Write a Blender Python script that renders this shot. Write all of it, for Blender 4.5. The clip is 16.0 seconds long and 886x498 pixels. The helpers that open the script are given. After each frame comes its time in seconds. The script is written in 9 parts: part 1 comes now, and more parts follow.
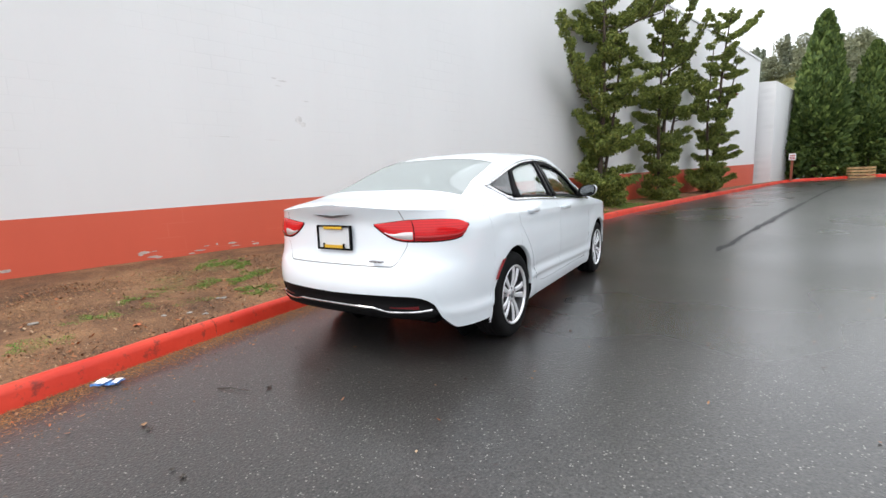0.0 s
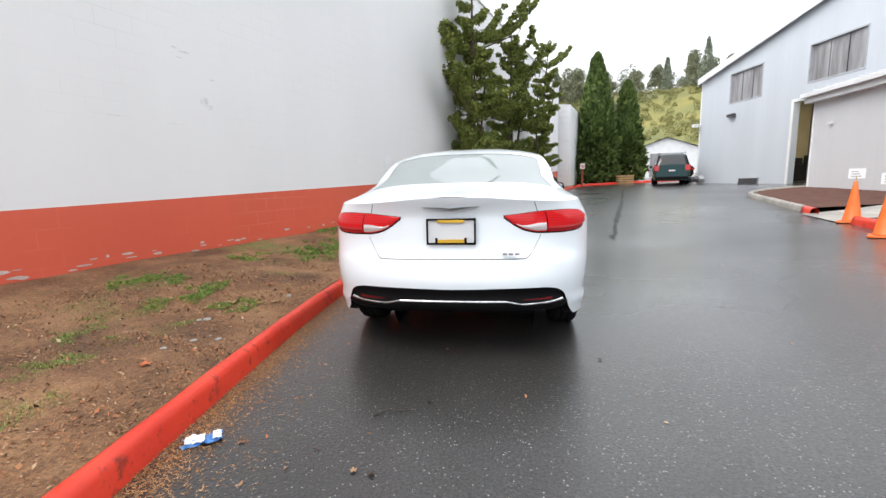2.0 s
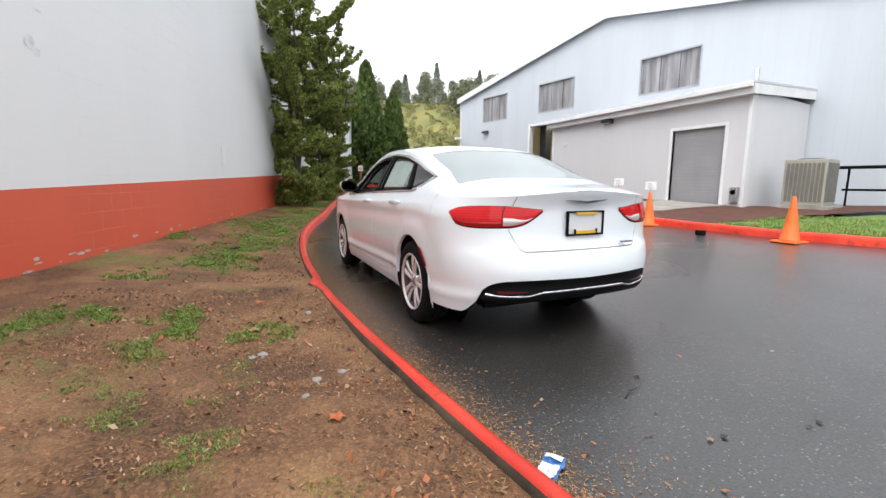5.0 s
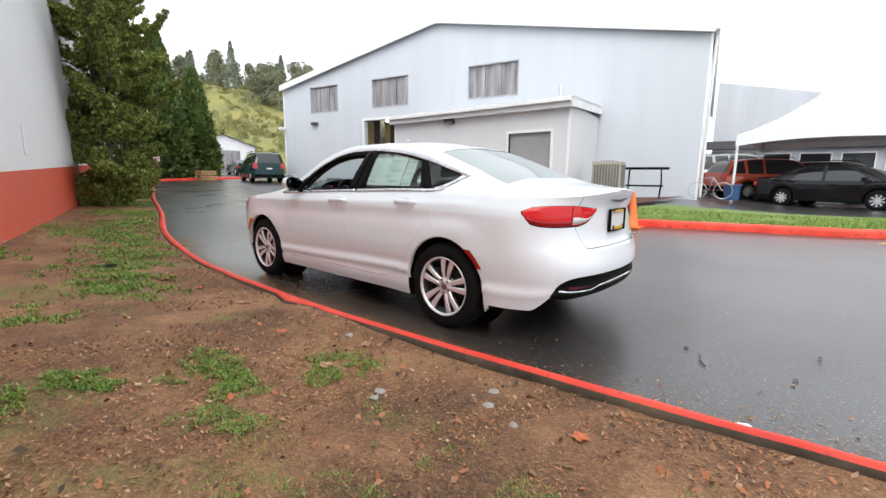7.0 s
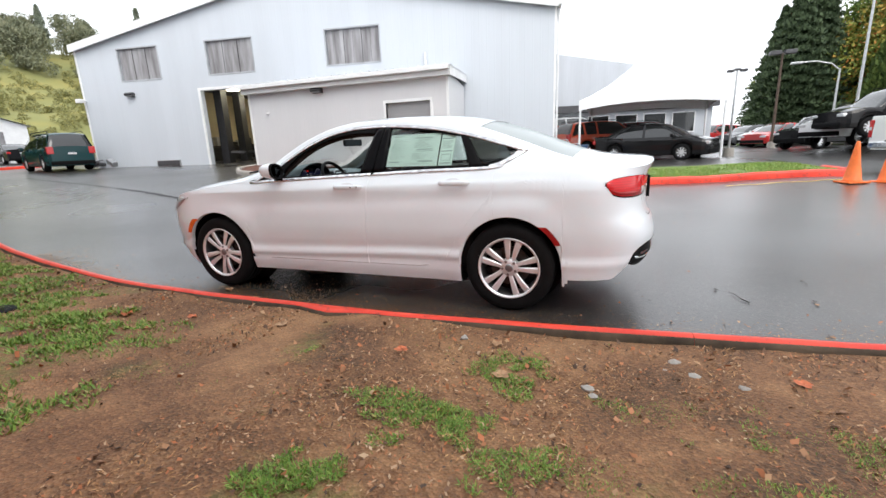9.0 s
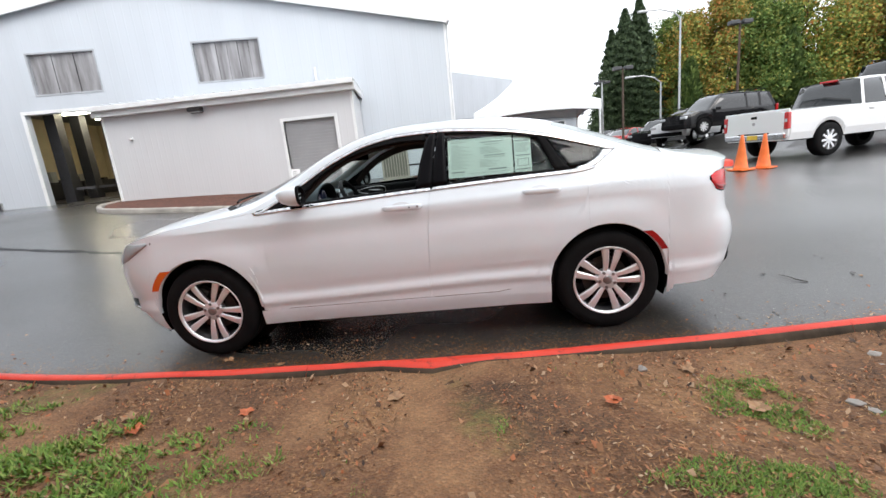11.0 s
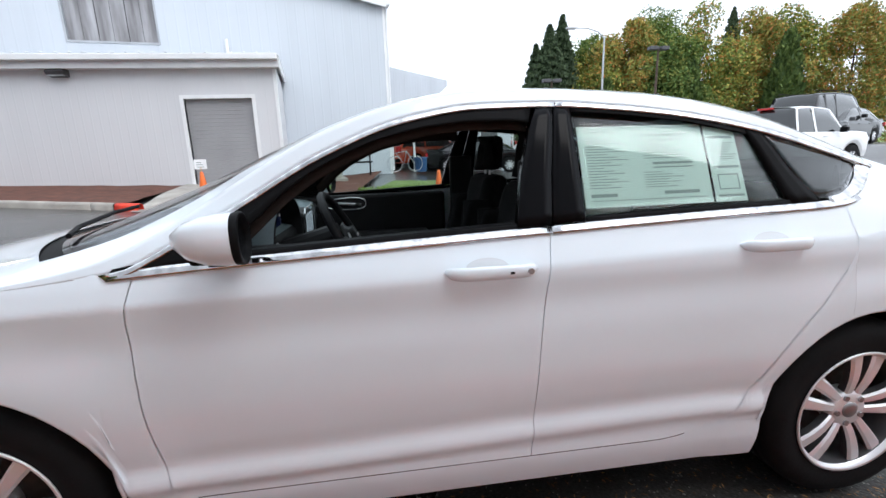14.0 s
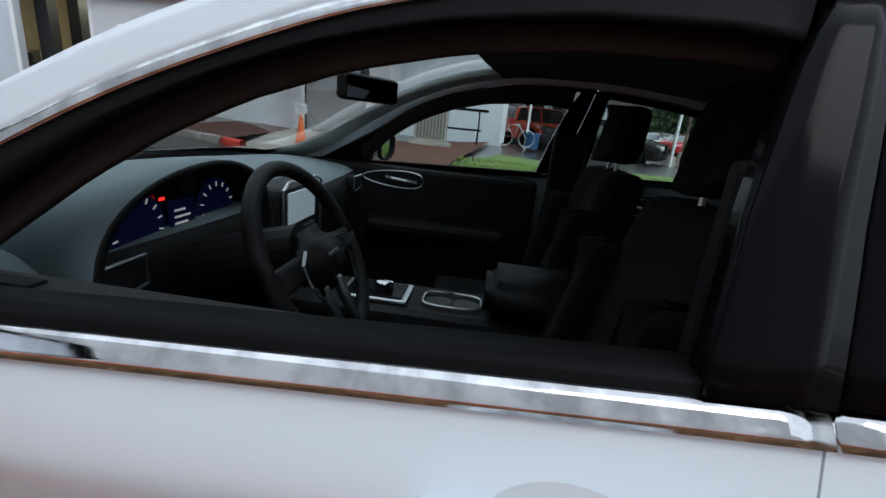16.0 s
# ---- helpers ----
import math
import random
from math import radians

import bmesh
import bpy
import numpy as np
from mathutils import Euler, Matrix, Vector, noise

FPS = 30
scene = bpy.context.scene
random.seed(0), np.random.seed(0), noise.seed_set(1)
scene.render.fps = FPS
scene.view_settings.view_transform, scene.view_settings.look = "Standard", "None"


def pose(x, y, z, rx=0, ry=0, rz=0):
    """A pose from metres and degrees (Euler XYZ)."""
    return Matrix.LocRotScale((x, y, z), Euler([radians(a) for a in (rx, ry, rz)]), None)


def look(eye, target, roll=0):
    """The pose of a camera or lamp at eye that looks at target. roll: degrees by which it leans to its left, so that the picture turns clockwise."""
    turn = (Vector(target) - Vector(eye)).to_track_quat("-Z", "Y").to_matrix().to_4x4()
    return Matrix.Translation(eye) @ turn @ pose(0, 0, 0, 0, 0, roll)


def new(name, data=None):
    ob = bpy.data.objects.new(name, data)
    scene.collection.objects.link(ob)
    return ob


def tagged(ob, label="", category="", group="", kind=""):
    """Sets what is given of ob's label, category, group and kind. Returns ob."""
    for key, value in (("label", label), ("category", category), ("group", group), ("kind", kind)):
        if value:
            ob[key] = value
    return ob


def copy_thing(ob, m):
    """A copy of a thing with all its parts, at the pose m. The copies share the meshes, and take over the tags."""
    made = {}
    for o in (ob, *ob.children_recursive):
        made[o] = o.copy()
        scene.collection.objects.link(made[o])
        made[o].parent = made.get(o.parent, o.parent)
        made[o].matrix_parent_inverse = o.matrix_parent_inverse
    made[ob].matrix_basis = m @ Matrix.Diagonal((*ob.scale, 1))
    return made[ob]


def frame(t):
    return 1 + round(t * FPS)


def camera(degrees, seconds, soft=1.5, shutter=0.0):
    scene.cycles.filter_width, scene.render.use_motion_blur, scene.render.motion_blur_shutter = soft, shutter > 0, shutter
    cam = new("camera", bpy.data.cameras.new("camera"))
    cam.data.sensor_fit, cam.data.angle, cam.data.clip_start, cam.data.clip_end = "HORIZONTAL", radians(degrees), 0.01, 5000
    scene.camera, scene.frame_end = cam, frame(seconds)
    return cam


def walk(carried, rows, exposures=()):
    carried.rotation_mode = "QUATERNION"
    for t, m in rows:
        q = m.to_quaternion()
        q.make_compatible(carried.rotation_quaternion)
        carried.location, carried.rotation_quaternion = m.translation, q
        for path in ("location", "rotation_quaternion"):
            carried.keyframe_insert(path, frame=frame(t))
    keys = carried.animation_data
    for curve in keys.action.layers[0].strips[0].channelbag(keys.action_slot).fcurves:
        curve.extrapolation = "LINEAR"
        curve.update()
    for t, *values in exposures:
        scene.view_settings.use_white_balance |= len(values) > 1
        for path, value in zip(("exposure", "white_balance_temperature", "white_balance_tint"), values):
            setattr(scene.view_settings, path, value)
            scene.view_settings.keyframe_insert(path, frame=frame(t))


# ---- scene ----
cam = camera(91.3, 16.0)
PATH = [
    (0, (2.201, -3.068, 1.185), (1.143, -1.395, 0.899), -2.0),
    (0.5, (1.747, -3.28, 1.181), (0.835, -1.519, 0.922), -0.9),
    (1, (1.295, -3.47, 1.185), (0.598, -1.617, 0.899), -1.1),
    (1.5, (0.792, -3.583, 1.171), (0.235, -1.683, 0.884), -0.1),
    (2, (0.346, -3.688, 1.167), (0.058, -1.731, 0.869), -1.4),
    (2.5, (-0.08, -3.692, 1.125), (-0.185, -1.721, 0.8), -1.4),
    (3, (-0.489, -3.662, 1.13), (-0.401, -1.684, 0.846), -0.3),
    (3.5, (-0.919, -3.649, 1.151), (-0.567, -1.703, 0.849), -1.5),
    (6, (-2.806, -2.742, 1.123), (-1.643, -1.142, 0.828), 2.7),
    (6.5, (-3.127, -2.438, 1.14), (-1.74, -1.031, 0.827), 2.5),
    (7, (-3.375, -2.108, 1.159), (-1.873, -0.827, 0.836), 0.7),
    (7.5, (-3.612, -1.782, 1.22), (-2.003, -0.658, 0.836), 2.7),
    (8, (-3.838, -1.402, 1.223), (-2.09, -0.514, 0.83), 1.7),
    (8.5, (-3.961, -1.012, 1.231), (-2.174, -0.231, 0.79), -0.6),
    (11, (-3.697, 0.874, 1.254), (-1.748, 1.01, 0.828), -5.8),
    (11.5, (-3.465, 1.109, 1.267), (-1.515, 1.189, 0.829), -4.7),
    (12, (-3.207, 1.259, 1.265), (-1.245, 1.221, 0.875), -3.3),
    (12.5, (-2.933, 1.424, 1.25), (-0.963, 1.341, 0.917), -4.1),
    (13, (-2.618, 1.487, 1.227), (-0.651, 1.341, 0.895), -3.0),
    (13.5, (-2.317, 1.527, 1.242), (-0.362, 1.321, 0.872), -0.1),
    (14, (-2.052, 1.591, 1.276), (-0.119, 1.337, 0.833), -1.8),
    (14.5, (-1.789, 1.528, 1.309), (0.164, 1.394, 0.9), -1.1),
    (15, (-1.569, 1.483, 1.312), (0.372, 1.379, 0.839), 1.1),
    (15.5, (-1.381, 1.475, 1.307), (0.532, 1.403, 0.73), 2.9),
    (16, (-1.188, 1.41, 1.25), (0.719, 1.585, 0.674), 5.9),
]
EXPOSURES = [(0.0, 0.76, 6500, 10), (3.5, 0.68, 6500, 10), (6.5, 0.64, 6500, 10), (8.5, 0.72, 6500, 10), (11.5, 0.68, 6400, 10), (13.0, 0.70, 6200, 9), (14.0, 0.56, 6050, 9), (15.3, 0.40, 5900, 8), (16.0, 0.12, 5850, 7)]
walk(cam, [(t, look(eye, target, roll)) for t, eye, target, roll in PATH], EXPOSURES)

# ---- sky and light: bright, even overcast ----
world = bpy.data.worlds.new("overcast_sky")
scene.world = world
world.use_nodes = True
wn = world.node_tree.nodes
wl = world.node_tree.links
sky = wn.new("ShaderNodeTexSky")
sky.sky_type = "NISHITA"
sky.sun_disc = False
sky.sun_elevation, sky.sun_rotation = radians(51), radians(-128)
sky.air_density, sky.dust_density, sky.ozone_density = 1.0, 6.0, 1.0
veil = wn.new("ShaderNodeMixRGB")
veil.inputs[0].default_value = 0.86
veil.inputs[2].default_value = (8.6, 8.9, 9.3, 1)
wl.new(sky.outputs[0], veil.inputs[1])
wl.new(veil.outputs[0], wn["Background"].inputs[0])
wn["Background"].inputs[1].default_value = 0.135

sun_data = bpy.data.lights.new("sun", "SUN")
sun_data.energy, sun_data.angle, sun_data.color = 1.15, radians(40), (1.0, 0.97, 0.93)
sun = new("sun", sun_data)
sun.matrix_world = look((-14, -11, 22), (0, 0, 0))


# ---- materials ----
def material(name, base, rough=0.6, metal=0.0, coat=0.0, spec=0.5):
    m = bpy.data.materials.new(name)
    m.use_nodes = True
    b = m.node_tree.nodes["Principled BSDF"]
    b.inputs["Base Color"].default_value = (*base, 1)
    b.inputs["Roughness"].default_value = rough
    b.inputs["Metallic"].default_value = metal
    b.inputs["Coat Weight"].default_value = coat
    b.inputs["Coat Roughness"].default_value = 0.03
    b.inputs["Specular IOR Level"].default_value = spec
    return m


def node(m, kind, **values):
    n = m.node_tree.nodes.new(kind)
    for key, value in values.items():
        n.inputs[key.replace("_", " ")].default_value = value
    return n


def link(m, a, b):
    m.node_tree.links.new(a, b)


def coords(m, which="Object"):
    return node(m, "ShaderNodeTexCoord").outputs[which]


def noise_tex(m, scale, detail=4.0, rough=0.55, vec=None, stretch=None):
    n = node(m, "ShaderNodeTexNoise", Scale=scale, Detail=detail, Roughness=rough)
    v = vec or coords(m)
    if stretch:
        mp = node(m, "ShaderNodeMapping", Scale=stretch)
        link(m, v, mp.inputs[0])
        v = mp.outputs[0]
    link(m, v, n.inputs["Vector"])
    return n.outputs["Fac"]


def ramp(m, fac, stops):
    r = node(m, "ShaderNodeValToRGB")
    e = r.color_ramp.elements
    while len(e) < len(stops):
        e.new(0.5)
    for i, (p, c) in enumerate(stops):
        e[i].position = p
        e[i].color = (*c, 1) if len(c) == 3 else c
    link(m, fac, r.inputs[0])
    return r.outputs[0]


def grey_ramp(m, fac, stops):
    return ramp(m, fac, [(p, (v, v, v)) for p, v in stops])


def mix(m, fac, a, b, how="MIX"):
    n = m.node_tree.nodes.new("ShaderNodeMixRGB")
    n.blend_type = how
    for i, v in enumerate((fac, a, b)):
        if hasattr(v, "is_linked"):
            link(m, v, n.inputs[i])
        elif i == 0:
            n.inputs[0].default_value = v
        else:
            n.inputs[i].default_value = (*v, 1)
    return n.outputs[0]


def math_node(m, op, a, b=0.0):
    n = m.node_tree.nodes.new("ShaderNodeMath")
    n.operation = op
    for i, v in enumerate((a, b)):
        if hasattr(v, "is_linked"):
            link(m, v, n.inputs[i])
        else:
            n.inputs[i].default_value = v
    return n.outputs[0]


def bump(m, height, strength=0.3, distance=0.01):
    n = node(m, "ShaderNodeBump", Strength=strength, Distance=distance)
    link(m, height, n.inputs["Height"])
    link(m, n.outputs[0], m.node_tree.nodes["Principled BSDF"].inputs["Normal"])
    return n


def put(m, socket, value):
    link(m, value, m.node_tree.nodes["Principled BSDF"].inputs[socket])


def varied(name, base, rough=0.6, metal=0.0, coat=0.0, scale=3.0, amount=0.15, grain=60.0, relief=0.15, spec=0.5):
    """A plain material with stains and grain at two scales."""
    m = material(name, base, rough, metal, coat, spec)
    big, small = noise_tex(m, scale), noise_tex(m, grain, 2.0)
    lo = tuple(c * (1 - amount) for c in base)
    hi = tuple(min(1, c * (1 + amount)) for c in base)
    c = ramp(m, big, [(0.3, lo), (0.7, hi)])
    put(m, "Base Color", mix(m, 0.12, c, small, "OVERLAY"))
    if relief:
        bump(m, small, relief, 0.004)
    return m


# wet asphalt: dark binder, pale chips, damp film
asphalt = material("wet_asphalt", (0.05, 0.05, 0.052), 0.3)
chips = node(asphalt, "ShaderNodeTexVoronoi", Scale=78.0)
link(asphalt, coords(asphalt), chips.inputs["Vector"])
chip_pick = math_node(asphalt, "GREATER_THAN", chips.outputs["Color"], 0.76)
chip_near = math_node(asphalt, "LESS_THAN", chips.outputs["Distance"], 0.33)
chip = math_node(asphalt, "MULTIPLY", chip_pick, chip_near)
patch = noise_tex(asphalt, 0.35, 5.0)
binder = ramp(asphalt, patch, [(0.3, (0.020, 0.019, 0.018)), (0.7, (0.042, 0.040, 0.038))])
grit = grey_ramp(asphalt, noise_tex(asphalt, 75.0, 4.0), [(0.36, 0.45), (0.66, 1.75)])
asph_col = mix(asphalt, 1.0, binder, grit, "MULTIPLY")
put(asphalt, "Base Color", mix(asphalt, math_node(asphalt, "MULTIPLY", chip, grey_ramp(asphalt, noise_tex(asphalt, 37.0, 2.0), [(0.36, 0.10), (0.56, 1.0)])), asph_col, (0.27, 0.26, 0.24)))
film = noise_tex(asphalt, 0.22, 3.0)
put(asphalt, "Roughness", grey_ramp(asphalt, film, [(0.3, 0.22), (0.7, 0.40)]))
asph_relief = mix(asphalt, 0.5, chips.outputs["Distance"], noise_tex(asphalt, 90.0, 4.0))
bump(asphalt, asph_relief, 0.6, 0.006)
put(asphalt, "Coat Weight", grey_ramp(asphalt, film, [(0.35, 0.70), (0.7, 0.40)]))
asphalt.node_tree.nodes["Principled BSDF"].inputs["Coat Roughness"].default_value = 0.24

# bare soil with needles, leaf crumbs and grass tufts
lawn_mat = material("needle_strewn_lawn", (0.12, 0.08, 0.05), 0.9)
soil = ramp(lawn_mat, noise_tex(lawn_mat, 1.3, 7.0, 0.68), [(0.36, (0.040, 0.024, 0.015)), (0.49, (0.19, 0.095, 0.046)), (0.64, (0.42, 0.235, 0.115))])
crumb = node(lawn_mat, "ShaderNodeTexVoronoi", Scale=95.0)
link(lawn_mat, coords(lawn_mat), crumb.inputs["Vector"])
crumb_col = ramp(lawn_mat, crumb.outputs["Color"], [(0.0, (0.045, 0.025, 0.015)), (0.40, (0.14, 0.068, 0.032)), (0.75, (0.30, 0.14, 0.060)), (0.95, (0.44, 0.25, 0.12)), (1.0, (0.52, 0.34, 0.20))])
soil = mix(lawn_mat, 0.45, soil, crumb_col)
tuft_area = grey_ramp(lawn_mat, noise_tex(lawn_mat, 0.75, 3.0, 0.5), [(0.60, 0.0), (0.70, 0.8)])
tuft_fine = grey_ramp(lawn_mat, noise_tex(lawn_mat, 16.0, 4.0), [(0.36, 0.0), (0.58, 1.0)])
tuft = math_node(lawn_mat, "MULTIPLY", tuft_area, tuft_fine)
green = ramp(lawn_mat, noise_tex(lawn_mat, 60.0, 2.0), [(0.3, (0.07, 0.12, 0.025)), (0.7, (0.19, 0.27, 0.06))])
put(lawn_mat, "Base Color", mix(lawn_mat, tuft, soil, green))
bump(lawn_mat, mix(lawn_mat, 0.5, crumb.outputs["Distance"], noise_tex(lawn_mat, 55.0, 5.0)), 0.7, 0.02)

grass_mat = material("mown_grass", (0.1, 0.2, 0.04), 0.85)
g0 = ramp(grass_mat, noise_tex(grass_mat, 1.2, 5.0), [(0.3, (0.10, 0.16, 0.035)), (0.55, (0.16, 0.22, 0.06)), (0.78, (0.25, 0.22, 0.10))])
put(grass_mat, "Base Color", mix(grass_mat, 0.5, g0, ramp(grass_mat, noise_tex(grass_mat, 50.0, 3.0), [(0.3, (0.06, 0.11, 0.02)), (0.7, (0.22, 0.34, 0.08))])))
bump(grass_mat, noise_tex(grass_mat, 45.0, 4.0), 0.9, 0.04)

blade_mat = material("grass_blade", (0.15, 0.26, 0.05), 0.6)
oi = node(blade_mat, "ShaderNodeNewGeometry")
put(blade_mat, "Base Color", ramp(blade_mat, oi.outputs["Random Per Island"], [(0.0, (0.085, 0.17, 0.022)), (0.6, (0.17, 0.30, 0.035)), (0.88, (0.28, 0.36, 0.07)), (1.0, (0.36, 0.28, 0.12))]))
leaf_mat = material("fallen_leaf", (0.3, 0.15, 0.06), 0.7)
oi = node(leaf_mat, "ShaderNodeNewGeometry")
put(leaf_mat, "Base Color", ramp(leaf_mat, oi.outputs["Random Per Island"], [(0.0, (0.045, 0.026, 0.017)), (0.30, (0.18, 0.092, 0.045)), (0.58, (0.33, 0.165, 0.075)), (0.74, (0.44, 0.14, 0.050)), (0.88, (0.42, 0.25, 0.13)), (1.0, (0.50, 0.36, 0.23))]))
needle_mat = material("dry_needles", (0.4, 0.22, 0.09), 0.8)
oi = node(needle_mat, "ShaderNodeNewGeometry")
put(needle_mat, "Base Color", ramp(needle_mat, oi.outputs["Random Per Island"], [(0.0, (0.14, 0.07, 0.03)), (0.5, (0.34, 0.17, 0.065)), (1.0, (0.55, 0.32, 0.14))]))

mulch_mat = varied("red_bark_mulch", (0.095, 0.034, 0.020), 0.9, scale=6.0, amount=0.4, grain=40.0, relief=0.8)

# kerb paint, worn at the edges
kerb_mat = material("red_kerb_paint", (0.62, 0.045, 0.03), 0.42, spec=0.35)
kworn = grey_ramp(kerb_mat, noise_tex(kerb_mat, 9.0, 6.0, 0.7), [(0.565, 0.0), (0.66, 1.0)])
ktone = ramp(kerb_mat, noise_tex(kerb_mat, 2.2, 4.0), [(0.3, (0.60, 0.034, 0.018)), (0.7, (0.80, 0.070, 0.035))])
put(kerb_mat, "Base Color", mix(kerb_mat, math_node(kerb_mat, "MULTIPLY", kworn, 0.8), ktone, (0.20, 0.035, 0.025)))
bump(kerb_mat, noise_tex(kerb_mat, 40.0, 4.0), 0.4, 0.006)
concrete = varied("damp_concrete", (0.33, 0.31, 0.28), 0.75, scale=2.0, amount=0.25, grain=70.0, relief=0.3)
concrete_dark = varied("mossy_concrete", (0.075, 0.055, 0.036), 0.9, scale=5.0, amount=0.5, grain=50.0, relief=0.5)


def block_wall(name, base, joint, amount, rough):
    """Painted concrete block: courses 0.2 m high and blocks 0.4 m long, in the wall's own y-z plane."""
    m = material(name, base, rough)
    sep = node(m, "ShaderNodeSeparateXYZ")
    link(m, coords(m), sep.inputs[0])
    comb = node(m, "ShaderNodeCombineXYZ")
    link(m, sep.outputs["Y"], comb.inputs["X"])
    link(m, sep.outputs["Z"], comb.inputs["Y"])
    br = m.node_tree.nodes.new("ShaderNodeTexBrick")
    br.inputs["Scale"].default_value = 1.0
    br.inputs["Mortar Size"].default_value = 0.007
    br.inputs["Mortar Smooth"].default_value = 0.5
    br.inputs["Brick Width"].default_value = 0.4
    br.inputs["Row Height"].default_value = 0.2
    link(m, comb.outputs[0], br.inputs["Vector"])
    fade = grey_ramp(m, noise_tex(m, 0.8, 3.0), [(0.48, 0.0), (0.75, 0.8)])
    jf = math_node(m, "MULTIPLY", br.outputs["Fac"], fade)
    stain = noise_tex(m, 0.5, 5.0, stretch=(1, 1, 0.25))
    tone = ramp(m, stain, [(0.3, tuple(c * (1 - amount) for c in base)), (0.7, base)])
    put(m, "Base Color", mix(m, math_node(m, "MULTIPLY", jf, 0.7), tone, joint))
    h = mix(m, 0.35, math_node(m, "SUBTRACT", 1.0, jf), noise_tex(m, 60.0, 4.0))
    bump(m, h, 0.35, 0.006)
    return m


white_block = block_wall("white_painted_block", (0.80, 0.80, 0.80), (0.66, 0.66, 0.66), 0.06, 0.55)
red_block = block_wall("red_painted_block", (0.70, 0.115, 0.06), (0.80, 0.30, 0.20), 0.15, 0.5)


def siding(name, base, pitch, amount=0.08):
    """Painted ribbed metal sheet; ribs run upright along the wall's own y."""
    m = material(name, base, 0.45)
    sep = node(m, "ShaderNodeSeparateXYZ")
    link(m, coords(m), sep.inputs[0])
    s = math_node(m, "ADD", sep.outputs["Y"], sep.outputs["X"])
    fr = math_node(m, "FRACT", math_node(m, "DIVIDE", s, pitch))
    rib = grey_ramp(m, fr, [(0.0, 0.0), (0.05, 1.0), (0.14, 1.0), (0.19, 0.0)])
    streak = noise_tex(m, 1.3, 4.0, stretch=(1.0, 1.0, 0.12))
    put(m, "Base Color", ramp(m, streak, [(0.28, tuple(c * (1 - amount * 1.8) for c in base)), (0.62, base)]))
    bump(m, mix(m, 0.1, rib, noise_tex(m, 30.0)), 0.25, 0.012)
    return m


metal_siding = siding("white_metal_siding", (0.555, 0.595, 0.645), 0.3, 0.03)
ext_siding = siding("white_board_siding", (0.63, 0.635, 0.655), 0.2, 0.025)
annex_mat = siding("grey_metal_siding", (0.50, 0.53, 0.57), 0.3)
trim_white = varied("white_trim_paint", (0.76, 0.77, 0.78), 0.5, scale=2.0, amount=0.07, grain=40.0, relief=0.05)
roof_metal = varied("pale_roof_metal", (0.55, 0.57, 0.60), 0.4, scale=1.0, amount=0.1)
door_grey = varied("grey_rollup_slat", (0.30, 0.30, 0.31), 0.5, scale=1.5, amount=0.08)
dark_grey = varied("dark_grey_metal", (0.06, 0.06, 0.065), 0.5, scale=5.0, amount=0.2)
black_rubber = varied("black_rubber", (0.016, 0.016, 0.017), 0.7, scale=12.0, amount=0.3, grain=90.0, relief=0.2)
pane_grey = material("weathered_translucent_panel", (0.26, 0.25, 0.26), 0.35)
put(pane_grey, "Base Color", ramp(pane_grey, noise_tex(pane_grey, 2.2, 4.0, stretch=(1, 2.0, 0.25)), [(0.3, (0.15, 0.145, 0.15)), (0.5, (0.27, 0.265, 0.275)), (0.75, (0.42, 0.42, 0.44))]))
orange = varied("orange_cone_plastic", (0.82, 0.17, 0.03), 0.45, scale=8.0, amount=0.12)
tent_white = varied("white_tent_fabric", (0.82, 0.83, 0.85), 0.6, scale=1.0, amount=0.04)
galv = varied("galvanised_steel", (0.42, 0.43, 0.44), 0.4, 0.7, scale=5.0, amount=0.15)
galv_pale = varied("weathered_pale_metal", (0.40, 0.42, 0.45), 0.6, scale=3.0, amount=0.15)
bark = varied("rough_brown_bark", (0.085, 0.060, 0.045), 0.95, scale=6.0, amount=0.4, grain=35.0, relief=0.9)
wood = varied("pale_pallet_wood", (0.48, 0.31, 0.15), 0.8, scale=4.0, amount=0.25, grain=40.0, relief=0.3)


def foliage(name, stops, rough=0.65):
    m = material(name, stops[0][1], rough)
    m.node_tree.nodes["Principled BSDF"].inputs["Specular IOR Level"].default_value = 0.25
    g = node(m, "ShaderNodeNewGeometry")
    put(m, "Base Color", ramp(m, g.outputs["Random Per Island"], stops))
    return m


juniper = foliage("juniper_needles", [(0.0, (0.07, 0.10, 0.026)), (0.45, (0.15, 0.19, 0.045)), (0.85, (0.27, 0.31, 0.065)), (1.0, (0.40, 0.40, 0.11))])
rusty = foliage("rusty_needles", [(0.0, (0.28, 0.10, 0.04)), (1.0, (0.42, 0.18, 0.08))])
cypress = foliage("cypress_sprays", [(0.0, (0.04, 0.068, 0.02)), (0.5, (0.075, 0.12, 0.03)), (1.0, (0.15, 0.20, 0.05))])
maple = foliage("turning_maple_leaves", [(0.0, (0.09, 0.14, 0.03)), (0.45, (0.19, 0.25, 0.05)), (0.75, (0.34, 0.32, 0.06)), (0.92, (0.44, 0.27, 0.06)), (1.0, (0.42, 0.15, 0.04))])
fir = foliage("dark_fir_needles", [(0.0, (0.03, 0.05, 0.026)), (1.0, (0.075, 0.11, 0.05))])
woods = foliage("mixed_hillside_leaves", [(0.0, (0.17, 0.185, 0.075)), (0.5, (0.215, 0.215, 0.085)), (0.8, (0.26, 0.245, 0.09)), (1.0, (0.32, 0.27, 0.08))])


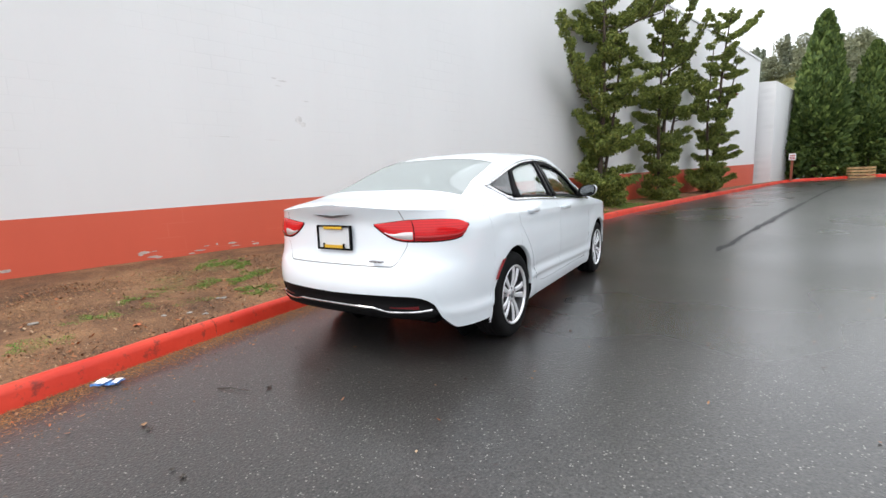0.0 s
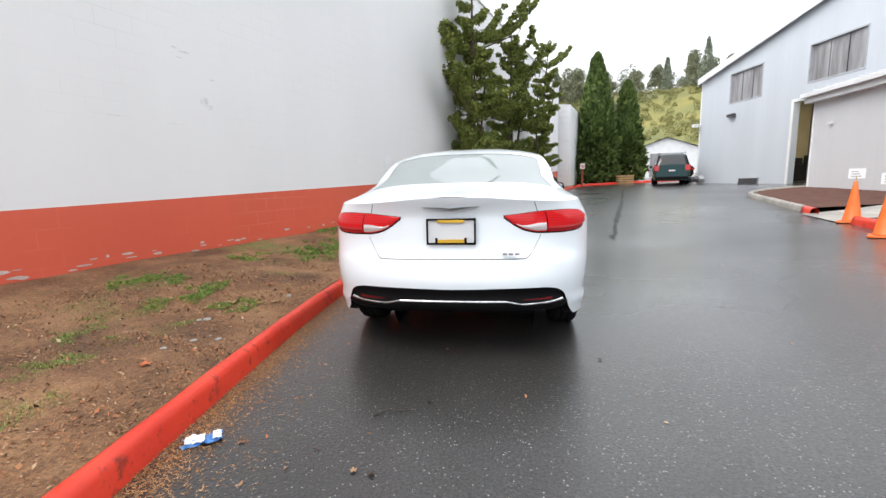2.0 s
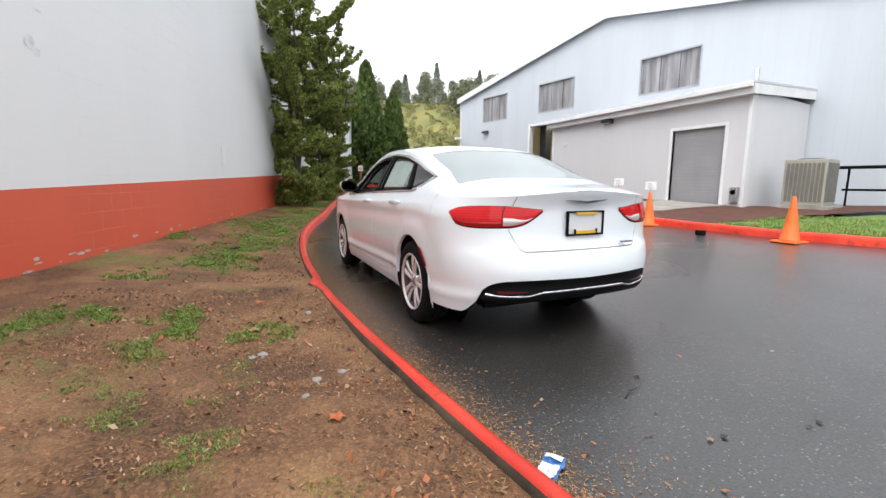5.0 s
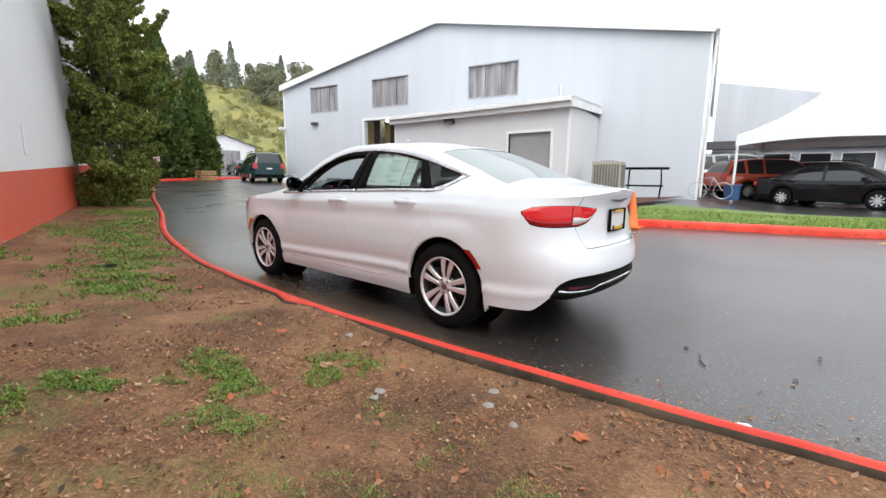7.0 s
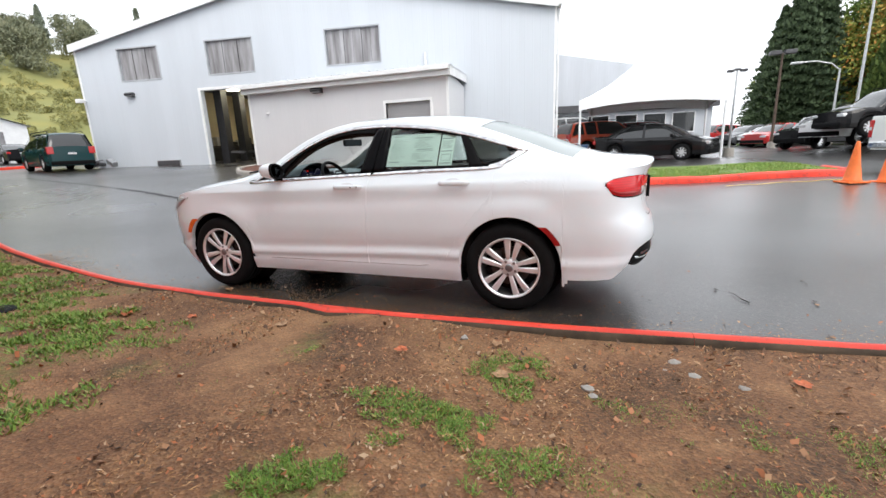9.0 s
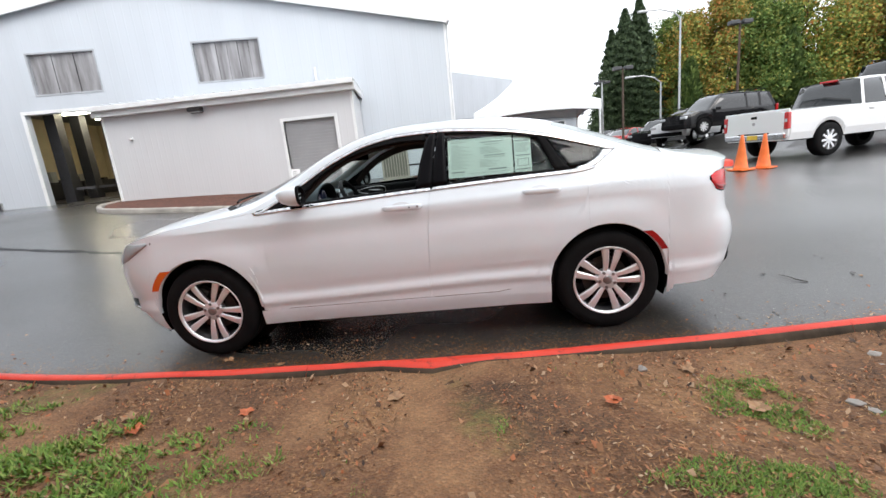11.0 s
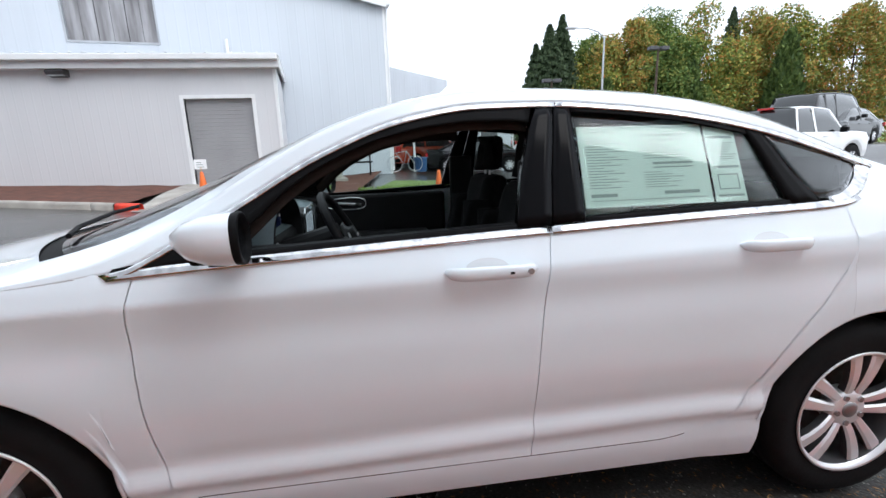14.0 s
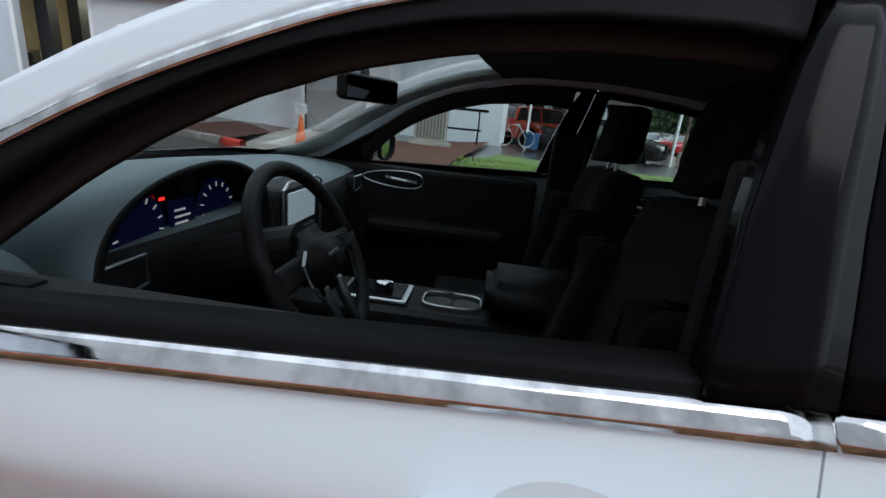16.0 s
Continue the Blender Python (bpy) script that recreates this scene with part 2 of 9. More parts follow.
# ---- building helpers ----
def part(name, bm, mat, parent=None, label="", smooth=False):
    me = bpy.data.meshes.new(name)
    bm.normal_update()
    bm.to_mesh(me)
    bm.free()
    if smooth:
        me.polygons.foreach_set("use_smooth", [True] * len(me.polygons))
    for k in (mat if isinstance(mat, (list, tuple)) else [mat]):
        me.materials.append(k)
    ob = new(name, me)
    if parent:
        ob.parent = parent
    if label:
        ob["label"] = label
    return ob


def mesh_part(name, verts, faces, mat, parent=None, label="", smooth=False):
    me = bpy.data.meshes.new(name)
    me.from_pydata(verts, [], faces)
    me.update()
    if smooth:
        me.polygons.foreach_set("use_smooth", [True] * len(me.polygons))
    me.materials.append(mat)
    ob = new(name, me)
    if parent:
        ob.parent = parent
    if label:
        ob["label"] = label
    return ob


def base(name, m, label, category, group="", kind=""):
    """An Empty at a thing's foot."""
    e = new(name)
    e.empty_display_size = 0.2
    e.matrix_world = m
    return tagged(e, label, category, group, kind)


def box(bm, x0, x1, y0, y1, z0, z1, bevel=0.0, m=None):
    r = bmesh.ops.create_cube(bm, size=1.0, matrix=Matrix.Translation(((x0 + x1) / 2, (y0 + y1) / 2, (z0 + z1) / 2)) @ Matrix.Diagonal((x1 - x0, y1 - y0, z1 - z0, 1)))
    if bevel:
        es = {e for v in r["verts"] for e in v.link_edges}
        r2 = bmesh.ops.bevel(bm, geom=list(es), offset=bevel, segments=2, affect="EDGES", profile=0.5)
        vs = {v for f in r2["faces"] for v in f.verts} | {v for v in r["verts"] if v.is_valid}
    else:
        vs = set(r["verts"])
    if m is not None:
        bmesh.ops.transform(bm, matrix=m, verts=list(vs))
    return bm


def boxed(x0, x1, y0, y1, z0, z1, bevel=0.0):
    return box(bmesh.new(), x0, x1, y0, y1, z0, z1, bevel)


def tube(bm, a, b, r0, r1=None, n=10):
    a, b = Vector(a), Vector(b)
    d = b - a
    m = Matrix.Translation((a + b) / 2) @ d.to_track_quat("Z", "Y").to_matrix().to_4x4()
    bmesh.ops.create_cone(bm, cap_ends=True, segments=n, radius1=r0, radius2=r0 if r1 is None else r1, depth=d.length, matrix=m)
    return bm


def piped(points, r, n=8, taper=1.0):
    """A tube along a line of points, in a new bmesh."""
    bm = bmesh.new()
    rings = []
    pts = [Vector(p) for p in points]
    for i, p in enumerate(pts):
        d = (pts[min(i + 1, len(pts) - 1)] - pts[max(i - 1, 0)]).normalized()
        q = d.to_track_quat("Z", "Y").to_matrix()
        rr = r * (1 + (taper - 1) * i / (len(pts) - 1))
        rings.append([bm.verts.new(p + q @ Vector((rr * math.cos(a), rr * math.sin(a), 0))) for a in (2 * math.pi * k / n for k in range(n))])
    for a, b in zip(rings, rings[1:]):
        for k in range(n):
            bm.faces.new((a[k], a[(k + 1) % n], b[(k + 1) % n], b[k]))
    bm.faces.new(rings[0][::-1])
    bm.faces.new(rings[-1])
    return bm


def lathe(profile, n=24, axis="Z", caps=True):
    """A turned body: profile of (radius, height)."""
    bm = bmesh.new()
    rings = []
    for r, h in profile:
        ring = []
        for k in range(n):
            a = 2 * math.pi * k / n
            c, s = r * math.cos(a), r * math.sin(a)
            ring.append(bm.verts.new((c, s, h) if axis == "Z" else (h, c, s)))
        rings.append(ring)
    for a, b in zip(rings, rings[1:]):
        for k in range(n):
            bm.faces.new((a[k], a[(k + 1) % n], b[(k + 1) % n], b[k]))
    if caps and profile[0][0] > 1e-4:
        bm.faces.new(rings[0][::-1])
    if caps and profile[-1][0] > 1e-4:
        bm.faces.new(rings[-1])
    bmesh.ops.remove_doubles(bm, verts=bm.verts, dist=1e-5)
    bmesh.ops.recalc_face_normals(bm, faces=bm.faces)
    return bm


def spline(points, step):
    """Points at even steps along a smooth line through the given ones."""
    p = [Vector(q) for q in points]
    out = []
    for i in range(len(p) - 1):
        a, b = p[i], p[i + 1]
        t0 = (p[i + 1] - p[i - 1]) / 2 if i else b - a
        t1 = (p[i + 2] - p[i]) / 2 if i + 2 < len(p) else b - a
        n = max(1, round((b - a).length / step))
        for k in range(n):
            t = k / n
            out.append(a * (2 * t**3 - 3 * t**2 + 1) + t0 * (t**3 - 2 * t**2 + t) + b * (3 * t**2 - 2 * t**3) + t1 * (t**3 - t**2))
    return out + [p[-1]]


# ---- the lie of the land ----
def smooth_step(a, b, x):
    t = min(1, max(0, (x - a) / (b - a)))
    return t * t * (3 - 2 * t)


def soft(x):
    """A softened max(0, x)."""
    return x * smooth_step(-0.3, 1.2, x) if x < 1.2 else x


def rise(v, steps):
    z = 0
    for start, slope in steps:
        z += slope * soft(v - start)
    return z


def gz(x, y):
    z = rise(x, [(1.0, 0.05), (6.0, -0.02), (36.0, -0.03)]) - 0.025 * soft(x - 6) * (1 - smooth_step(-2.5, 2.5, y)) + rise(y, [(3.2, 0.038), (10.0, -0.016), (14.0, -0.012), (70.0, -0.010)])
    # raised terrace at the far corner of the lot
    z += 0.75 * smooth_step(-9.8, -11.2, y) * smooth_step(11.0, 12.2, x) * smooth_step(23.0, 17.0, x)
    return z + rise(-y, [(2.4, 0.037), (4.5, -0.08), (7.0, 0.043)])


def axis_lines(lo, hi, near_lo, near_hi, fine):
    v = list(np.arange(near_lo, near_hi + 1e-6, fine))
    s, a = fine, near_hi
    while a < hi:
        s *= 1.35
        a += s
        v.append(a)
    s, a = fine, near_lo
    while a > lo:
        s *= 1.35
        a -= s
        v.insert(0, a)
    return v


gx, gy = axis_lines(-700, 700, -8, 18, 0.5), axis_lines(-700, 900, -10, 34, 0.5)
verts = [(x, y, gz(x, y)) for y in gy for x in gx]
nx = len(gx)
faces = [(j * nx + i, j * nx + i + 1, (j + 1) * nx + i + 1, (j + 1) * nx + i) for j in range(len(gy) - 1) for i in range(nx - 1)]
tagged(mesh_part("ground", verts, faces, asphalt, smooth=True), "wet dark asphalt drive and car park", "asphalt", kind="structure")

# ---- left wall: long block wall with a red painted base ----
WALL = pose(0, 0, 0, 0, 0, -16.5)
WALL_X, WALL_END, WALL_TOP = -4.2, 28.1, 7.5


def on_wall(x, y, z=0.0):
    return WALL @ Vector((x, y, z))


def band_top(y):
    return 1.05 + 0.0282 * y


wall_w = base("wall_west", WALL, "long white painted block wall with a red base", "wall", kind="structure")
bm = bmesh.new()
box(bm, WALL_X - 0.3, WALL_X, -26, WALL_END, -0.6, WALL_TOP)
part("block_face", bm, white_block, wall_w, "white painted concrete block")
bm = bmesh.new()
v = [bm.verts.new(p) for p in ((WALL_X + 0.003, -26, -0.5), (WALL_X + 0.003, WALL_END + 0.003, -0.5), (WALL_X + 0.003, WALL_END + 0.003, band_top(WALL_END)), (WALL_X + 0.003, -26, band_top(-26)))]
bm.faces.new(v)
part("painted_band", bm, red_block, wall_w, "orange-red painted base band")
part("coping", boxed(WALL_X - 0.36, WALL_X + 0.05, -26, WALL_END + 0.05, WALL_TOP, WALL_TOP + 0.10, 0.01), trim_white, wall_w, "white metal coping")
part("block_return", boxed(WALL_X - 26, WALL_X - 0.3, WALL_END - 0.3, WALL_END, -0.6, WALL_TOP), white_block, wall_w)
part("block_back", boxed(WALL_X - 26, WALL_X - 0.3, -26, -25.7, -0.6, WALL_TOP), white_block, wall_w)
part("flat_roof", boxed(WALL_X - 26, WALL_X - 0.3, -25.7, WALL_END - 0.3, WALL_TOP - 0.4, WALL_TOP - 0.2), roof_metal, wall_w)
# small patches and a hatch on the wall face
part("wall_hatch", boxed(WALL_X + 0.002, WALL_X + 0.014, 5.45, 5.68, 1.42, 1.84, 0.003), trim_white, wall_w, "small grey painted hatch")
patch_mat = varied("patched_plaster", (0.52, 0.43, 0.39), 0.8, scale=14.0, amount=0.25, grain=50.0, relief=0.6)
rng = random.Random(5)


def blot(y, z, ry, rz, mat, out=0.004):
    """A scar in the paint, with a ragged edge."""
    bm = bmesh.new()
    ring = []
    for k in range(18):
        a = 2 * math.pi * k / 18
        j = 0.72 + 0.4 * rng.random()
        ring.append(bm.verts.new((WALL_X + out, y + ry * j * math.cos(a), z + rz * j * math.sin(a))))
    bm.faces.new(ring)
    return part("paint_scar", bm, mat, wall_w, "flaked grey patch")


scar_white = varied("uneven_white_paint", (0.70, 0.69, 0.68), 0.7, scale=14.0, amount=0.15, grain=50.0, relief=0.5)
for y, z, ry, rz in ((0.86, 2.36, 0.06, 0.07), (0.93, 2.30, 0.05, 0.04)):
    blot(y, z, ry, rz, scar_white)
for y, z, ry, rz in ((0.62, 2.96, 0.10, 0.014), (0.5, 2.99, 0.05, 0.012), (0.55, 2.88, 0.05, 0.01), (1.0, 2.68, 0.07, 0.012), (-0.33, 2.04, 0.22, 0.006), (0.4, 2.02, 0.12, 0.006)):
    blot(y, z, ry, rz, scar_white)
for k in range(44):
    y = rng.uniform(-4, 11) if k > 16 else rng.uniform(-1.6, 1.8)
    blot(y, 0.40 + 0.004 * y + rng.uniform(-0.06, 0.06), rng.uniform(0.015, 0.08), rng.uniform(0.006, 0.022), patch_mat, 0.0062)

# the lower wing at the wall's far end
wing = base("wall_wing", WALL, "lower white wing at the end of the block wall", "wall", kind="structure")
bm = bmesh.new()
v = [(WALL_X - 6, 28.4), (-3.45, 28.4), (-3.45, 44), (WALL_X - 6, 44)]
lo = [bm.verts.new((x, y, 0)) for x, y in v]
hi = [bm.verts.new((x, y, 6.35 if x > WALL_X else 7.0)) for x, y in v]
for k in range(4):
    bm.faces.new((lo[k], lo[(k + 1) % 4], hi[(k + 1) % 4], hi[k]))
bm.faces.new(hi)
part("wing_face", bm, white_block, wing)

# ---- kerbs ----
KERB_LINE = spline([(-0.1, -13, 0), (-0.72, -6, 0), (-1.13, -2.6, 0), (-1.27, -1.3, 0), (-1.36, -0.2, 0), (-1.40, 1.0, 0), (-1.37, 2.3, 0), (-1.29, 3.5, 0), (-1.10, 5.0, 0), (-0.74, 6.6, 0), (-0.2, 8.4, 0), (0.42, 10.8, 0), (1.2, 13.8, 0), (2.55, 18.5, 0), (3.85, 23, 0), (4.9, 26.6, 0), (5.6, 28.7, 0), (6.9, 29.7, 0), (9.2, 30.2, 0), (13, 30.4, 0)], 0.15)


def kerb_bars(name, line, width, height, mat, label, side, length, parent_kind="structure", kick=None):
    """Kerb stones end to end along a line of the road's edge; side +1 lays them to the left of the line."""
    thing = base(name, Matrix(), label, "kerb", kind=parent_kind)
    n = len(line)
    per = max(1, round(length / 0.15))
    i = 0
    while i < n - 1:
        j = min(n - 1, i + per)
        bm = bmesh.new()
        rings = []
        for k in range(i, j + 1):
            d = (line[min(k + 1, n - 1)] - line[max(k - 1, 0)]).normalized()
            left = Vector((-d.y, d.x, 0)) * side
            p = line[k].copy()
            if k == i:
                p += d * 0.0012
            if k == j:
                p -= d * 0.0012
            lift = swell = 0.0
            if kick:
                c, r, out, up = kick
                t = max(0, 1 - abs(k - c) / r)
                p += left * 0.35 * out * t
                lift, swell = up * t, out * t
            z = gz(p.x, p.y)
            w = width * (1 + 0.05 * noise.noise(p * 1.7)) + swell
            top = z + height + lift + 0.008 * noise.noise(p * 2.3)
            prof = [(0.0, z - 0.08), (0.0 + 0.012, top - 0.05), (0.028, top - 0.014), (0.055, top), (w - 0.04, top), (w - 0.015, top - 0.012), (w, top - 0.04), (w + 0.01, z - 0.08)]
            rings.append([bm.verts.new((p.x + left.x * a, p.y + left.y * a, b)) for a, b in prof])
        for a, b in zip(rings, rings[1:]):
            for q in range(len(a) - 1):
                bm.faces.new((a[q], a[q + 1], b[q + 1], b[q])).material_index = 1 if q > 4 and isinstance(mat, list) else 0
        if i == 0 or j == n - 1:
            bm.faces.new(rings[0] if i == 0 else rings[-1][::-1])
        bmesh.ops.recalc_face_normals(bm, faces=bm.faces)
        part("kerb_stone", bm, mat, thing, smooth=True)
        i = j
    return thing


chip_at = min(range(len(KERB_LINE)), key=lambda k: abs(KERB_LINE[k].y - 1.12))
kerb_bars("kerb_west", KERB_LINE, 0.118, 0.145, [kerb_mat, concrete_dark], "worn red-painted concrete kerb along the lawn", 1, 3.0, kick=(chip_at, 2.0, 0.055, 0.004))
# the bare concrete back of the kerb, seen over the lawn
BACK = []
for k in range(len(KERB_LINE)):
    d = (KERB_LINE[min(k + 1, len(KERB_LINE) - 1)] - KERB_LINE[max(k - 1, 0)]).normalized()
    BACK.append(KERB_LINE[k] + Vector((-d.y, d.x, 0)) * 0.118)

RED_EAST = spline([(6.2, 4.65, 0), (5.95, 3.0, 0), (5.85, 1.2, 0), (5.95, 0.0, 0), (6.15, -1.1, 0), (6.5, -2.9, 0), (6.85, -4.8, 0), (7.2, -5.5, 0), (7.9, -5.8, 0), (9.0, -5.7, 0)], 0.15)
kerb_bars("kerb_east", RED_EAST, 0.15, 0.14, kerb_mat, "red-painted kerb along the grass strip", 1, 3.0)
BED_LINE = spline([(10.3, 12.6, 0), (9.0, 12.2, 0), (7.7, 10.9, 0), (7.25, 9.7, 0), (6.95, 8.4, 0), (6.6, 6.9, 0)], 0.15)
kerb_bars("kerb_bed", BED_LINE, 0.15, 0.13, concrete, "grey concrete kerb round the mulch bed", 1, 3.0)
kerb_bars("kerb_bed", spline([(6.6, 6.9, 0), (6.504, 6.468, 0)], 0.15), 0.15, 0.13, concrete, "grey concrete kerb round the mulch bed", 1, 3.0)
kerb_bars("kerb_bed_end", spline([(6.50, 6.45, 0), (6.4, 6.0, 0)], 0.15), 0.15, 0.13, kerb_mat, "red-painted end of the bed kerb", 1, 3.0)


# ---- lawn on the west side ----
def lawn_strip(name, edge, other, mat, label, rows, wob, z_edge, z_other, kind="structure", fine=0.0):
    verts, faces = [], []
    for a, b in zip(edge, other):
        for r in range(rows + 1):
            t = r / rows
            x, y = a[0] + (b[0] - a[0]) * t, a[1] + (b[1] - a[1]) * t
            z = z_edge(a[0], a[1]) * (1 - t) + z_other(b[0], b[1]) * t
            w = wob * min(1, 4 * t, 6 * (1 - t) + 0.2)
            z += w * (noise.noise(Vector((x * 0.9, y * 0.9, 1))) + 0.5 * noise.noise(Vector((x * 3.1, y * 3.1, 4))))
            verts.append((x, y, z))
    for k in range(len(edge) - 1):
        for r in range(rows):
            i = k * (rows + 1) + r
            faces.append((i, i + rows + 1, i + rows + 2, i + 1))
    ob = mesh_part(name, verts, faces, mat, smooth=True)
    return tagged(ob, label, "lawn", kind=kind)


WALL_INV = WALL.inverted()


def wall_foot(y):
    return 0.34 + 0.014 * soft(y - 2) - 0.02 * soft(-y)


def kerb_lawn_z(x, y):
    return gz(x, y) + 0.092 + 0.030 * smooth_step(-0.6, 0.8, y) + 0.035 * noise.noise(Vector((x, y, 0)) * 0.8) + 0.02 * noise.noise(Vector((x, y, 2)) * 3.7)


far = []
for p in BACK:
    q = WALL_INV @ p
    yy = q.y + (0 if q.y < 25 else 0)
    far.append(WALL @ Vector((WALL_X - 0.05 if q.y < 28.0 else max(q.x - 1.5, WALL_X), yy + (0 if q.y < 27 else 6.0 * smooth_step(27, 31, q.y)), 0)))
lawn = lawn_strip("lawn_west", BACK, far, lawn_mat, "patchy lawn strewn with brown needles and leaves", 26, 0.035, kerb_lawn_z, lambda x, y: wall_foot((WALL_INV @ Vector((x, y, 0))).y))


def bisect_y(y):
    """The index of the kerb point next to y."""
    lo, hi = 0, len(BACK) - 1
    while lo < hi:
        mid = (lo + hi) // 2
        lo, hi = (mid + 1, hi) if BACK[mid].y < y else (lo, mid)
    return lo


def lawn_z(x, y):
    """The height of the west lawn."""
    best = min(len(BACK) - 1, bisect_y(y))
    e, f = BACK[best], far[best]
    n2 = (f - e).length_squared
    t = min(1, max(0, ((x - e.x) * (f.x - e.x) + (y - e.y) * (f.y - e.y)) / n2))
    z = kerb_lawn_z(e.x, e.y) * (1 - t) + wall_foot((WALL_INV @ Vector((f.x, f.y, 0))).y) * t
    w = 0.035 * min(1, 4 * t, 6 * (1 - t) + 0.2)
    return z + w * (noise.noise(Vector((x * 0.9, y * 0.9, 1))) + 0.5 * noise.noise(Vector((x * 3.1, y * 3.1, 4))))


# ---- main building, gable end to the drive ----
BLD = pose(0, 0, 0, 0, 0, 9.5)
FX, Y0, Y1, EAVE, RIDGE, MID = 14.8, -1.24, 21.0, 6.38, 8.45, 10.0
DEPTH = 24.0
house = base("building_east", BLD, "white metal-clad gabled service building", "building", kind="structure")


def roof_z(y):
    return EAVE + (RIDGE - EAVE) * (1 - abs(y - MID) / (MID - Y0))


WINDOWS = [(16.48, 18.68), (11.70, 14.05), (5.86, 8.33)]
WZ0, WZ1 = 4.76, 6.24
DOOR_Y0, DOOR_Y1, DOOR_Z = 10.9, 14.6, 4.15
cuts = sorted({Y0, Y1, MID, DOOR_Y0, DOOR_Y1, *[y for w in WINDOWS for y in w]})
bm = bmesh.new()
TH = 0.25
for a, b in zip(cuts, cuts[1:]):
    m = (a + b) / 2
    zs = [(-0.2, None)]
    holes = []
    if DOOR_Y0 < m < DOOR_Y1:
        holes.append((-0.2, DOOR_Z))
    if any(w0 < m < w1 for w0, w1 in WINDOWS):
        holes.append((WZ0, WZ1))
    z = -0.2
    segs = []
    for h0, h1 in holes:
        if h0 > z:
            segs.append((z, h0))
        z = h1
    segs.append((z, None))
    for s0, s1 in segs:
        quad = [(a, s0), (b, s0), (b, roof_z(b) if s1 is None else s1), (a, roof_z(a) if s1 is None else s1)]
        f = [bm.verts.new((FX, y, zz)) for y, zz in quad]
        g = [bm.verts.new((FX + TH, y, zz)) for y, zz in quad]
        bm.faces.new(f[::-1])
        bm.faces.new(g)
        for k in range(4):
            bm.faces.new((f[k], f[(k + 1) % 4], g[(k + 1) % 4], g[k]))
bmesh.ops.remove_doubles(bm, verts=bm.verts, dist=1e-4)
part("gable_wall", bm, metal_siding, house, "white ribbed metal siding")
part("side_wall", boxed(FX + TH, FX + DEPTH, Y0, Y0 + 0.2, -0.2, EAVE), trim_white, house)
part("side_wall", boxed(FX + TH, FX + DEPTH, Y1 - 0.2, Y1, -0.2, EAVE), metal_siding, house)
part("back_wall", boxed(FX + DEPTH, FX + DEPTH + 0.2, Y0, Y1, -0.2, EAVE), metal_siding, house)
for s in (-1, 1):
    bm = bmesh.new()
    ye = Y0 - 0.06 if s < 0 else Y1 + 0.06
    ze = EAVE - 0.06 * (RIDGE - EAVE) / (MID - Y0) + 0.05
    q = [(FX - 0.18, ye, ze), (FX + DEPTH + 0.2, ye, ze), (FX + DEPTH + 0.2, MID, RIDGE + 0.05), (FX - 0.18, MID, RIDGE + 0.05)]
    lo = [bm.verts.new(p) for p in q]
    hi = [bm.verts.new((p[0], p[1], p[2] + 0.08)) for p in q]
    bm.faces.new(hi)
    bm.faces.new(lo[::-1])
    for k in range(4):
        bm.faces.new((lo[k], lo[(k + 1) % 4], hi[(k + 1) % 4], hi[k]))
    bmesh.ops.recalc_face_normals(bm, faces=bm.faces)
    part("roof_slope", bm, roof_metal, house)
    # barge board up the gable
    bm = bmesh.new()
    q = [(ye, ze - 0.22), (MID, RIDGE - 0.17), (MID, RIDGE + 0.15), (ye, ze + 0.10)]
    lo = [bm.verts.new((FX - 0.19, y, z)) for y, z in q]
    hi = [bm.verts.new((FX - 0.24, y, z)) for y, z in q]
    bm.faces.new(lo)
    bm.faces.new(hi)
    for k in range(4):
        bm.faces.new((lo[k], lo[(k + 1) % 4], hi[(k + 1) % 4], hi[k]))
    bmesh.ops.recalc_face_normals(bm, faces=bm.faces)
    part("barge_board", bm, trim_white, house, "pale metal roof trim")
part("gutter", boxed(FX - 0.2, FX + DEPTH, Y0 - 0.20, Y0 - 0.065, EAVE - 0.1, EAVE + 0.05, 0.02), trim_white, house)
for yy in (Y0 - 0.02, Y1 - 0.06):
    part("corner_trim", boxed(FX - 0.02, FX + 0.08, yy, yy + 0.08, 0.2, EAVE - 0.05), trim_white, house)
part("downpipe", piped([(FX + 0.3, Y0 - 0.13, EAVE - 0.1), (FX + 0.25, Y0 - 0.11, EAVE - 0.6), (FX + 0.25, Y0 - 0.1, 0.6)], 0.05), trim_white, house)
part("vent_pipe", tube(bmesh.new(), (FX - 0.06, 3.97, 4.0), (FX - 0.06, 3.97, 5.0), 0.05), trim_white, house, "white painted vent pipe")

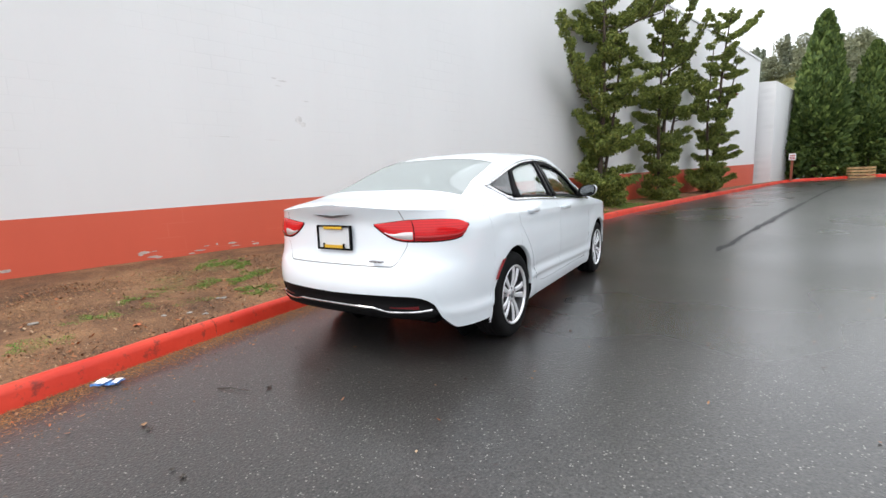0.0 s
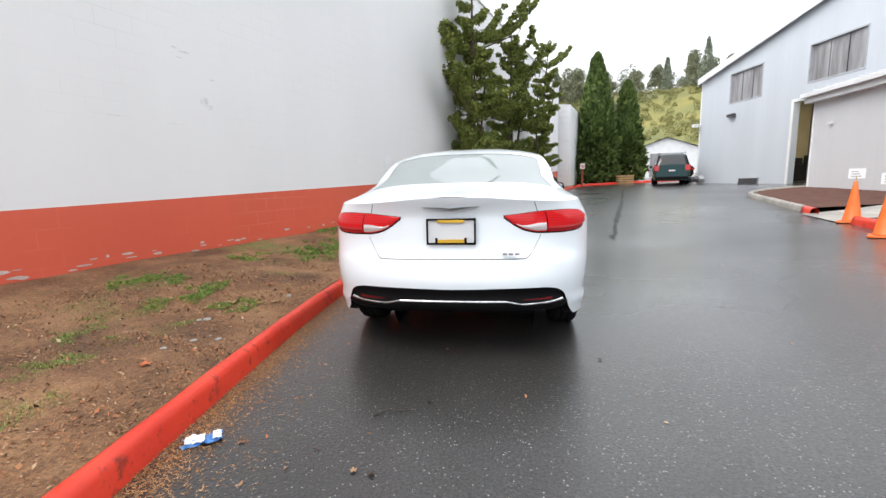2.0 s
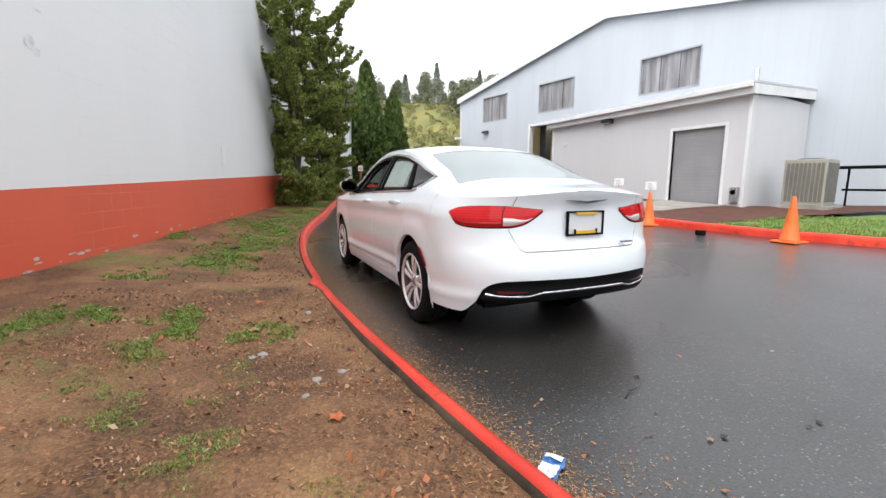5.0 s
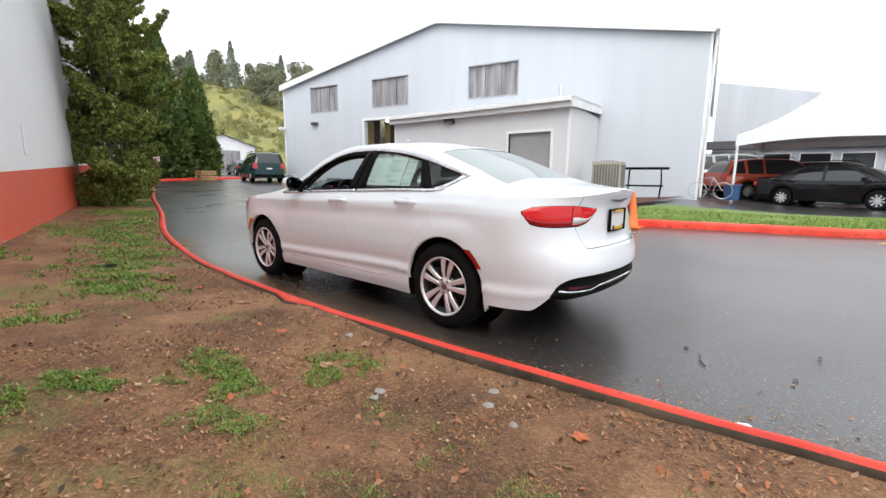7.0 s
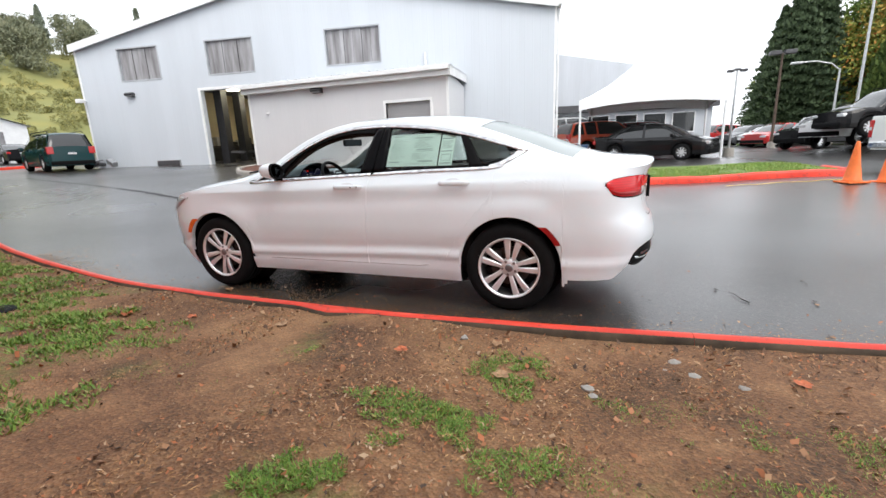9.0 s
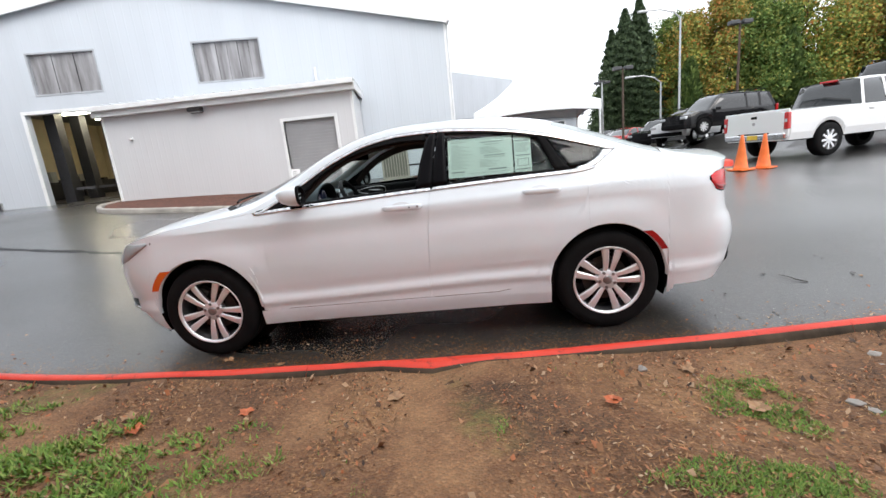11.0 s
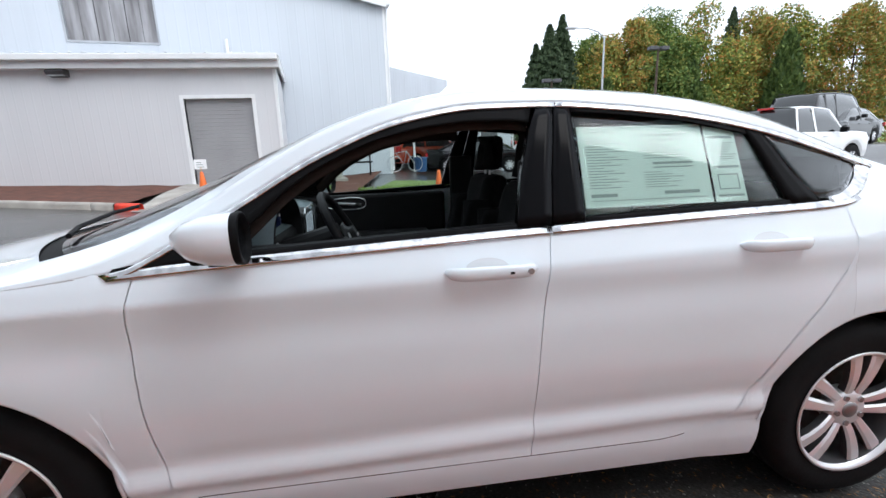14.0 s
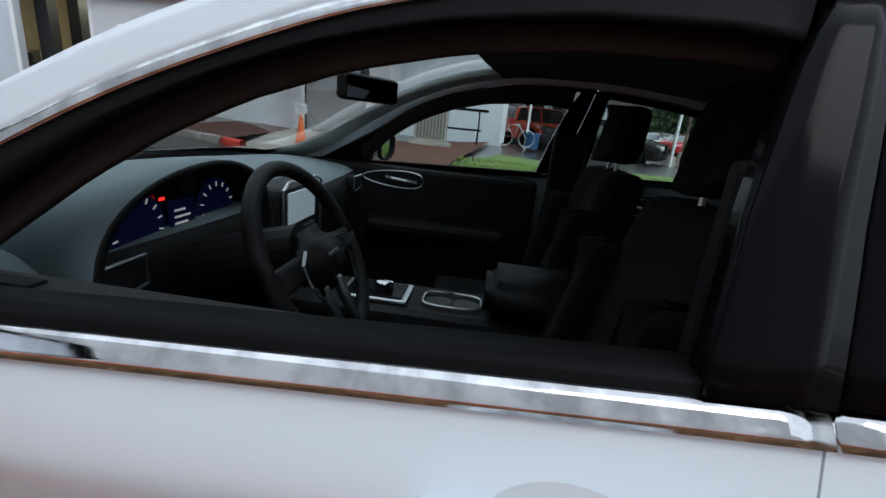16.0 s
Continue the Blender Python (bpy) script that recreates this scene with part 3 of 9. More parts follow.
# upper windows: weathered upright translucent sheets in thin frames
rng = random.Random(3)
for k, (a, b) in enumerate(WINDOWS):
    w = base(f"window_{k + 1}", BLD, "high window of weathered grey ribbed sheets", "window", "upper windows", "structure")
    for y0, y1, z0, z1 in ((a, b, WZ0, WZ0 + 0.06), (a, b, WZ1 - 0.05, WZ1), (a, a + 0.05, WZ0 + 0.06, WZ1 - 0.05), (b - 0.05, b, WZ0 + 0.06, WZ1 - 0.05)):
        part("window_frame", boxed(FX - 0.015, FX + 0.12, y0, y1, z0, z1), galv_pale, w)
    n = 6
    wd = (b - a - 0.1) / n
    for i in range(n):
        y0 = a + 0.05 + i * wd
        off = 0.08 + (0.025 if i % 2 else 0.0) + rng.uniform(0, 0.01)
        pb = bmesh.new()
        box(pb, FX + off, FX + off + 0.012, y0 + 0.008, y0 + wd - 0.008, WZ0 + 0.06, WZ1 - 0.05)
        part("pane", pb, pane_grey, w)
    part("backing", boxed(FX + 0.14, FX + 0.16, a + 0.05, b - 0.05, WZ0 + 0.06, WZ1 - 0.05), dark_grey, w)

# service bay behind the open roll-up doorway
bay = base("service_bay", BLD, "lit workshop behind the open doorway", "workshop", kind="structure")
cream = varied("cream_bay_wall", (0.58, 0.50, 0.32), 0.7, scale=1.0, amount=0.1)
part("bay_floor", boxed(FX + 0.0, FX + 9, DOOR_Y0 - 2, DOOR_Y1 + 3, 0.5, 0.80), concrete, bay)
part("bay_wall", boxed(FX + 9, FX + 9.2, DOOR_Y0 - 2, DOOR_Y1 + 3, 0.8, 4.7), cream, bay, "cream-painted inner wall")
part("bay_wall", boxed(FX + TH, FX + 9, DOOR_Y1 + 3, DOOR_Y1 + 3.2, 0.8, 4.7), cream, bay)
part("bay_wall", boxed(FX + TH, FX + 9, DOOR_Y0 - 2.2, DOOR_Y0 - 2, 0.8, 4.7), dark_grey, bay)
part("bay_ceiling", boxed(FX + TH, FX + 9, DOOR_Y0 - 2, DOOR_Y1 + 3, 4.7, 4.8), dark_grey, bay)
for y0, y1 in ((DOOR_Y0 - 0.12, DOOR_Y0), (DOOR_Y1, DOOR_Y1 + 0.12)):
    part("door_jamb", boxed(FX - 0.03, FX - 0.001, y0, y1, 0.75, DOOR_Z + 0.12), trim_white, bay)
part("door_head", boxed(FX - 0.03, FX - 0.001, DOOR_Y0, DOOR_Y1, DOOR_Z, DOOR_Z + 0.12), trim_white, bay)
lamp_glow = material("tube_glow", (1, 1, 1), 0.5)
lamp_glow.node_tree.nodes["Principled BSDF"].inputs["Emission Color"].default_value = (1.0, 0.9, 0.65, 1)
lamp_glow.node_tree.nodes["Principled BSDF"].inputs["Emission Strength"].default_value = 26.0
for k in range(4):
    lt = base("tube_light", BLD @ pose(FX + 1.6 + 2.0 * k, 13.2, 4.3), "glowing strip light under the bay ceiling", "lamp", "bay lights")
    part("housing", boxed(-0.12, 0.12, -1.2, 1.2, 0.05, 0.12), trim_white, lt)
    part("tube", boxed(-0.06, 0.06, -1.15, 1.15, -0.02, 0.05, 0.01), lamp_glow, lt)
satin_dark = varied("greasy_black_steel", (0.012, 0.012, 0.014), 0.5, scale=4.0, amount=0.3)
yellow = varied("yellow_paint", (0.75, 0.50, 0.06), 0.5, scale=5.0, amount=0.15)
for lx, y in ((0.9, 14.3), (2.6, 14.5), (3.0, 12.6), (5.2, 14.8), (7.0, 15.4)):
    lift = base("lift_post", BLD @ pose(FX + lx, y, 0.8), "dark steel vehicle lift post in the bay", "lift", "lift posts")
    part("column", boxed(-0.22, 0.22, -0.20, 0.20, 0.02, 3.6, 0.01), satin_dark, lift)
    part("foot_plate", boxed(-0.3, 0.3, -0.3, 0.3, 0, 0.02), dark_grey, lift)
    part("lift_arm", boxed(-0.06, 0.06, -0.9, -0.13, 0.5, 0.6), dark_grey, lift)
part("floor_stripe", boxed(FX + 0.2, FX + 0.32, DOOR_Y0, DOOR_Y1, 0.801, 0.805), yellow, bay)

# ---- low extension in front of the gable ----
EX, EY0, EY1, EZ = 10.18, 4.15, 12.32, 3.48
ext = base("extension", Matrix(), "low white lean-to extension with a metal-edged roof", "building", kind="structure")
RY0, RY1, RZ = 4.80, 6.44, 2.74
gable_x = lambda y: (FX - 0.16505 * y) / 0.98629 - 0.012  # where the extension meets the gable
skew = lambda x: 0.1673 * (x - EX)  # the ends run back square to the gable


def ext_end(y0):
    bm = bmesh.new()
    xb = gable_x(y0 + 0.8)
    q = [(EX + 0.201, y0 + skew(EX + 0.2)), (xb, y0 + skew(xb)), (xb, y0 + 0.2 + skew(xb)), (EX + 0.201, y0 + 0.2 + skew(EX + 0.2))]
    lo = [bm.verts.new((x, y, -0.2)) for x, y in q]
    hi = [bm.verts.new((x, y, EZ + 0.1)) for x, y in q]
    bm.faces.new(lo)
    bm.faces.new(hi)
    for k in range(4):
        bm.faces.new((lo[k], lo[(k + 1) % 4], hi[(k + 1) % 4], hi[k]))
    bmesh.ops.recalc_face_normals(bm, faces=bm.faces)
    part("end_wall", bm, ext_siding, ext)


for y0, y1, z0, z1 in ((EY0, RY0, -0.2, EZ), (RY1, EY1, -0.2, EZ), (RY0, RY1, RZ, EZ)):
    part("front_wall", boxed(EX, EX + 0.2, y0, y1, z0, z1), ext_siding, ext, "white painted siding")
ext_end(EY0)
ext_end(EY1 - 0.2)
bm = bmesh.new()
prof = lambda y: [(EX - 0.28, 3.70), (gable_x(y), 3.98), (gable_x(y), 4.04), (EX - 0.28, 3.76)]
lo = [bm.verts.new((x, EY0 - 0.12 + skew(x), z)) for x, z in prof(EY0 + 0.55)]
hi = [bm.verts.new((x, EY1 + 0.12 + skew(x), z)) for x, z in prof(EY1 + 0.6)]
bm.faces.new(lo)
bm.faces.new(hi)
for k in range(4):
    bm.faces.new((lo[k], lo[(k + 1) % 4], hi[(k + 1) % 4], hi[k]))
bmesh.ops.recalc_face_normals(bm, faces=bm.faces)
part("roof_sheet", bm, roof_metal, ext)
for k in range(int((EY1 - EY0) / 0.3)):
    bm = bmesh.new()
    tube(bm, (EX - 0.285, EY0 + 0.05 + 0.3 * k, 3.785), (gable_x(EY0 + 0.7 + 0.3 * k), EY0 + 0.05 + 0.3 * k + skew(gable_x(EY0 + 0.7 + 0.3 * k)), 4.06), 0.022, n=6)
    part("roof_rib", bm, roof_metal, ext)
part("gutter", boxed(EX - 0.38, EX - 0.26, EY0 - 0.14, EY1 + 0.14, 3.60, 3.74, 0.015), trim_white, ext, "white eave gutter")
part("fascia", boxed(EX - 0.24, EX - 0.19, EY0 - 0.12, EY1 + 0.12, 3.44, 3.69), trim_white, ext)
part("soffit", boxed(EX - 0.19, EX, EY0 - 0.12, EY1 + 0.12, 3.44, 3.47), trim_white, ext)
for yy in (EY0 - 0.12, EY1 + 0.07):
    bm = bmesh.new()
    q = [(EX - 0.24, 3.44), (gable_x(yy + 0.7), 3.72), (gable_x(yy + 0.7), 3.97), (EX - 0.24, 3.69)]
    lo = [bm.verts.new((x, yy + skew(x), z)) for x, z in q]
    hi = [bm.verts.new((x, yy + 0.05 + skew(x), z)) for x, z in q]
    bm.faces.new(lo)
    bm.faces.new(hi)
    for k in range(4):
        bm.faces.new((lo[k], lo[(k + 1) % 4], hi[(k + 1) % 4], hi[k]))
    bmesh.ops.recalc_face_normals(bm, faces=bm.faces)
    part("end_fascia", bm, trim_white, ext)
for yy in (EY0 - 0.01, EY1 - 0.07):
    part("corner_board", boxed(EX - 0.02, EX - 0.001, yy, yy + 0.08, 0.2, 3.43), trim_white, ext)
roll = base("rollup_door", pose(EX, 0, 0), "closed grey slatted roll-up door", "door", kind="structure")
ns = 24
for k in range(ns):
    z0 = 0.42 + (RZ - 0.42) * k / ns
    part("slat", boxed(0.09, 0.11, RY0, RY1, z0 + 0.001, z0 + (RZ - 0.42) / ns - 0.001, 0.0025), door_grey, roll)
for y0, y1, z0, z1 in ((RY0 - 0.09, RY0, 0.3, RZ + 0.09), (RY1, RY1 + 0.09, 0.3, RZ + 0.09), (RY0, RY1, RZ, RZ + 0.09)):
    part("door_frame", boxed(-0.025, 0.10, y0, y1, z0, z1), trim_white, roll)


def wall_light(frame_, x, y, z, s=1.0):
    t = base("wall_light", frame_ @ pose(x, y, z), "boxy bronze wall-pack light", "lamp", "wall lights")
    bm = bmesh.new()
    prof = [(0, 0.10), (-0.16, 0.12), (-0.24, 0.05), (-0.20, -0.02), (0, -0.06)]
    lo = [bm.verts.new((px * s, -0.2 * s, pz * s)) for px, pz in prof]
    hi = [bm.verts.new((px * s, 0.2 * s, pz * s)) for px, pz in prof]
    bm.faces.new(lo)
    bm.faces.new(hi)
    for k in range(5):
        bm.faces.new((lo[k], lo[(k + 1) % 5], hi[(k + 1) % 5], hi[k]))
    bmesh.ops.recalc_face_normals(bm, faces=bm.faces)
    part("housing", bm, dark_grey, t)
    part("lens", boxed(-0.19 * s, -0.05 * s, -0.16 * s, 0.16 * s, -0.045 * s, -0.02 * s), galv, t)
    return t


wall_light(BLD, FX - 0.001, 18.3, 4.15)
wall_light(Matrix(), EX - 0.001, 9.12, 3.33)
cam_ball = base("security_camera", pose(EX, 11.45, 2.68), "small white dome on the extension wall", "camera")
part("bracket", boxed(-0.05, -0.001, -0.04, 0.04, 0.0, 0.08), trim_white, cam_ball)
part("dome", lathe([(0.001, -0.06), (0.035, -0.045), (0.05, -0.01), (0.05, 0.02), (0.001, 0.02)], 14), trim_white, cam_ball).location = (-0.09, 0, 0.03)
spot = base("flood_light", BLD @ pose(FX - 0.001, 20.9, 4.0), "white flood light on the building corner", "lamp")
part("arm", boxed(-0.25, -0.001, -0.03, 0.03, 0, 0.05), trim_white, spot)
part("head", boxed(-0.45, -0.22, -0.14, 0.14, -0.08, 0.10, 0.03), trim_white, spot)

# beds, apron and grass by the extension
def sheet(name, pts, z_of, mat, label, cat, n=14):
    """A patch of ground between four corners, following the land."""
    verts, faces = [], []
    a, b, c, d = [Vector((*p, 0)) for p in pts]
    for j in range(n + 1):
        for i in range(n + 1):
            u, w = i / n, j / n
            p = (a * (1 - u) + b * u) * (1 - w) + (d * (1 - u) + c * u) * w
            verts.append((p.x, p.y, z_of(p.x, p.y)))
    for j in range(n):
        for i in range(n):
            k = j * (n + 1) + i
            faces.append((k, k + 1, k + n + 2, k + n + 1))
    return tagged(mesh_part(name, verts, faces, mat, smooth=True), label, cat, kind="structure")


def bl(x, y):
    p = BLD @ Vector((x, y, 0))
    return (p.x, p.y)


bumpy = lambda h: (lambda x, y: gz(x, y) + h + 0.02 * noise.noise(Vector((x * 2, y * 2, 0))))
sheet("mulch_bed", [(7.38, 9.9), (6.66, 6.4), (EX, 6.7), (EX, EY1)], bumpy(0.09), mulch_mat, "red bark mulch in the bed by the extension", "mulch")
sheet("mulch_bed_end", [(7.38, 9.9), (EX, EY1), (EX, EY1 + 0.5), (8.2, 11.3)], bumpy(0.09), mulch_mat, "red bark mulch at the bed's end", "mulch")
sheet("apron", [(6.3, 6.1), (6.1, 4.7), (EX, 4.55), (EX, 6.7)], lambda x, y: gz(x, y) + 0.014 + 0.10 * smooth_step(6.4, 8.5, x), concrete, "pale concrete apron before the roll-up door", "concrete")
sheet("mulch_east", [(6.3, 4.66), (6.02, 2.4), bl(FX, Y0 + 0.4), (EX, 4.55)], bumpy(0.10), mulch_mat, "red bark mulch by the air-conditioning unit", "mulch")
sheet("grass_strip", [(6.02, 2.38), (6.95, -4.7), (10.2, -5.6), (10.6, 1.3)], bumpy(0.105), grass_mat, "short green grass strip behind the kerb", "grass")
sheet("grass_strip_end", [(6.95, -4.7), (7.4, -5.45), (8.6, -5.6), (10.2, -5.6)], bumpy(0.10), grass_mat, "short green grass at the strip's end", "grass")


# ---- the white sedan: x across, +y to its nose, rear axle at y = 0 ----
paint = material("pearl_white_paint", (0.80, 0.80, 0.80), 0.30, 0.0, 0.9)
put(paint, "Base Color", ramp(paint, noise_tex(paint, 2.0, 3.0), [(0.3, (0.80, 0.865, 0.91)), (0.7, (0.83, 0.89, 0.935))]))
drops = node(paint, "ShaderNodeTexVoronoi", Scale=150.0)
link(paint, coords(paint), drops.inputs["Vector"])
bead = grey_ramp(paint, drops.outputs["Distance"], [(0.0, 1.0), (0.22, 0.0)])
bead_area = grey_ramp(paint, noise_tex(paint, 9.0, 3.0), [(0.5, 0.0), (0.62, 1.0)])
bump(paint, math_node(paint, "MULTIPLY", bead, bead_area), 0.12, 0.002)
chrome = material("reflection_mottled_chrome", (0.80, 0.80, 0.81), 0.10, 1.0)
put(chrome, "Roughness", grey_ramp(chrome, noise_tex(chrome, 40.0, 3.0), [(0.4, 0.06), (0.7, 0.22)]))
# Mottled greys paint broken dark reflections into the chrome's base colour.
put(chrome, "Base Color", ramp(chrome, noise_tex(chrome, 26.0, 5.0), [(0.35, (0.48, 0.48, 0.49)), (0.5, (0.66, 0.66, 0.67)), (0.62, (0.80, 0.80, 0.81))]))
gloss_black = material("gloss_black_trim", (0.006, 0.006, 0.007), 0.12, 0.0, 0.0, 0.06)
satin_black = varied("satin_black_plastic", (0.007, 0.007, 0.0075), 0.55, scale=6.0, amount=0.2, grain=120.0, relief=0.08, spec=0.06)
seam_black = material("panel_gap", (0.16, 0.16, 0.16), 0.8)
tyre_mat = varied("tyre_rubber", (0.007, 0.007, 0.0075), 0.8, scale=9.0, amount=0.25, grain=80.0, relief=0.25, spec=0.15)
alloy = material("machined_alloy", (0.84, 0.85, 0.87), 0.26, 0.55)
put(alloy, "Roughness", grey_ramp(alloy, noise_tex(alloy, 5.0), [(0.3, 0.30), (0.7, 0.36)]))
# Grey paint of the spoke pockets; on the barrel it stands for shade.
pocket_shade_grey = varied("grey_pocket_and_shade", (0.11, 0.11, 0.115), 0.45, 0.5, scale=20.0, amount=0.15)
badge_metal = material("dark_satin_badge", (0.30, 0.30, 0.31), 0.35, 0.8)
seal_brown = varied("brown_black_seal", (0.030, 0.022, 0.019), 0.8, scale=8.0, amount=0.2, grain=120.0, relief=0.1, spec=0.1)
brake = varied("brake_iron", (0.07, 0.065, 0.06), 0.5, 0.6, scale=20.0, amount=0.3)


def glass_material(name, tint, ior):
    """Thin glass: a tinted pane that mirrors a little."""
    m = bpy.data.materials.new(name)
    m.use_nodes = True
    t = m.node_tree
    out = t.nodes["Material Output"]
    t.nodes.remove(t.nodes["Principled BSDF"])
    tr = t.nodes.new("ShaderNodeBsdfTransparent")
    tr.inputs[0].default_value = (*tint, 1)
    gl = t.nodes.new("ShaderNodeBsdfGlossy")
    gl.inputs["Roughness"].default_value = 0.02
    face = t.nodes.new("ShaderNodeLayerWeight")
    face.inputs[0].default_value = 0.5
    power = t.nodes.new("ShaderNodeMath")
    power.operation = "POWER"
    t.links.new(face.outputs["Facing"], power.inputs[0])
    power.inputs[1].default_value = 3.0
    fr = t.nodes.new("ShaderNodeMath")
    fr.operation = "MULTIPLY_ADD"
    t.links.new(power.outputs[0], fr.inputs[0])
    f0 = ((ior - 1) / (ior + 1)) ** 2
    fr.inputs[1].default_value, fr.inputs[2].default_value = 0.95 - f0, f0
    mx = t.nodes.new("ShaderNodeMixShader")
    t.links.new(fr.outputs[0], mx.inputs[0])
    t.links.new(tr.outputs[0], mx.inputs[1])
    t.links.new(gl.outputs[0], mx.inputs[2])
    t.links.new(mx.outputs[0], out.inputs[0])
    return m


clear_glass = glass_material("clear_glass", (0.84, 0.89, 0.87), 1.4)
tint_glass = glass_material("tinted_glass", (0.90, 0.955, 0.935), 1.35)
dark_tint = glass_material("dark_tinted_glass", (0.40, 0.43, 0.43), 1.4)
wet_sheen_glass = glass_material("wet_sheen_rear_glass", (0.42, 0.50, 0.49), 2.7)
# Pale diffuse film: rain scatter, and the sky's reflection put in as colour.
sheen_mix, film = wet_sheen_glass.node_tree.nodes.new("ShaderNodeMixShader"), wet_sheen_glass.node_tree.nodes.new("ShaderNodeBsdfDiffuse")
film.inputs[0].default_value = (0.50, 0.56, 0.56, 1)
sheen_mix.inputs[0].default_value = 0.45
glass_out = wet_sheen_glass.node_tree.nodes["Material Output"]
wet_sheen_glass.node_tree.links.new(glass_out.inputs[0].links[0].from_socket, sheen_mix.inputs[1])
wet_sheen_glass.node_tree.links.new(film.outputs[0], sheen_mix.inputs[2])
wet_sheen_glass.node_tree.links.new(sheen_mix.outputs[0], glass_out.inputs[0])
mirror_glass = material("mirror_glass", (0.45, 0.47, 0.50), 0.02, 1.0)


def lens_red(name, base):
    m = material(name, base, 0.10, 0.0, 0.1, 0.3)
    sep = node(m, "ShaderNodeSeparateXYZ")
    link(m, coords(m), sep.inputs[0])
    w = math_node(m, "FRACT", math_node(m, "MULTIPLY", sep.outputs["Z"], 60.0))
    put(m, "Base Color", ramp(m, w, [(0.0, tuple(c * 0.75 for c in base)), (0.5, base)]))
    return m


red_lens = lens_red("red_lamp_lens", (0.66, 0.016, 0.020))
red_dark = lens_red("dark_red_lens", (0.36, 0.014, 0.016))
clear_lens = material("silver_lamp_lens", (0.66, 0.60, 0.60), 0.15, 0.3, 0.6)
amber = material("amber_reflector", (0.75, 0.13, 0.02), 0.2, 0.0, 0.5)


def lerp_curve(pts, x):
    """Linear interpolation through (x, value) pairs, x rising."""
    if x <= pts[0][0]:
        return pts[0][1]
    for (a, va), (b, vb) in zip(pts, pts[1:]):
        if x <= b:
            return va + (vb - va) * (x - a) / (b - a)
    return pts[-1][1]


def curve(pts, x):
    """Smooth (monotone-slope cubic) interpolation through (x, value) pairs."""
    n = len(pts)
    if x <= pts[0][0]:
        return pts[0][1]
    if x >= pts[-1][0]:
        return pts[-1][1]
    for i in range(n - 1):
        if x <= pts[i + 1][0]:
            break
    h = [pts[k + 1][0] - pts[k][0] for k in range(n - 1)]
    s = [(pts[k + 1][1] - pts[k][1]) / h[k] for k in range(n - 1)]

    def slope(k):
        if k == 0:
            return s[0]
        if k == n - 1:
            return s[-1]
        return 0.0 if s[k - 1] * s[k] <= 0 else 2 * s[k - 1] * s[k] / (s[k - 1] + s[k])

    t = (x - pts[i][0]) / h[i]
    return pts[i][1] * (2 * t**3 - 3 * t**2 + 1) + h[i] * slope(i) * (t**3 - 2 * t**2 + t) + pts[i + 1][1] * (3 * t**2 - 2 * t**3) + h[i] * slope(i + 1) * (t**3 - t**2)


SIDE = [(0.16, 0.845), (0.22, 0.872), (0.30, 0.891), (0.335, 0.893), (0.372, 0.906), (0.385, 0.905), (0.43, 0.894), (0.50, 0.905), (0.64, 0.918), (0.80, 0.919), (0.90, 0.916), (0.95, 0.904), (1.0, 0.880), (1.05, 0.853)]
REAR = [(0.20, 0.90), (0.30, 0.955), (0.42, 1.015), (0.54, 1.035), (0.66, 1.01), (0.72, 0.975), (0.80, 0.958), (0.95, 0.952), (1.02, 0.975), (1.08, 1.005), (1.2, 1.005)]
NOSE = [(0.16, 3.44), (0.30, 3.56), (0.45, 3.62), (0.60, 3.63), (0.70, 3.62), (0.80, 3.56), (0.9, 3.48)]
REAR_S, NOSE_S = -0.42, 2.90
NOSE_K = 2.7


def plan(y, z, ends=True):
    """How the plan rounds in at the nose and the tail: a factor on the half-width."""
    if y < REAR_S:
        e = -curve(REAR, z)
        t, k = (REAR_S - y) / (REAR_S - e), 2.6
    elif y > NOSE_S:
        t, k = (y - NOSE_S) / (curve(NOSE, z) - NOSE_S), NOSE_K
    else:
        return 1.0
    return max(0.0, 1 - min(1, t) ** k) ** (1 / k)


def glass_x(y, z):
    """Half-width of the glasshouse."""
    x = 0.853 - 0.42 * (z - 1.05) - 0.22 * max(0, z - 1.05) ** 2
    if y < 0.6:
        x -= 0.075 * ((0.6 - y) / 0.7) ** 2 * min(1, max(0, (z - 1.05) / 0.13))
    if y > 1.5:
        x -= 0.045 * ((y - 1.5) / 0.8) ** 2 * min(1, max(0, (z - 1.05) / 0.12))
    return x


def flare(y, z):
    """The slight swell round the wheel arches."""
    return sum(0.010 * smooth_step(0.60, 0.42, math.hypot(y - yw, z - 0.335)) for yw in (0.0, 2.742))


def crease(y, z):
    """The pressed shoulder line through the handles, with a shallow hollow under it."""
    fade = smooth_step(-0.40, -0.12, y) * smooth_step(3.10, 2.65, y)
    d = z - (0.937 + 0.026 * (1.3 - y))
    ridge = 0.0065 * math.exp(-abs(d) / 0.030)
    hollow = 0.0085 * math.exp(-(((d + 0.105) / 0.065) ** 2)) if d < 0 else 0.0
    return fade * (ridge - hollow)


def side_half(y, z):
    if z > 1.05:
        return (glass_x(max(y, -0.55), z) + flare(y, z)) * plan(y, z)
    lift = 0.036 * smooth_step(2.3, 0.5, y) * smooth_step(0.62, 0.46, z) * smooth_step(0.315, 0.345, z) * smooth_step(-0.1, 0.3, y)
    return (curve(SIDE, z - lift) + crease(y, z) + flare(y, z)) * plan(y, z)


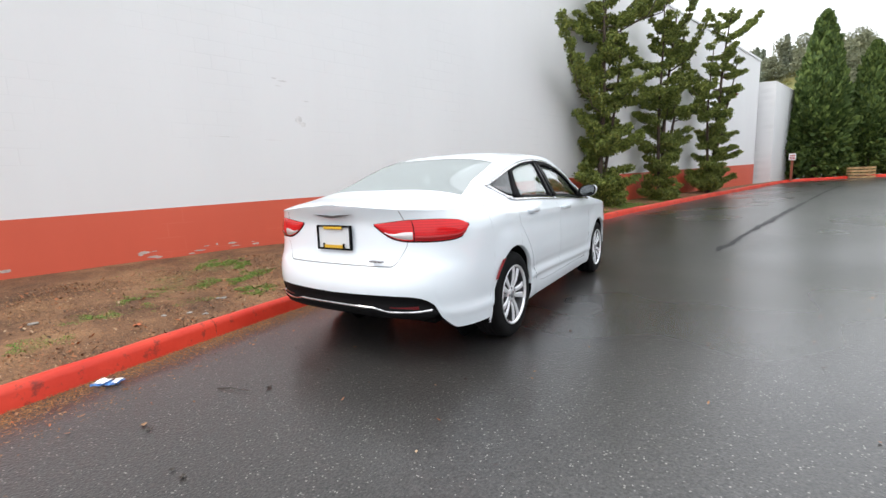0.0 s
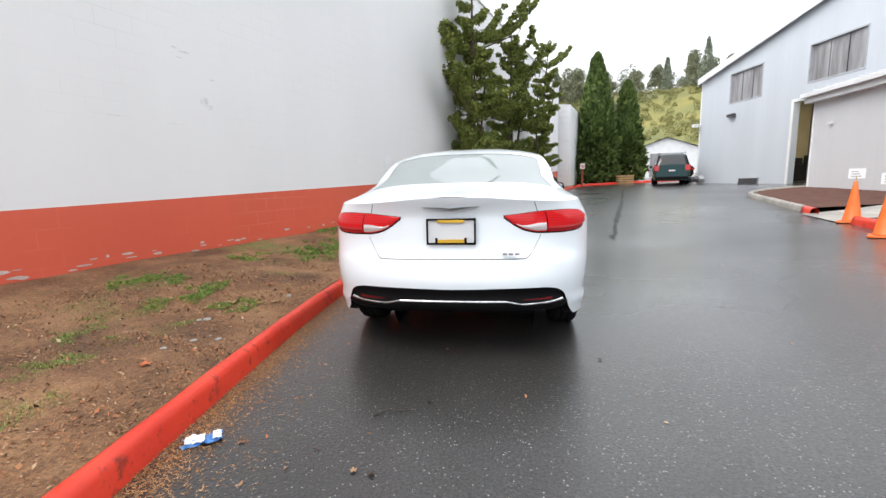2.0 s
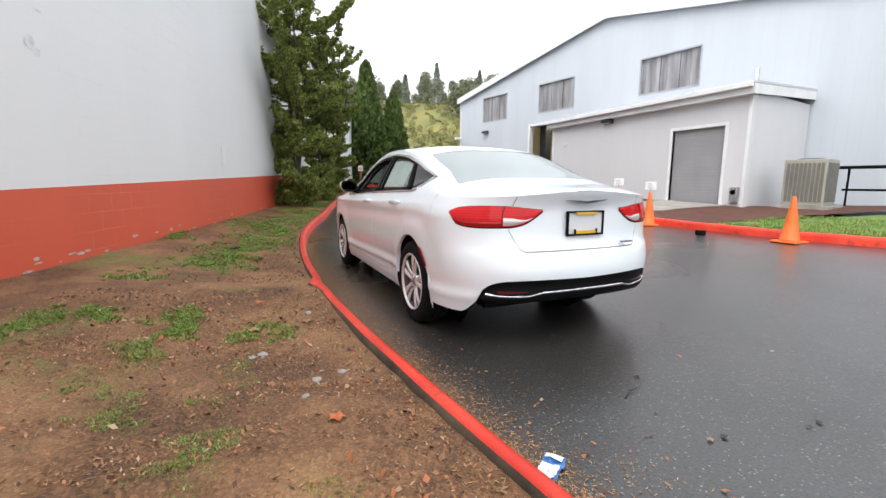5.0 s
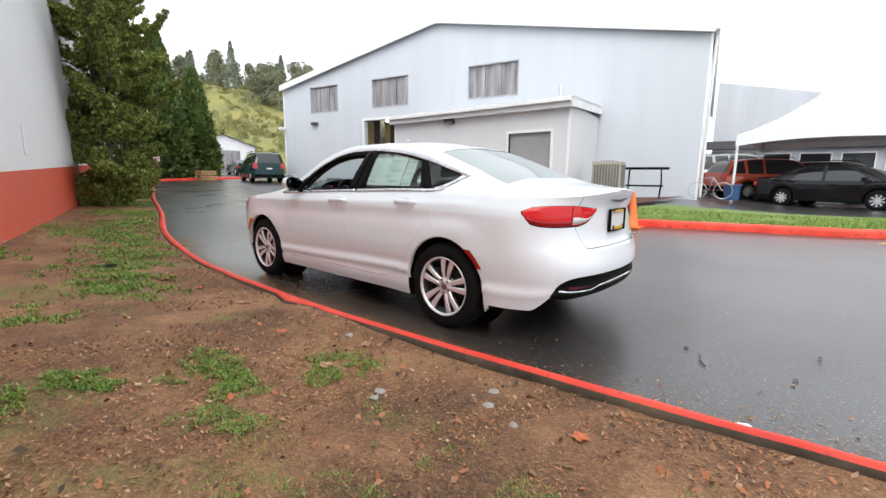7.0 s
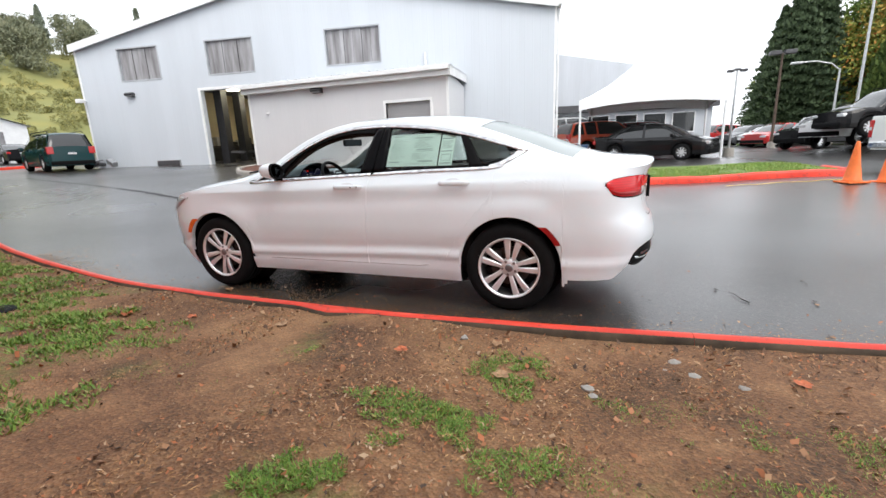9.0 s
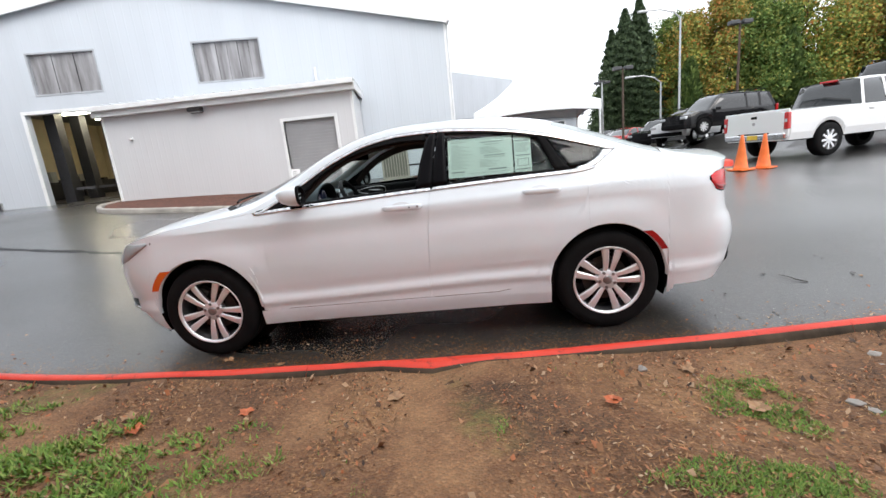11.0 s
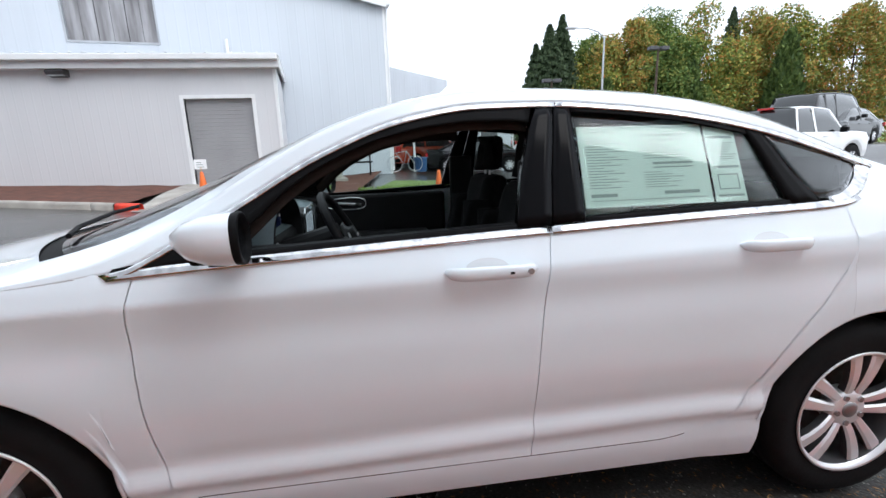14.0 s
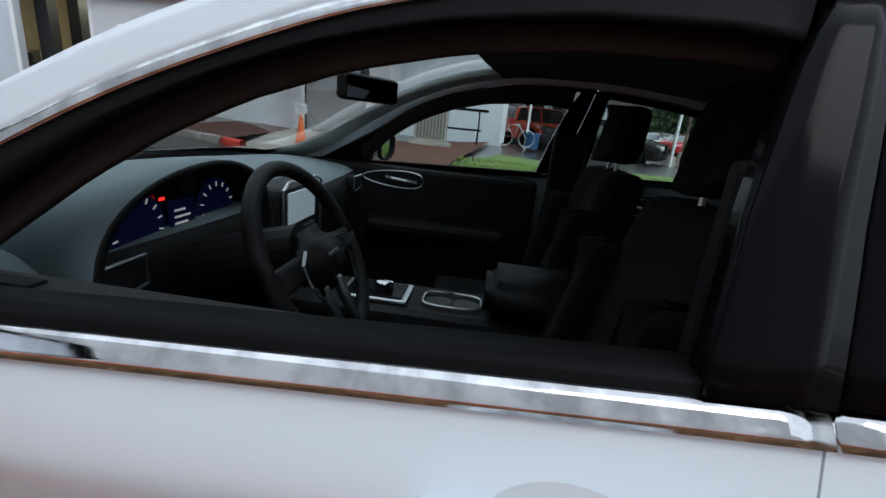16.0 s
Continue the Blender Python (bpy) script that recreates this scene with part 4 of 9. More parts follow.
BELT = [(-0.12, 1.18), (-0.06, 1.155), (0.02, 1.105), (0.10, 1.078), (0.20, 1.070), (0.53, 1.062), (1.14, 1.042), (1.96, 1.008), (2.27, 0.993), (2.36, 0.986)]
DLO_TOP = [(-0.12, 1.18), (0.09, 1.243), (0.32, 1.312), (0.61, 1.372), (0.81, 1.396), (1.06, 1.413), (1.28, 1.41), (1.51, 1.375), (1.77, 1.275), (1.97, 1.16), (2.19, 1.035), (2.27, 0.997), (2.36, 0.986)]
EDGE = [(-1.004, 1.08), (-0.97, 1.062), (-0.90, 1.048), (-0.78, 1.042), (-0.62, 1.052), (-0.42, 1.085), (-0.25, 1.132), (-0.12, 1.182), (0.09, 1.247), (0.32, 1.316), (0.61, 1.376), (0.81, 1.400), (1.06, 1.417), (1.28, 1.414), (1.51, 1.379), (1.77, 1.279), (1.97, 1.165), (2.19, 1.04), (2.36, 0.992), (2.6, 0.972), (2.9, 0.935), (3.2, 0.872), (3.38, 0.815), (3.50, 0.765), (3.555, 0.72)]
CENTRE = [(-1.004, 1.085), (-0.97, 1.098), (-0.88, 1.106), (-0.65, 1.132), (-0.45, 1.185), (-0.1, 1.318), (0.25, 1.425), (0.45, 1.462), (0.72, 1.486), (1.0, 1.491), (1.3, 1.482), (1.6, 1.430), (1.9, 1.322), (2.3, 1.160), (2.70, 1.030), (2.9, 1.000), (3.2, 0.938), (3.38, 0.868), (3.50, 0.79), (3.555, 0.735)]


RAIL = [(-0.15, 0.0), (0.1, 0.018), (0.4, 0.034), (1.0, 0.040), (1.5, 0.046), (1.9, 0.060), (2.2, 0.046), (2.36, 0.022), (2.6, 0.0)]
forward = lambda y: y + 0.06 * max(0, y - 2.95) / 0.605
EDGE = [(forward(y), z + curve(RAIL, y)) for y, z in EDGE]
CENTRE = [(forward(y), z + 0.25 * curve(RAIL, y)) for y, z in CENTRE]


def top_point(s, y):
    """The upper surface: s from -1 (left edge) to 1 (right edge)."""
    ze, zc = curve(EDGE, y), curve(CENTRE, y)
    xe = side_half(y, ze)
    k = 3.0
    return Vector((s * xe, y, ze + max(0.004, zc - ze) * (1 - abs(s) ** k)))


car = base("sedan", Matrix(), "pearl-white four-door sedan parked beside the red kerb", "car")


def mirrored(bm):
    """A copy of a bmesh on the other side of the car."""
    b = bm.copy()
    bmesh.ops.scale(b, vec=(-1, 1, 1), verts=b.verts)
    bmesh.ops.reverse_faces(b, faces=b.faces)
    return b


def grid_bm(rows, close=False):
    """A skin over rows of points."""
    bm = bmesh.new()
    vs = [[bm.verts.new(p) for p in r] for r in rows]
    for a, b in zip(vs, vs[1:]):
        for k in range(len(a) - 1):
            q = [a[k], a[k + 1], b[k + 1], b[k]]
            try:
                bm.faces.new(q)
            except ValueError:
                pass
    bmesh.ops.remove_doubles(bm, verts=bm.verts, dist=2e-5)
    return bm


def rim_in(bm, depth):
    """Turns a skin's open edges inward, so that panels show an edge at their gaps."""
    pairs = [(e.verts[0].co.copy(), e.verts[1].co.copy()) for e in bm.edges if e.is_boundary]
    for a, b in pairs:
        da, db = (Vector((math.copysign(depth, p.x), 0, 0)) for p in (a, b))
        bm.faces.new([bm.verts.new(p) for p in (a, b, b - db, a - da)])
    return bm


def both(name, bm, mat, label="", smooth=True, parent=None):
    """A left part and its twin on the right."""
    twin = mirrored(bm)
    a = part(name, bm, mat, parent or car, label, smooth)
    b = part(name, twin, mat, parent or car, label, smooth)
    return a, b


def side_panel(y_left, y_right, z_low, z_top, cols, rows, off=0.0):
    """A skin on the left flank between two upright edges and two lengthwise ones; cols may be a list of shares."""
    shares = cols if isinstance(cols, list) else [i / cols for i in range(cols + 1)]
    grid = []
    for s in shares:
        line = []
        for j in range(rows + 1):
            v = j / rows
            ym = y_left(0.6) * (1 - s) + y_right(0.6) * s
            z = z_low(ym) * (1 - v) + z_top(ym) * v
            for _ in range(3):
                y = y_left(z) * (1 - s) + y_right(z) * s
                z = z_low(y) * (1 - v) + z_top(y) * v
            line.append((-(side_half(y, z) + off), y, z))
        grid.append(line)
    bm = grid_bm(grid)
    bmesh.ops.recalc_face_normals(bm, faces=bm.faces)
    # outward means -x on the left side
    if sum(f.normal.x for f in bm.faces) > 0:
        bmesh.ops.reverse_faces(bm, faces=bm.faces)
    return bm


GAP = 0.0013
SILL = 0.315
sill_top = lambda y: SILL + 0.045 * smooth_step(0.75, 0.45, y)
door_f = lambda z: curve([(0.30, 2.215), (0.45, 2.245), (0.65, 2.265), (0.85, 2.265), (1.01, 2.235)], z)
door_m = lambda z: curve([(0.30, 1.175), (0.68, 1.16), (0.95, 1.132), (1.06, 1.112), (1.415, 1.044)], z)
door_r = lambda z: curve([(0.30, 0.56), (0.38, 0.50), (0.50, 0.42), (0.64, 0.33), (0.80, 0.20), (0.92, 0.122), (1.0, 0.115), (1.08, 0.115)], z)
R_ARCH = 0.382


def arch_low(yw, floor):
    def f(y):
        d = abs(y - yw)
        return floor(y) if d >= R_ARCH else max(floor(y), 0.345 + math.sqrt(max(0, R_ARCH**2 - d * d)))
    return f


belt_z = lambda y: curve(BELT, y)
both("front_door", rim_in(side_panel(lambda z: door_m(z) + GAP, lambda z: door_f(z) - GAP, lambda y: sill_top(y) + 0.001, lambda y: belt_z(y) - 0.010, 24, 56), 0.02), paint)
both("rear_door", rim_in(side_panel(lambda z: door_r(z) + GAP, lambda z: door_m(z) - GAP, lambda y: sill_top(y) + 0.001, lambda y: belt_z(y) - 0.010, 22, 56), 0.02), paint)

for cut, zt in ((door_f, 0.985), (door_m, 1.03), (door_r, 1.06)):
    both("gap_backing", side_panel(lambda z: cut(z) - 0.014, lambda z: cut(z) + 0.014, lambda y: 0.31, lambda y: zt, 2, 26, -0.011 if cut is not door_r else -0.004), paint)
both("gap_backing", side_panel(lambda z: 2.18, lambda z: 2.32, lambda y: 0.29, lambda y: 0.46, 4, 6, -0.004), paint)
both("gap_backing", side_panel(lambda z: 0.385, lambda z: 0.64, lambda y: 0.27, lambda y: 0.43, 4, 6, -0.004), paint)

# front fender, with its share points crowded at the arch
def shares_for(a, b, yw):
    ys = {a, b}
    for k in range(25):
        q = yw + R_ARCH * math.cos(math.pi * k / 24)
        if a < q < b:
            ys.add(q)
    for q in (yw - R_ARCH - 1e-4, yw + R_ARCH + 1e-4):
        if a < q < b:
            ys.add(q)
    n = max(2, int((b - a) / 0.05))
    for k in range(n):
        q = a + (b - a) * k / n
        if abs(q - yw) > R_ARCH:
            ys.add(q)
    ys = sorted(ys)
    return [(q - a) / (b - a) for q in ys]


FEND_Y1 = 3.128
edge_z = lambda y: curve(EDGE, y)
f_shares = shares_for(2.265, FEND_Y1, 2.742)
bm = side_panel(lambda z: door_f(z) + GAP if z > 0.4 else door_f(0.4) + GAP, lambda z: FEND_Y1, arch_low(2.742, lambda y: sill_top(y) if y < 2.38 else 0.215), lambda y: edge_z(y) - curve(RAIL, y) if y > 2.30 else belt_z(y) - 0.002, f_shares, 48)
both("front_fender", bm, paint)
# rear quarter panel up to the roof edge
QY0 = -0.40
quarter_top = lambda y: edge_z(y) if y < -0.115 else belt_z(y) - 0.003
door_edge = [(0.30 + 0.01 * k, door_r(0.30 + 0.01 * k)) for k in range(71)]


def quarter_limit(y):
    """Where the quarter panel ends upward: the roof edge, or the slanting rear-door gap."""
    if y <= 0.1145:
        return quarter_top(y)
    return max((z for z, yd in door_edge if yd - GAP >= y), default=0.3)


q_low = arch_low(0.0, lambda y: sill_top(y) if y > 0.3 else 0.215)
q_cols = sorted({QY0, *[R_ARCH * math.cos(math.pi * k / 24) for k in range(25) if R_ARCH * math.cos(math.pi * k / 24) > QY0], R_ARCH + 1e-4, -R_ARCH - 1e-4, 0.1144, 0.1148, 0.40, 0.42, 0.44, 0.46, 0.48, 0.495, *[-0.11 - 0.04 * k for k in range(7)], -0.1149, -0.1151})
for keep in (lambda y: y < 0.1146, lambda y: y > 0.1146):
    grid = []
    for y in filter(keep, q_cols):
        z0, z1 = q_low(y), max(q_low(y) + 0.001, quarter_limit(y))
        grid.append([(-side_half(y, z0 + (z1 - z0) * j / 60), y, z0 + (z1 - z0) * j / 60) for j in range(61)])
    bm = grid_bm(grid)
    bmesh.ops.recalc_face_normals(bm, faces=bm.faces)
    both("quarter_panel", bm, paint)
# rocker sill under the doors
grid = []
for i in range(41):
    y = 0.372 + (2.372 - 0.372) * i / 40
    zt = sill_top(y) - 0.002
    grid.append([(-side_half(y, z), y, z) for z in (0.205, 0.22, 0.235, 0.25, 0.265, 0.285, 0.30, zt)])
bm = grid_bm(grid)
both("rocker_sill", bm, paint)

# ---- nose and tail skins in (angle, height) ----
def wrap_point(tail, phi, z, off=0.0):
    """phi 0 on the centre line, pi/2 at the flank; left side."""
    k = 2.6 if tail else NOSE_K
    yc = -curve(REAR, z) if tail else curve(NOSE, z)
    ys = REAR_S if tail else NOSE_S
    c, s = max(0, math.cos(phi)), max(0, math.sin(phi))
    y = ys + (yc - ys) * c ** (2 / k)
    w = (curve(SIDE, z) if z <= 1.05 else glass_x(max(y, -0.55), z)) + flare(y, z)
    x = w * s ** (2 / k)
    x += off * s
    y += off * c * (-1 if tail else 1)
    return Vector((-x, y, z))


def wrap_panel(tail, p0, p1, z_low, z_top, cols, rows, off=0.0):
    grid = []
    for i in range(cols + 1):
        p = p0 + (p1 - p0) * i / cols
        line = []
        for j in range(rows + 1):
            v = j / rows
            z = z_low(p) + (z_top(p) - z_low(p)) * v
            line.append(wrap_point(tail, p, z, off))
        grid.append(line)
    return grid_bm(grid)


def phi_at(tail, x, z=0.8):
    """The angle at which the wrap is |x| off the centre line."""
    k = 2.6 if tail else NOSE_K
    w = curve(SIDE, z) + 0.008
    return math.asin(min(1, (abs(x) / w)) ** (k / 2))


def full(name, bm, mat, label="", smooth=True, parent=None):
    """A part over both sides of the centre line."""
    tw = mirrored(bm)
    me = bpy.data.meshes.new("tmp")
    tw.to_mesh(me)
    tw.free()
    bm.from_mesh(me)
    bpy.data.meshes.remove(me)
    bmesh.ops.remove_doubles(bm, verts=bm.verts, dist=1e-4)
    bmesh.ops.recalc_face_normals(bm, faces=bm.faces)
    return part(name, bm, mat, parent or car, label, smooth)


H = math.pi / 2
P_SEAM = phi_at(True, 0.565)
bump_top = lambda p: 0.688 + 0.165 * smooth_step(phi_at(True, 0.47), phi_at(True, 0.60), p)
VB = lambda x: curve([(0.0, 0.350), (0.5, 0.345), (0.62, 0.340), (0.70, 0.352), (0.742, 0.385)], x)
VT = lambda x: curve([(0.0, 0.500), (0.40, 0.506), (0.58, 0.503), (0.66, 0.490), (0.71, 0.462), (0.735, 0.425), (0.742, 0.389)], x)
V_END = 0.742


def bump_low(p):
    x = -wrap_point(True, p, 0.42).x
    if x < V_END:
        return VT(x) - 0.004
    return 0.385 - 0.115 * smooth_step(V_END - 0.03, 0.82, x)


full("rear_bumper", wrap_panel(True, 0, H, bump_low, lambda p: bump_top(p) - (0.002 if p < P_SEAM else -0.0005), 40, 22), paint)
both("bumper_tuck", grid_bm([[wrap_point(True, a, bump_low(a) + 0.002), wrap_point(True, a, bump_low(a)) * 0.94] for a in (phi_at(True, V_END, 0.42) + (H - phi_at(True, V_END, 0.42)) * i / 12 for i in range(13))]), satin_black)
# deck lid face between the lamps, and the corners above the lamps


def rim_height(tail, p):
    """The height at which a wrap meets the upper skins."""
    z = 1.04 if tail else 0.8
    for _ in range(12):
        z = 0.5 * z + 0.5 * curve(EDGE, wrap_point(tail, p, z).y)
    return z


lid_top = lambda p: rim_height(True, p)
full("boot_lid", wrap_panel(True, 0, P_SEAM, lambda p: bump_top(p) + 0.002, lid_top, 24, 18), paint)
both("rear_corner", wrap_panel(True, P_SEAM + 0.003, H, lambda p: bump_top(p) + 0.0, lid_top, 18, 16), paint)
# nose, from the centre round to the front edge of the wheel arch
P_FEND = math.acos(((FEND_Y1 - 0.004 - NOSE_S) / (3.632 - NOSE_S)) ** (NOSE_K / 2))
nose_low = lambda p: 0.205 + 0.15 * (1 - smooth_step(P_FEND - 0.30, P_FEND, p))
full("nose_lip", wrap_panel(False, 0, P_FEND - 0.05, lambda p: 0.20, lambda p: nose_low(p) + 0.02, 30, 3, -0.045), satin_black, "black lower air dam")
full("front_bumper", wrap_panel(False, 0, P_FEND, nose_low, lambda p: rim_height(False, p), 44, 26, 0.001), paint)
# join strips between flank panels and the wraps
bm = side_panel(lambda z: REAR_S - 0.001, lambda z: QY0, lambda y: 0.24, edge_z, 1, 24)
both("quarter_return", bm, paint)

# ---- upper skins ----
def top_panel(s0, s1, ya, yb, cols, rows, off=0.0):
    grid = []
    for i in range(cols + 1):
        s = s0 + (s1 - s0) * i / cols
        line = []
        for j in range(rows + 1):
            y = ya(s) + (yb(s) - ya(s)) * j / rows
            p = top_point(s, y)
            if off:
                e = 0.01
                n = (top_point(min(1, s + e), y) - top_point(max(-1, s - e), y)).cross(top_point(s, y + e) - top_point(s, y - e)).normalized()
                p += n * off
            line.append(p)
        grid.append(line)
    bm = grid_bm(grid)
    bmesh.ops.recalc_face_normals(bm, faces=bm.faces)
    if sum(f.normal.z for f in bm.faces) < 0:
        bmesh.ops.reverse_faces(bm, faces=bm.faces)
    return bm


COWL = lambda s: 2.74 - 0.36 * s * s
WS_TOP = lambda s: 1.52 - 0.10 * s * s
RW_TOP = lambda s: 0.20 + 0.10 * s * s
RW_BOT = lambda s: -0.50 + 0.10 * s * s
WS_S, RW_S = 0.875, 0.87
part("hood", top_panel(-1, 1, lambda s: COWL(s) + 0.06, lambda s: 3.613, 36, 30), paint, car, smooth=True)
part("cowl", top_panel(-0.97, 0.97, lambda s: COWL(s) - 0.02, lambda s: COWL(s) + 0.075, 24, 4, -0.006), satin_black, car, "black plastic cowl", smooth=True)
part("windscreen", top_panel(-WS_S, WS_S, WS_TOP, COWL, 24, 18, -0.003), clear_glass, car, "clear windscreen", smooth=True)
part("roof", top_panel(-1, 1, RW_TOP, WS_TOP, 36, 26), paint, car, smooth=True)
part("rear_window", top_panel(-RW_S, RW_S, RW_BOT, RW_TOP, 24, 14, -0.003), wet_sheen_glass, car, "tinted rear window wet with rain, sky sheen in its colour", smooth=True)
part("boot_top", top_panel(-1, 1, lambda s: -1.0035, RW_BOT, 36, 18), paint, car, smooth=True)
for s in (-1, 1):
    part("windscreen_pillar", top_panel(s * WS_S, s, WS_TOP, lambda q: COWL(q) + 0.06, 5, 22), paint, car, smooth=True)
    part("rear_pillar", top_panel(s * RW_S, s, RW_BOT, RW_TOP, 5, 22), paint, car, smooth=True)

# ---- side glass, frames and bright trim ----
def gx_point(y, z, off=0.0):
    h = side_half(y, z) if z < 1.05 else glass_x(y, z)
    return Vector((-(h + off), y, z))


def resample(pts, n):
    d = [0.0]
    for a, b in zip(pts, pts[1:]):
        d.append(d[-1] + math.hypot(b[0] - a[0], b[1] - a[1]))
    out = []
    for k in range(n + 1):
        t = d[-1] * k / n
        for i in range(len(pts) - 1):
            if t <= d[i + 1] + 1e-9:
                break
        f = (t - d[i]) / max(1e-9, d[i + 1] - d[i])
        out.append((pts[i][0] + (pts[i + 1][0] - pts[i][0]) * f, pts[i][1] + (pts[i + 1][1] - pts[i][1]) * f))
    return out


def ribbon(a, b, n, off, thick, m=3, tilt=0.0):
    """A slab on the glasshouse between two lines of (y, z)."""
    a, b = resample(a, n), resample(b, n)
    outer, inner = [], []
    for p, q in zip(a, b):
        ro, ri = [], []
        for k in range(m + 1):
            y, z = p[0] + (q[0] - p[0]) * k / m, p[1] + (q[1] - p[1]) * k / m
            ro.append(gx_point(y, z, off + tilt * (1 - k / m)))
            ri.append(gx_point(y, z, off - thick))
        outer.append(ro)
        inner.append(ri)
    bm = bmesh.new()
    vo = [[bm.verts.new(p) for p in r] for r in outer]
    vi = [[bm.verts.new(p) for p in r] for r in inner]

    def quad(*q):
        try:
            bm.faces.new(q)
        except ValueError:
            pass

    for i in range(n):
        for k in range(m):
            quad(vo[i][k], vo[i + 1][k], vo[i + 1][k + 1], vo[i][k + 1])
            quad(vi[i][k + 1], vi[i + 1][k + 1], vi[i + 1][k], vi[i][k])
        quad(vi[i][0], vi[i + 1][0], vo[i + 1][0], vo[i][0])
        quad(vo[i][m], vo[i + 1][m], vi[i + 1][m], vi[i][m])
    for i in (0, n):
        for k in range(m):
            quad(vo[i][k], vo[i][k + 1], vi[i][k + 1], vi[i][k])
    bmesh.ops.recalc_face_normals(bm, faces=bm.faces)
    return bm


def seg(table, a, b, dz=0.0, n=24):
    return [(a + (b - a) * k / n, curve(table, a + (b - a) * k / n) + dz) for k in range(n + 1)]


# bright trim along the belt and over the windows
both("belt_trim", ribbon(seg(BELT, 0.05, door_m(1.06) - 0.002, -0.012), seg(BELT, 0.05, door_m(1.06) - 0.002, 0.009), 30, 0.002, 0.02, 3, 0.006), chrome, "bright chrome belt strip")
both("belt_trim", ribbon(seg(BELT, door_m(1.06) + 0.002, 2.30, -0.012), seg(BELT, door_m(1.06) + 0.002, 2.30, 0.009), 30, 0.002, 0.02, 3, 0.006), chrome, "bright chrome belt strip")
kick = [(0.16, 1.068), (0.09, 1.078), (0.02, 1.104), (-0.06, 1.152), (-0.115, 1.181)]
kick_in = [(0.16, 1.092), (0.11, 1.098), (0.05, 1.122), (0.00, 1.152), (-0.03, 1.185)]
both("quarter_trim", ribbon(kick, kick_in, 16, 0.004, 0.02), chrome, "bright chrome window corner")
both("upper_trim", ribbon(seg(DLO_TOP, -0.115, door_m(1.4) - 0.01, 0.003), seg(DLO_TOP, -0.10, door_m(1.4) - 0.01, -0.013), 40, 0.005, 0.02), chrome, "bright chrome strip over the windows")
both("upper_trim", ribbon(seg(DLO_TOP, door_m(1.4) - 0.005, 2.32, 0.003), seg(DLO_TOP, door_m(1.4) - 0.005, 2.30, -0.013), 44, 0.005, 0.02), chrome, "bright chrome strip over the windows")

both("roof_rail", ribbon(seg(DLO_TOP, -0.112, 2.34, 0.002, 48) + [(2.37 + 0.04 * k, edge_z(2.37 + 0.04 * k) - curve(RAIL, 2.37 + 0.04 * k) - 0.004) for k in range(7)], [(y, z + 0.001) for y, z in seg(EDGE, -0.112, 2.62, 0.0, 54)], 66, 0.0, 0.012, 4), paint, "white roof side rail")
# doubled skin under the seam of upper and side panels
grid = []
for k in range(121):
    y = -0.99 + (3.50 + 0.99) * k / 120
    ze = edge_z(y)
    grid.append([(-(side_half(y, ze - 0.03) - 0.003), y, ze - 0.03), (-(side_half(y, ze) - 0.003), y, ze - 0.002), top_point(-0.965, y) - Vector((0, 0, 0.0035))] + ([top_point(-q, y) - Vector((0, 0, 0.0045)) for q in (0.92, 0.86)] if y < -0.1 else [top_point(-q, y) - Vector((0, 0, 0.0045)) for q in (0.955, 0.945)]))
both("seam_backing", grid_bm(grid), paint)

# frames: front window stands open, so its frame is built round a real hole
OPEN_TOP = [(2.01, 1.046), (1.95, 1.103), (1.88, 1.168), (1.80, 1.224), (1.71, 1.272), (1.60, 1.315), (1.47, 1.346), (1.33, 1.360), (1.20, 1.360), (1.135, 1.352)]
CH_TOP = [(2.30, 0.985), (2.19, 1.024), (2.08, 1.088), (1.97, 1.149), (1.87, 1.206), (1.77, 1.264), (1.64, 1.323), (1.51, 1.364), (1.36, 1.391), (1.12, 1.402)]
both("window_frame", ribbon(CH_TOP, OPEN_TOP, 30, 0.000, 0.03, 4), satin_black, "matt black window frame")
both("sail_panel", ribbon([(2.30, 0.996), (2.2, 1.001), (2.1, 1.005), (1.985, 1.010)], [(2.29, 1.006), (2.2, 1.020), (2.1, 1.075), (2.0, 1.120)], 8, 0.002, 0.035), satin_black, "black sail panel at the mirror")
both("window_sill_seal", ribbon(seg(BELT, 1.19, 2.04, 0.007), seg(BELT, 1.19, 2.04, 0.020), 20, -0.006, 0.05), satin_black, "black rubber window seal")
both("body_seal", ribbon([(y, z + 0.035) for y, z in OPEN_TOP], [(y - 0.012, z - 0.024) for y, z in OPEN_TOP], 30, -0.055, 0.02, 3), seal_brown, "dark brown inner door seal")
both("door_pillar", ribbon([(1.212, 1.052), (1.178, 1.20), (1.135, 1.33), (1.104, 1.398)], [(1.110, 1.056), (1.09, 1.20), (1.065, 1.32), (1.050, 1.404)], 10, 0.004, 0.04), gloss_black, "glossy black door pillar")
both("door_pillar", ribbon([(1.104, 1.058), (1.084, 1.20), (1.059, 1.32), (1.044, 1.404)], [(1.004, 1.060), (1.0, 1.20), (0.998, 1.32), (0.993, 1.402)], 10, 0.003, 0.04), gloss_black, "glossy black door pillar")
both("window_frame", ribbon([(0.998, 1.40), (0.81, 1.384), (0.61, 1.359), (0.40, 1.316)], [(0.998, 1.385), (0.81, 1.370), (0.61, 1.345), (0.40, 1.300)], 14, 0.0, 0.02), satin_black)
both("window_divider", ribbon([(0.40, 1.325), (0.35, 1.20), (0.30, 1.075)], [(0.345, 1.31), (0.275, 1.19), (0.20, 1.08)], 8, 0.001, 0.025), satin_black, "black window divider")
